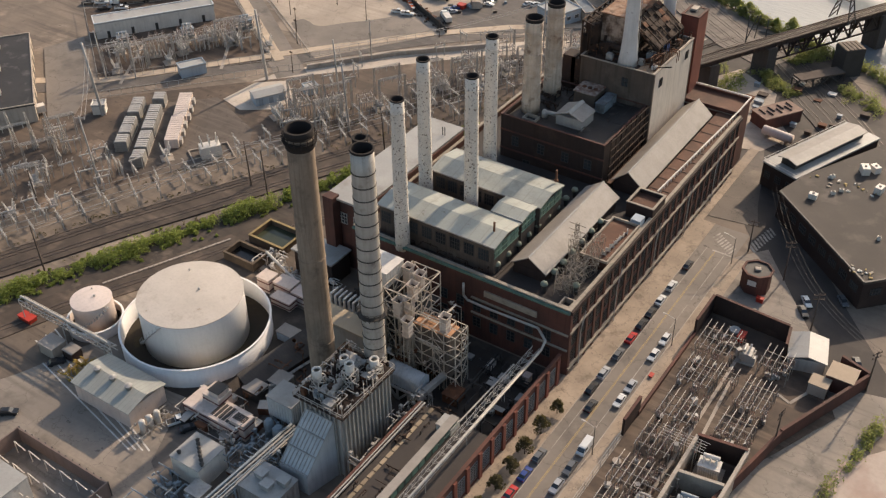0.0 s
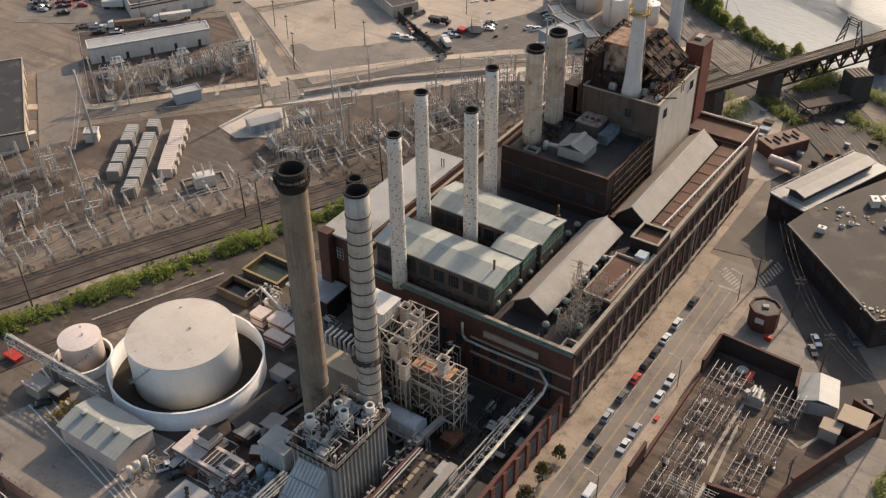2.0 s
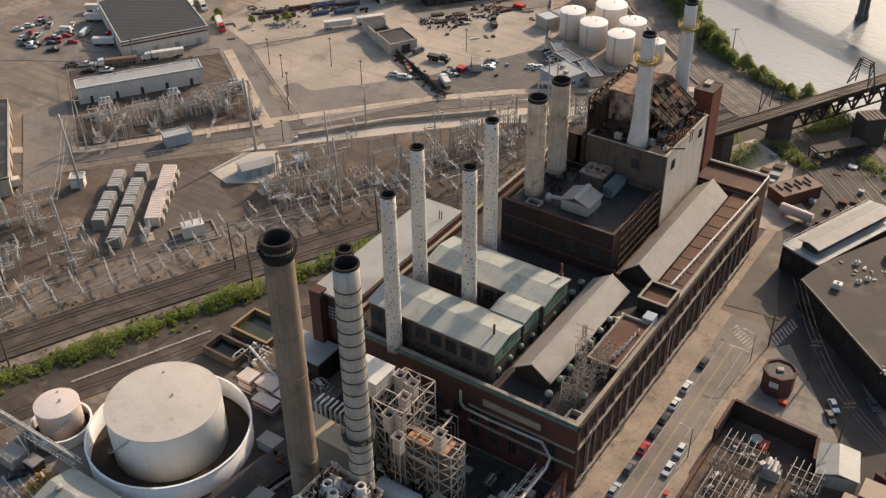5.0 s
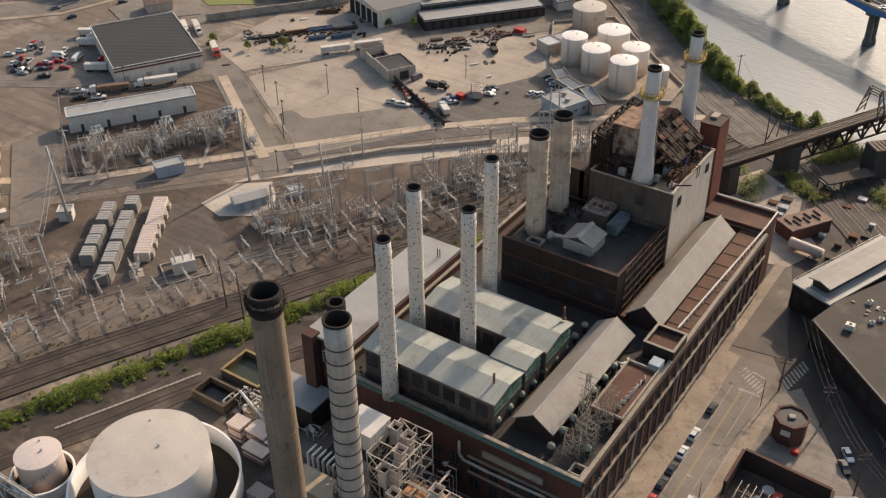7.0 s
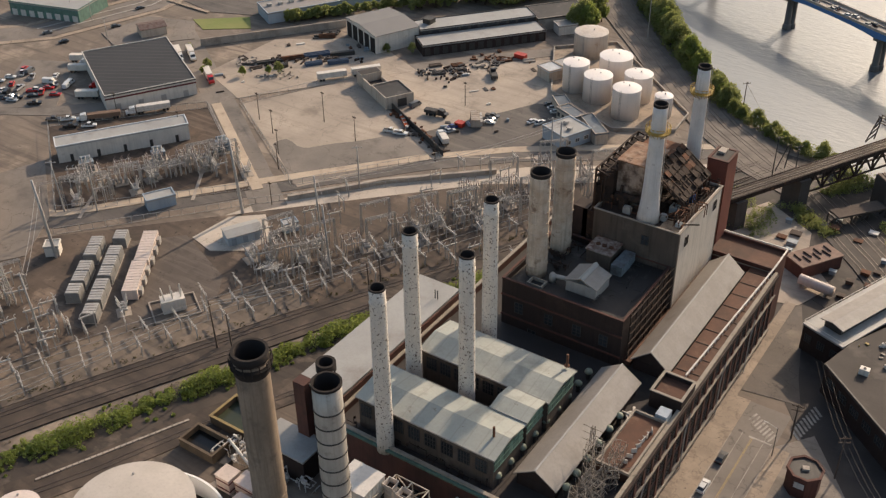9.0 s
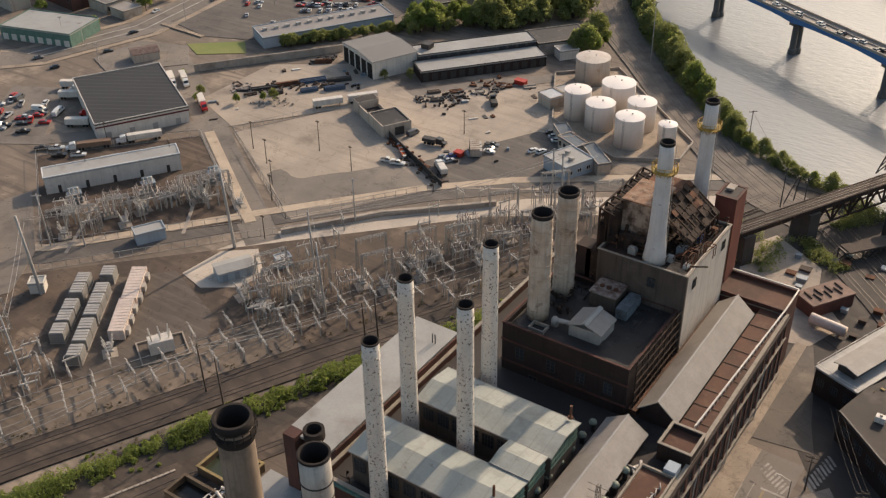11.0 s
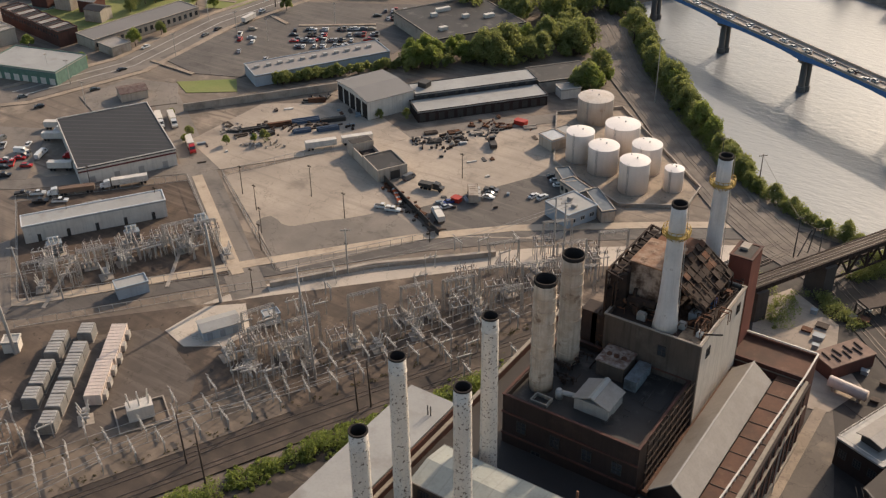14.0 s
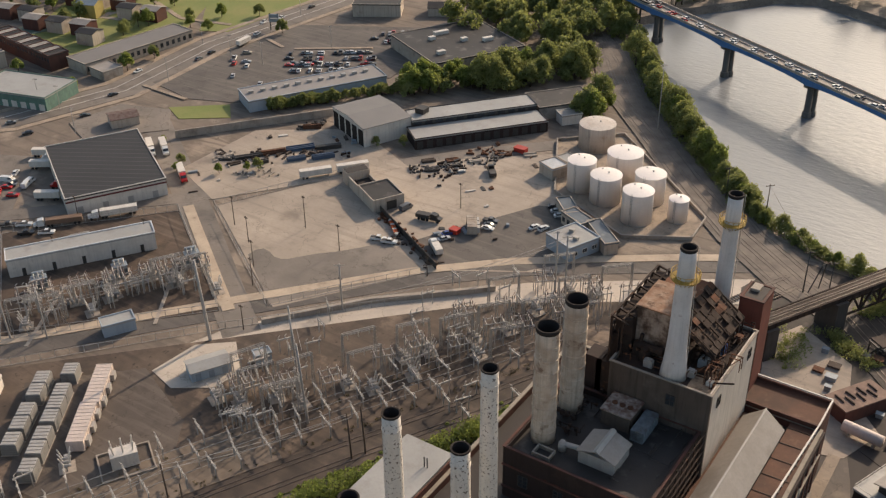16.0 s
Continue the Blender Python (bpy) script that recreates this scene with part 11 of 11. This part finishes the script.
for lane, d, off in ((1.4, 0, 0), (3.2, 0, 3), (6.0, 180, 1)):
    x = -80.0 + off
    while x < 190:
        if lane < 5 or random.random() < 0.25:
            car(random.choice(("white", "silver", "black", "grey", "white", "red")), BM @ pose(x, lane, 11.0, 0, 0, 180 - d), "cars queuing on the bridge", random.choice(("car", "suv")))
        x += random.uniform(6.5, 12) if lane < 4 else random.uniform(14, 40)
sgn = thing("billboard", pose(-199.0, 440.0, 0, 0, 0, -30), "dark billboard on a single steel column", "billboard")
bm = B()
lathe(bm, 0, 0, ((0.5, 0), (0.4, 9.0)), 10)
part("column", bm, STEEL_DARK, sgn)
bm = B()
box(bm, -5.0, -0.5, 8.6, 5.0, 0.5, 12.4)
part("board", bm, STEEL_DARK, sgn)
bm = B()
for z in (9.2, 10.9):
    box(bm, -4.4, -0.56, z, 4.4, -0.5, z + 0.9)
part("lettering_bars", bm, mat("board_yellow", (0.40, 0.36, 0.12)), sgn)

# ---- railway bridge: plate girders on stone piers, then through the trees over the water ----
ra, rb_ = Vector((-88.5, 244.6, 0)), Vector((-59.3, 300.9, 0))
rd = (rb_ - ra).normalized()
rn = Vector((rd.y, -rd.x, 0))
RM = Matrix(((rd.x, rn.x, 0, ra.x), (rd.y, rn.y, 0, ra.y), (0, 0, 1, 0), (0, 0, 0, 1)))
rbg = thing("rail_bridge", RM, "dark rusty steel railway bridge on stone piers", "railway bridge")
bm = B()
box(bm, -14, -4.5, 8.4, 220, -0.6, 8.8)
part("deck", bm, TIMBER, rbg)
for y in (-4.7, -0.7):
    bm = B()
    box(bm, -14, y, 7.9, 220, y + 0.28, 9.1)
    part("girder", bm, RUST_DARK, rbg)
    segs = []
    for i in range(110):
        segs.append(((-14 + 2.1 * i, y + 0.3, 7.9), (-14 + 2.1 * i, y + 0.3, 9.1)))
    bars("stiffener", segs, 0.16, RUST_DARK, rbg)
bm = B()
for y in (-4.1, -3.0, -2.3, -1.2):
    box(bm, -14, y - 0.07, 8.8, 220, y + 0.07, 9.0)
part("rail", bm, RAIL_STEEL, rbg)["kind"] = "stuff"
bm = B()
for i in range(230):
    box(bm, -14 + 1.0 * i, -4.4, 8.72, -13.7 + 1.0 * i, -0.8, 8.86)
part("sleeper", bm, TIMBER, rbg)["kind"] = "stuff"
for y in (-4.5, -0.6):
    segs = []
    for i in range(22):
        x0 = 34 + 6.0 * i
        segs += [((x0, y, 3.6), (x0 + 3, y, 7.9)), ((x0 + 3, y, 7.9), (x0 + 6, y, 3.6)), ((x0, y, 3.6), (x0 + 6, y, 3.6)), ((x0, y, 3.6), (x0, y, 7.9))]
    bars("truss", segs, 0.4, RUST_DARK, rbg, "rusty deck truss")
for x, w in ((-9, 2.4), (12, 3.4), (33, 3.4), (78, 3.6), (124, 3.6), (170, 3.6)):
    pr = thing("stone_pier", RM @ pose(x, 0, 0), "dark rough stone bridge pier", "bridge pier", "railway bridge piers")
    bm = B()
    prism(bm, [(-w / 2, -5.4), (w / 2, -5.4), (w / 2, 0.4), (-w / 2, 0.4)], -5, 7.9)
    part("shaft", bm, mat("dark_stone", (0.085, 0.07, 0.06), (0.05, 0.042, 0.037), scale=0.4, fine=2, streak=0.4), pr)
# catenary portals and signal gantry over the bridge and the river line
for x in (30, 62):
    m_ = RM @ pose(x, -2.6, 8.8)
    t = thing("signal_gantry", m_, "tapering lattice steel gantry on the bridge", "gantry", "bridge gantries")
    segs = []
    for s in (-1, 1):
        for e in (-1, 1):
            segs.append(((e * 1.6, s * 3.6, 0), (e * 0.5, s * 1.8, 8.0)))
        for k in range(4):
            f0, f1 = k / 4, (k + 1) / 4
            segs.append(((-1.6 + 1.1 * f0, s * (3.6 - 1.8 * f0), 8 * f0), (1.6 - 1.1 * f1, s * (3.6 - 1.8 * f1), 8 * f1)))
    for z in (6.5, 8.0):
        for e in (-0.6, 0.6):
            segs.append(((e, -2.2, z), (e, 2.2, z)))
    bars("frame", segs, 0.24, STEEL_DARK, t) if x == 62 else bars("frame", segs[:2], 0.2, STEEL_DARK, t)
for x, y, h in ((-84.8, 285.6, 12), (-78.6, 283.6, 12), (-104.6, 315.8, 11), (-153.4, 355.4, 22), (-118, 322, 10), (-186.4, 408.6, 14)):
    pole(x, y, h, STEEL_DARK if h < 20 else STEEL_GREY, "dark steel railway mast", "railway masts", 1, 0.36, 0, 2.4, 45)
for a, b in (((-84.8, 285.6, 11.4), (-78.6, 283.6, 11.4)), ((-153.4, 355.4, 21), (-186.4, 408.6, 13.5)), ((-104.6, 315.8, 10.5), (-84.8, 285.6, 11.4))):
    wire(a, b, 0.5, STEEL_DARK, "thin wire along the river railway")
# dark timber-clad hoist house and jetty by the water
hh = thing("hoist_house", pose(-55.1, 286.4, 0, 0, 0, 45), "dark boarded hoist house above the tracks", "hoist house")
bm = B()
box(bm, -3.0, -2.8, 0, 3.0, 2.8, 8.2)
part("wall", bm, STEEL_DARK, hh)
for i in range(5):
    bm = B()
    box(bm, -2.8 + 1.2 * i, -2.7, 8.2, -1.9 + 1.2 * i, 2.7, 8.45)
    part("roof_board", bm, mat("brown_board", (0.13, 0.095, 0.07)), hh)
wk = thing("conveyor_platform", pose(-59.6, 275.1, -1.2, 0, 0, 52), "weathered elevated platform over the tracks", "platform")
bm = B()
box(bm, -7, -2.0, 4.2, 7, 2.0, 4.6)
part("deck", bm, TIMBER, wk)
bars("leg", lattice_box(-7.6, -1.4, 7.6, 1.4, [0, 4.2], 3, 1), 0.3, STEEL_DARK, wk)

# the plan in true metres
for ob in list(scene.objects):
    if ob.parent is None and ob.type in {"MESH", "EMPTY"}:
        ob.matrix_basis = Matrix.Scale(TRUE, 4) @ ob.matrix_basis
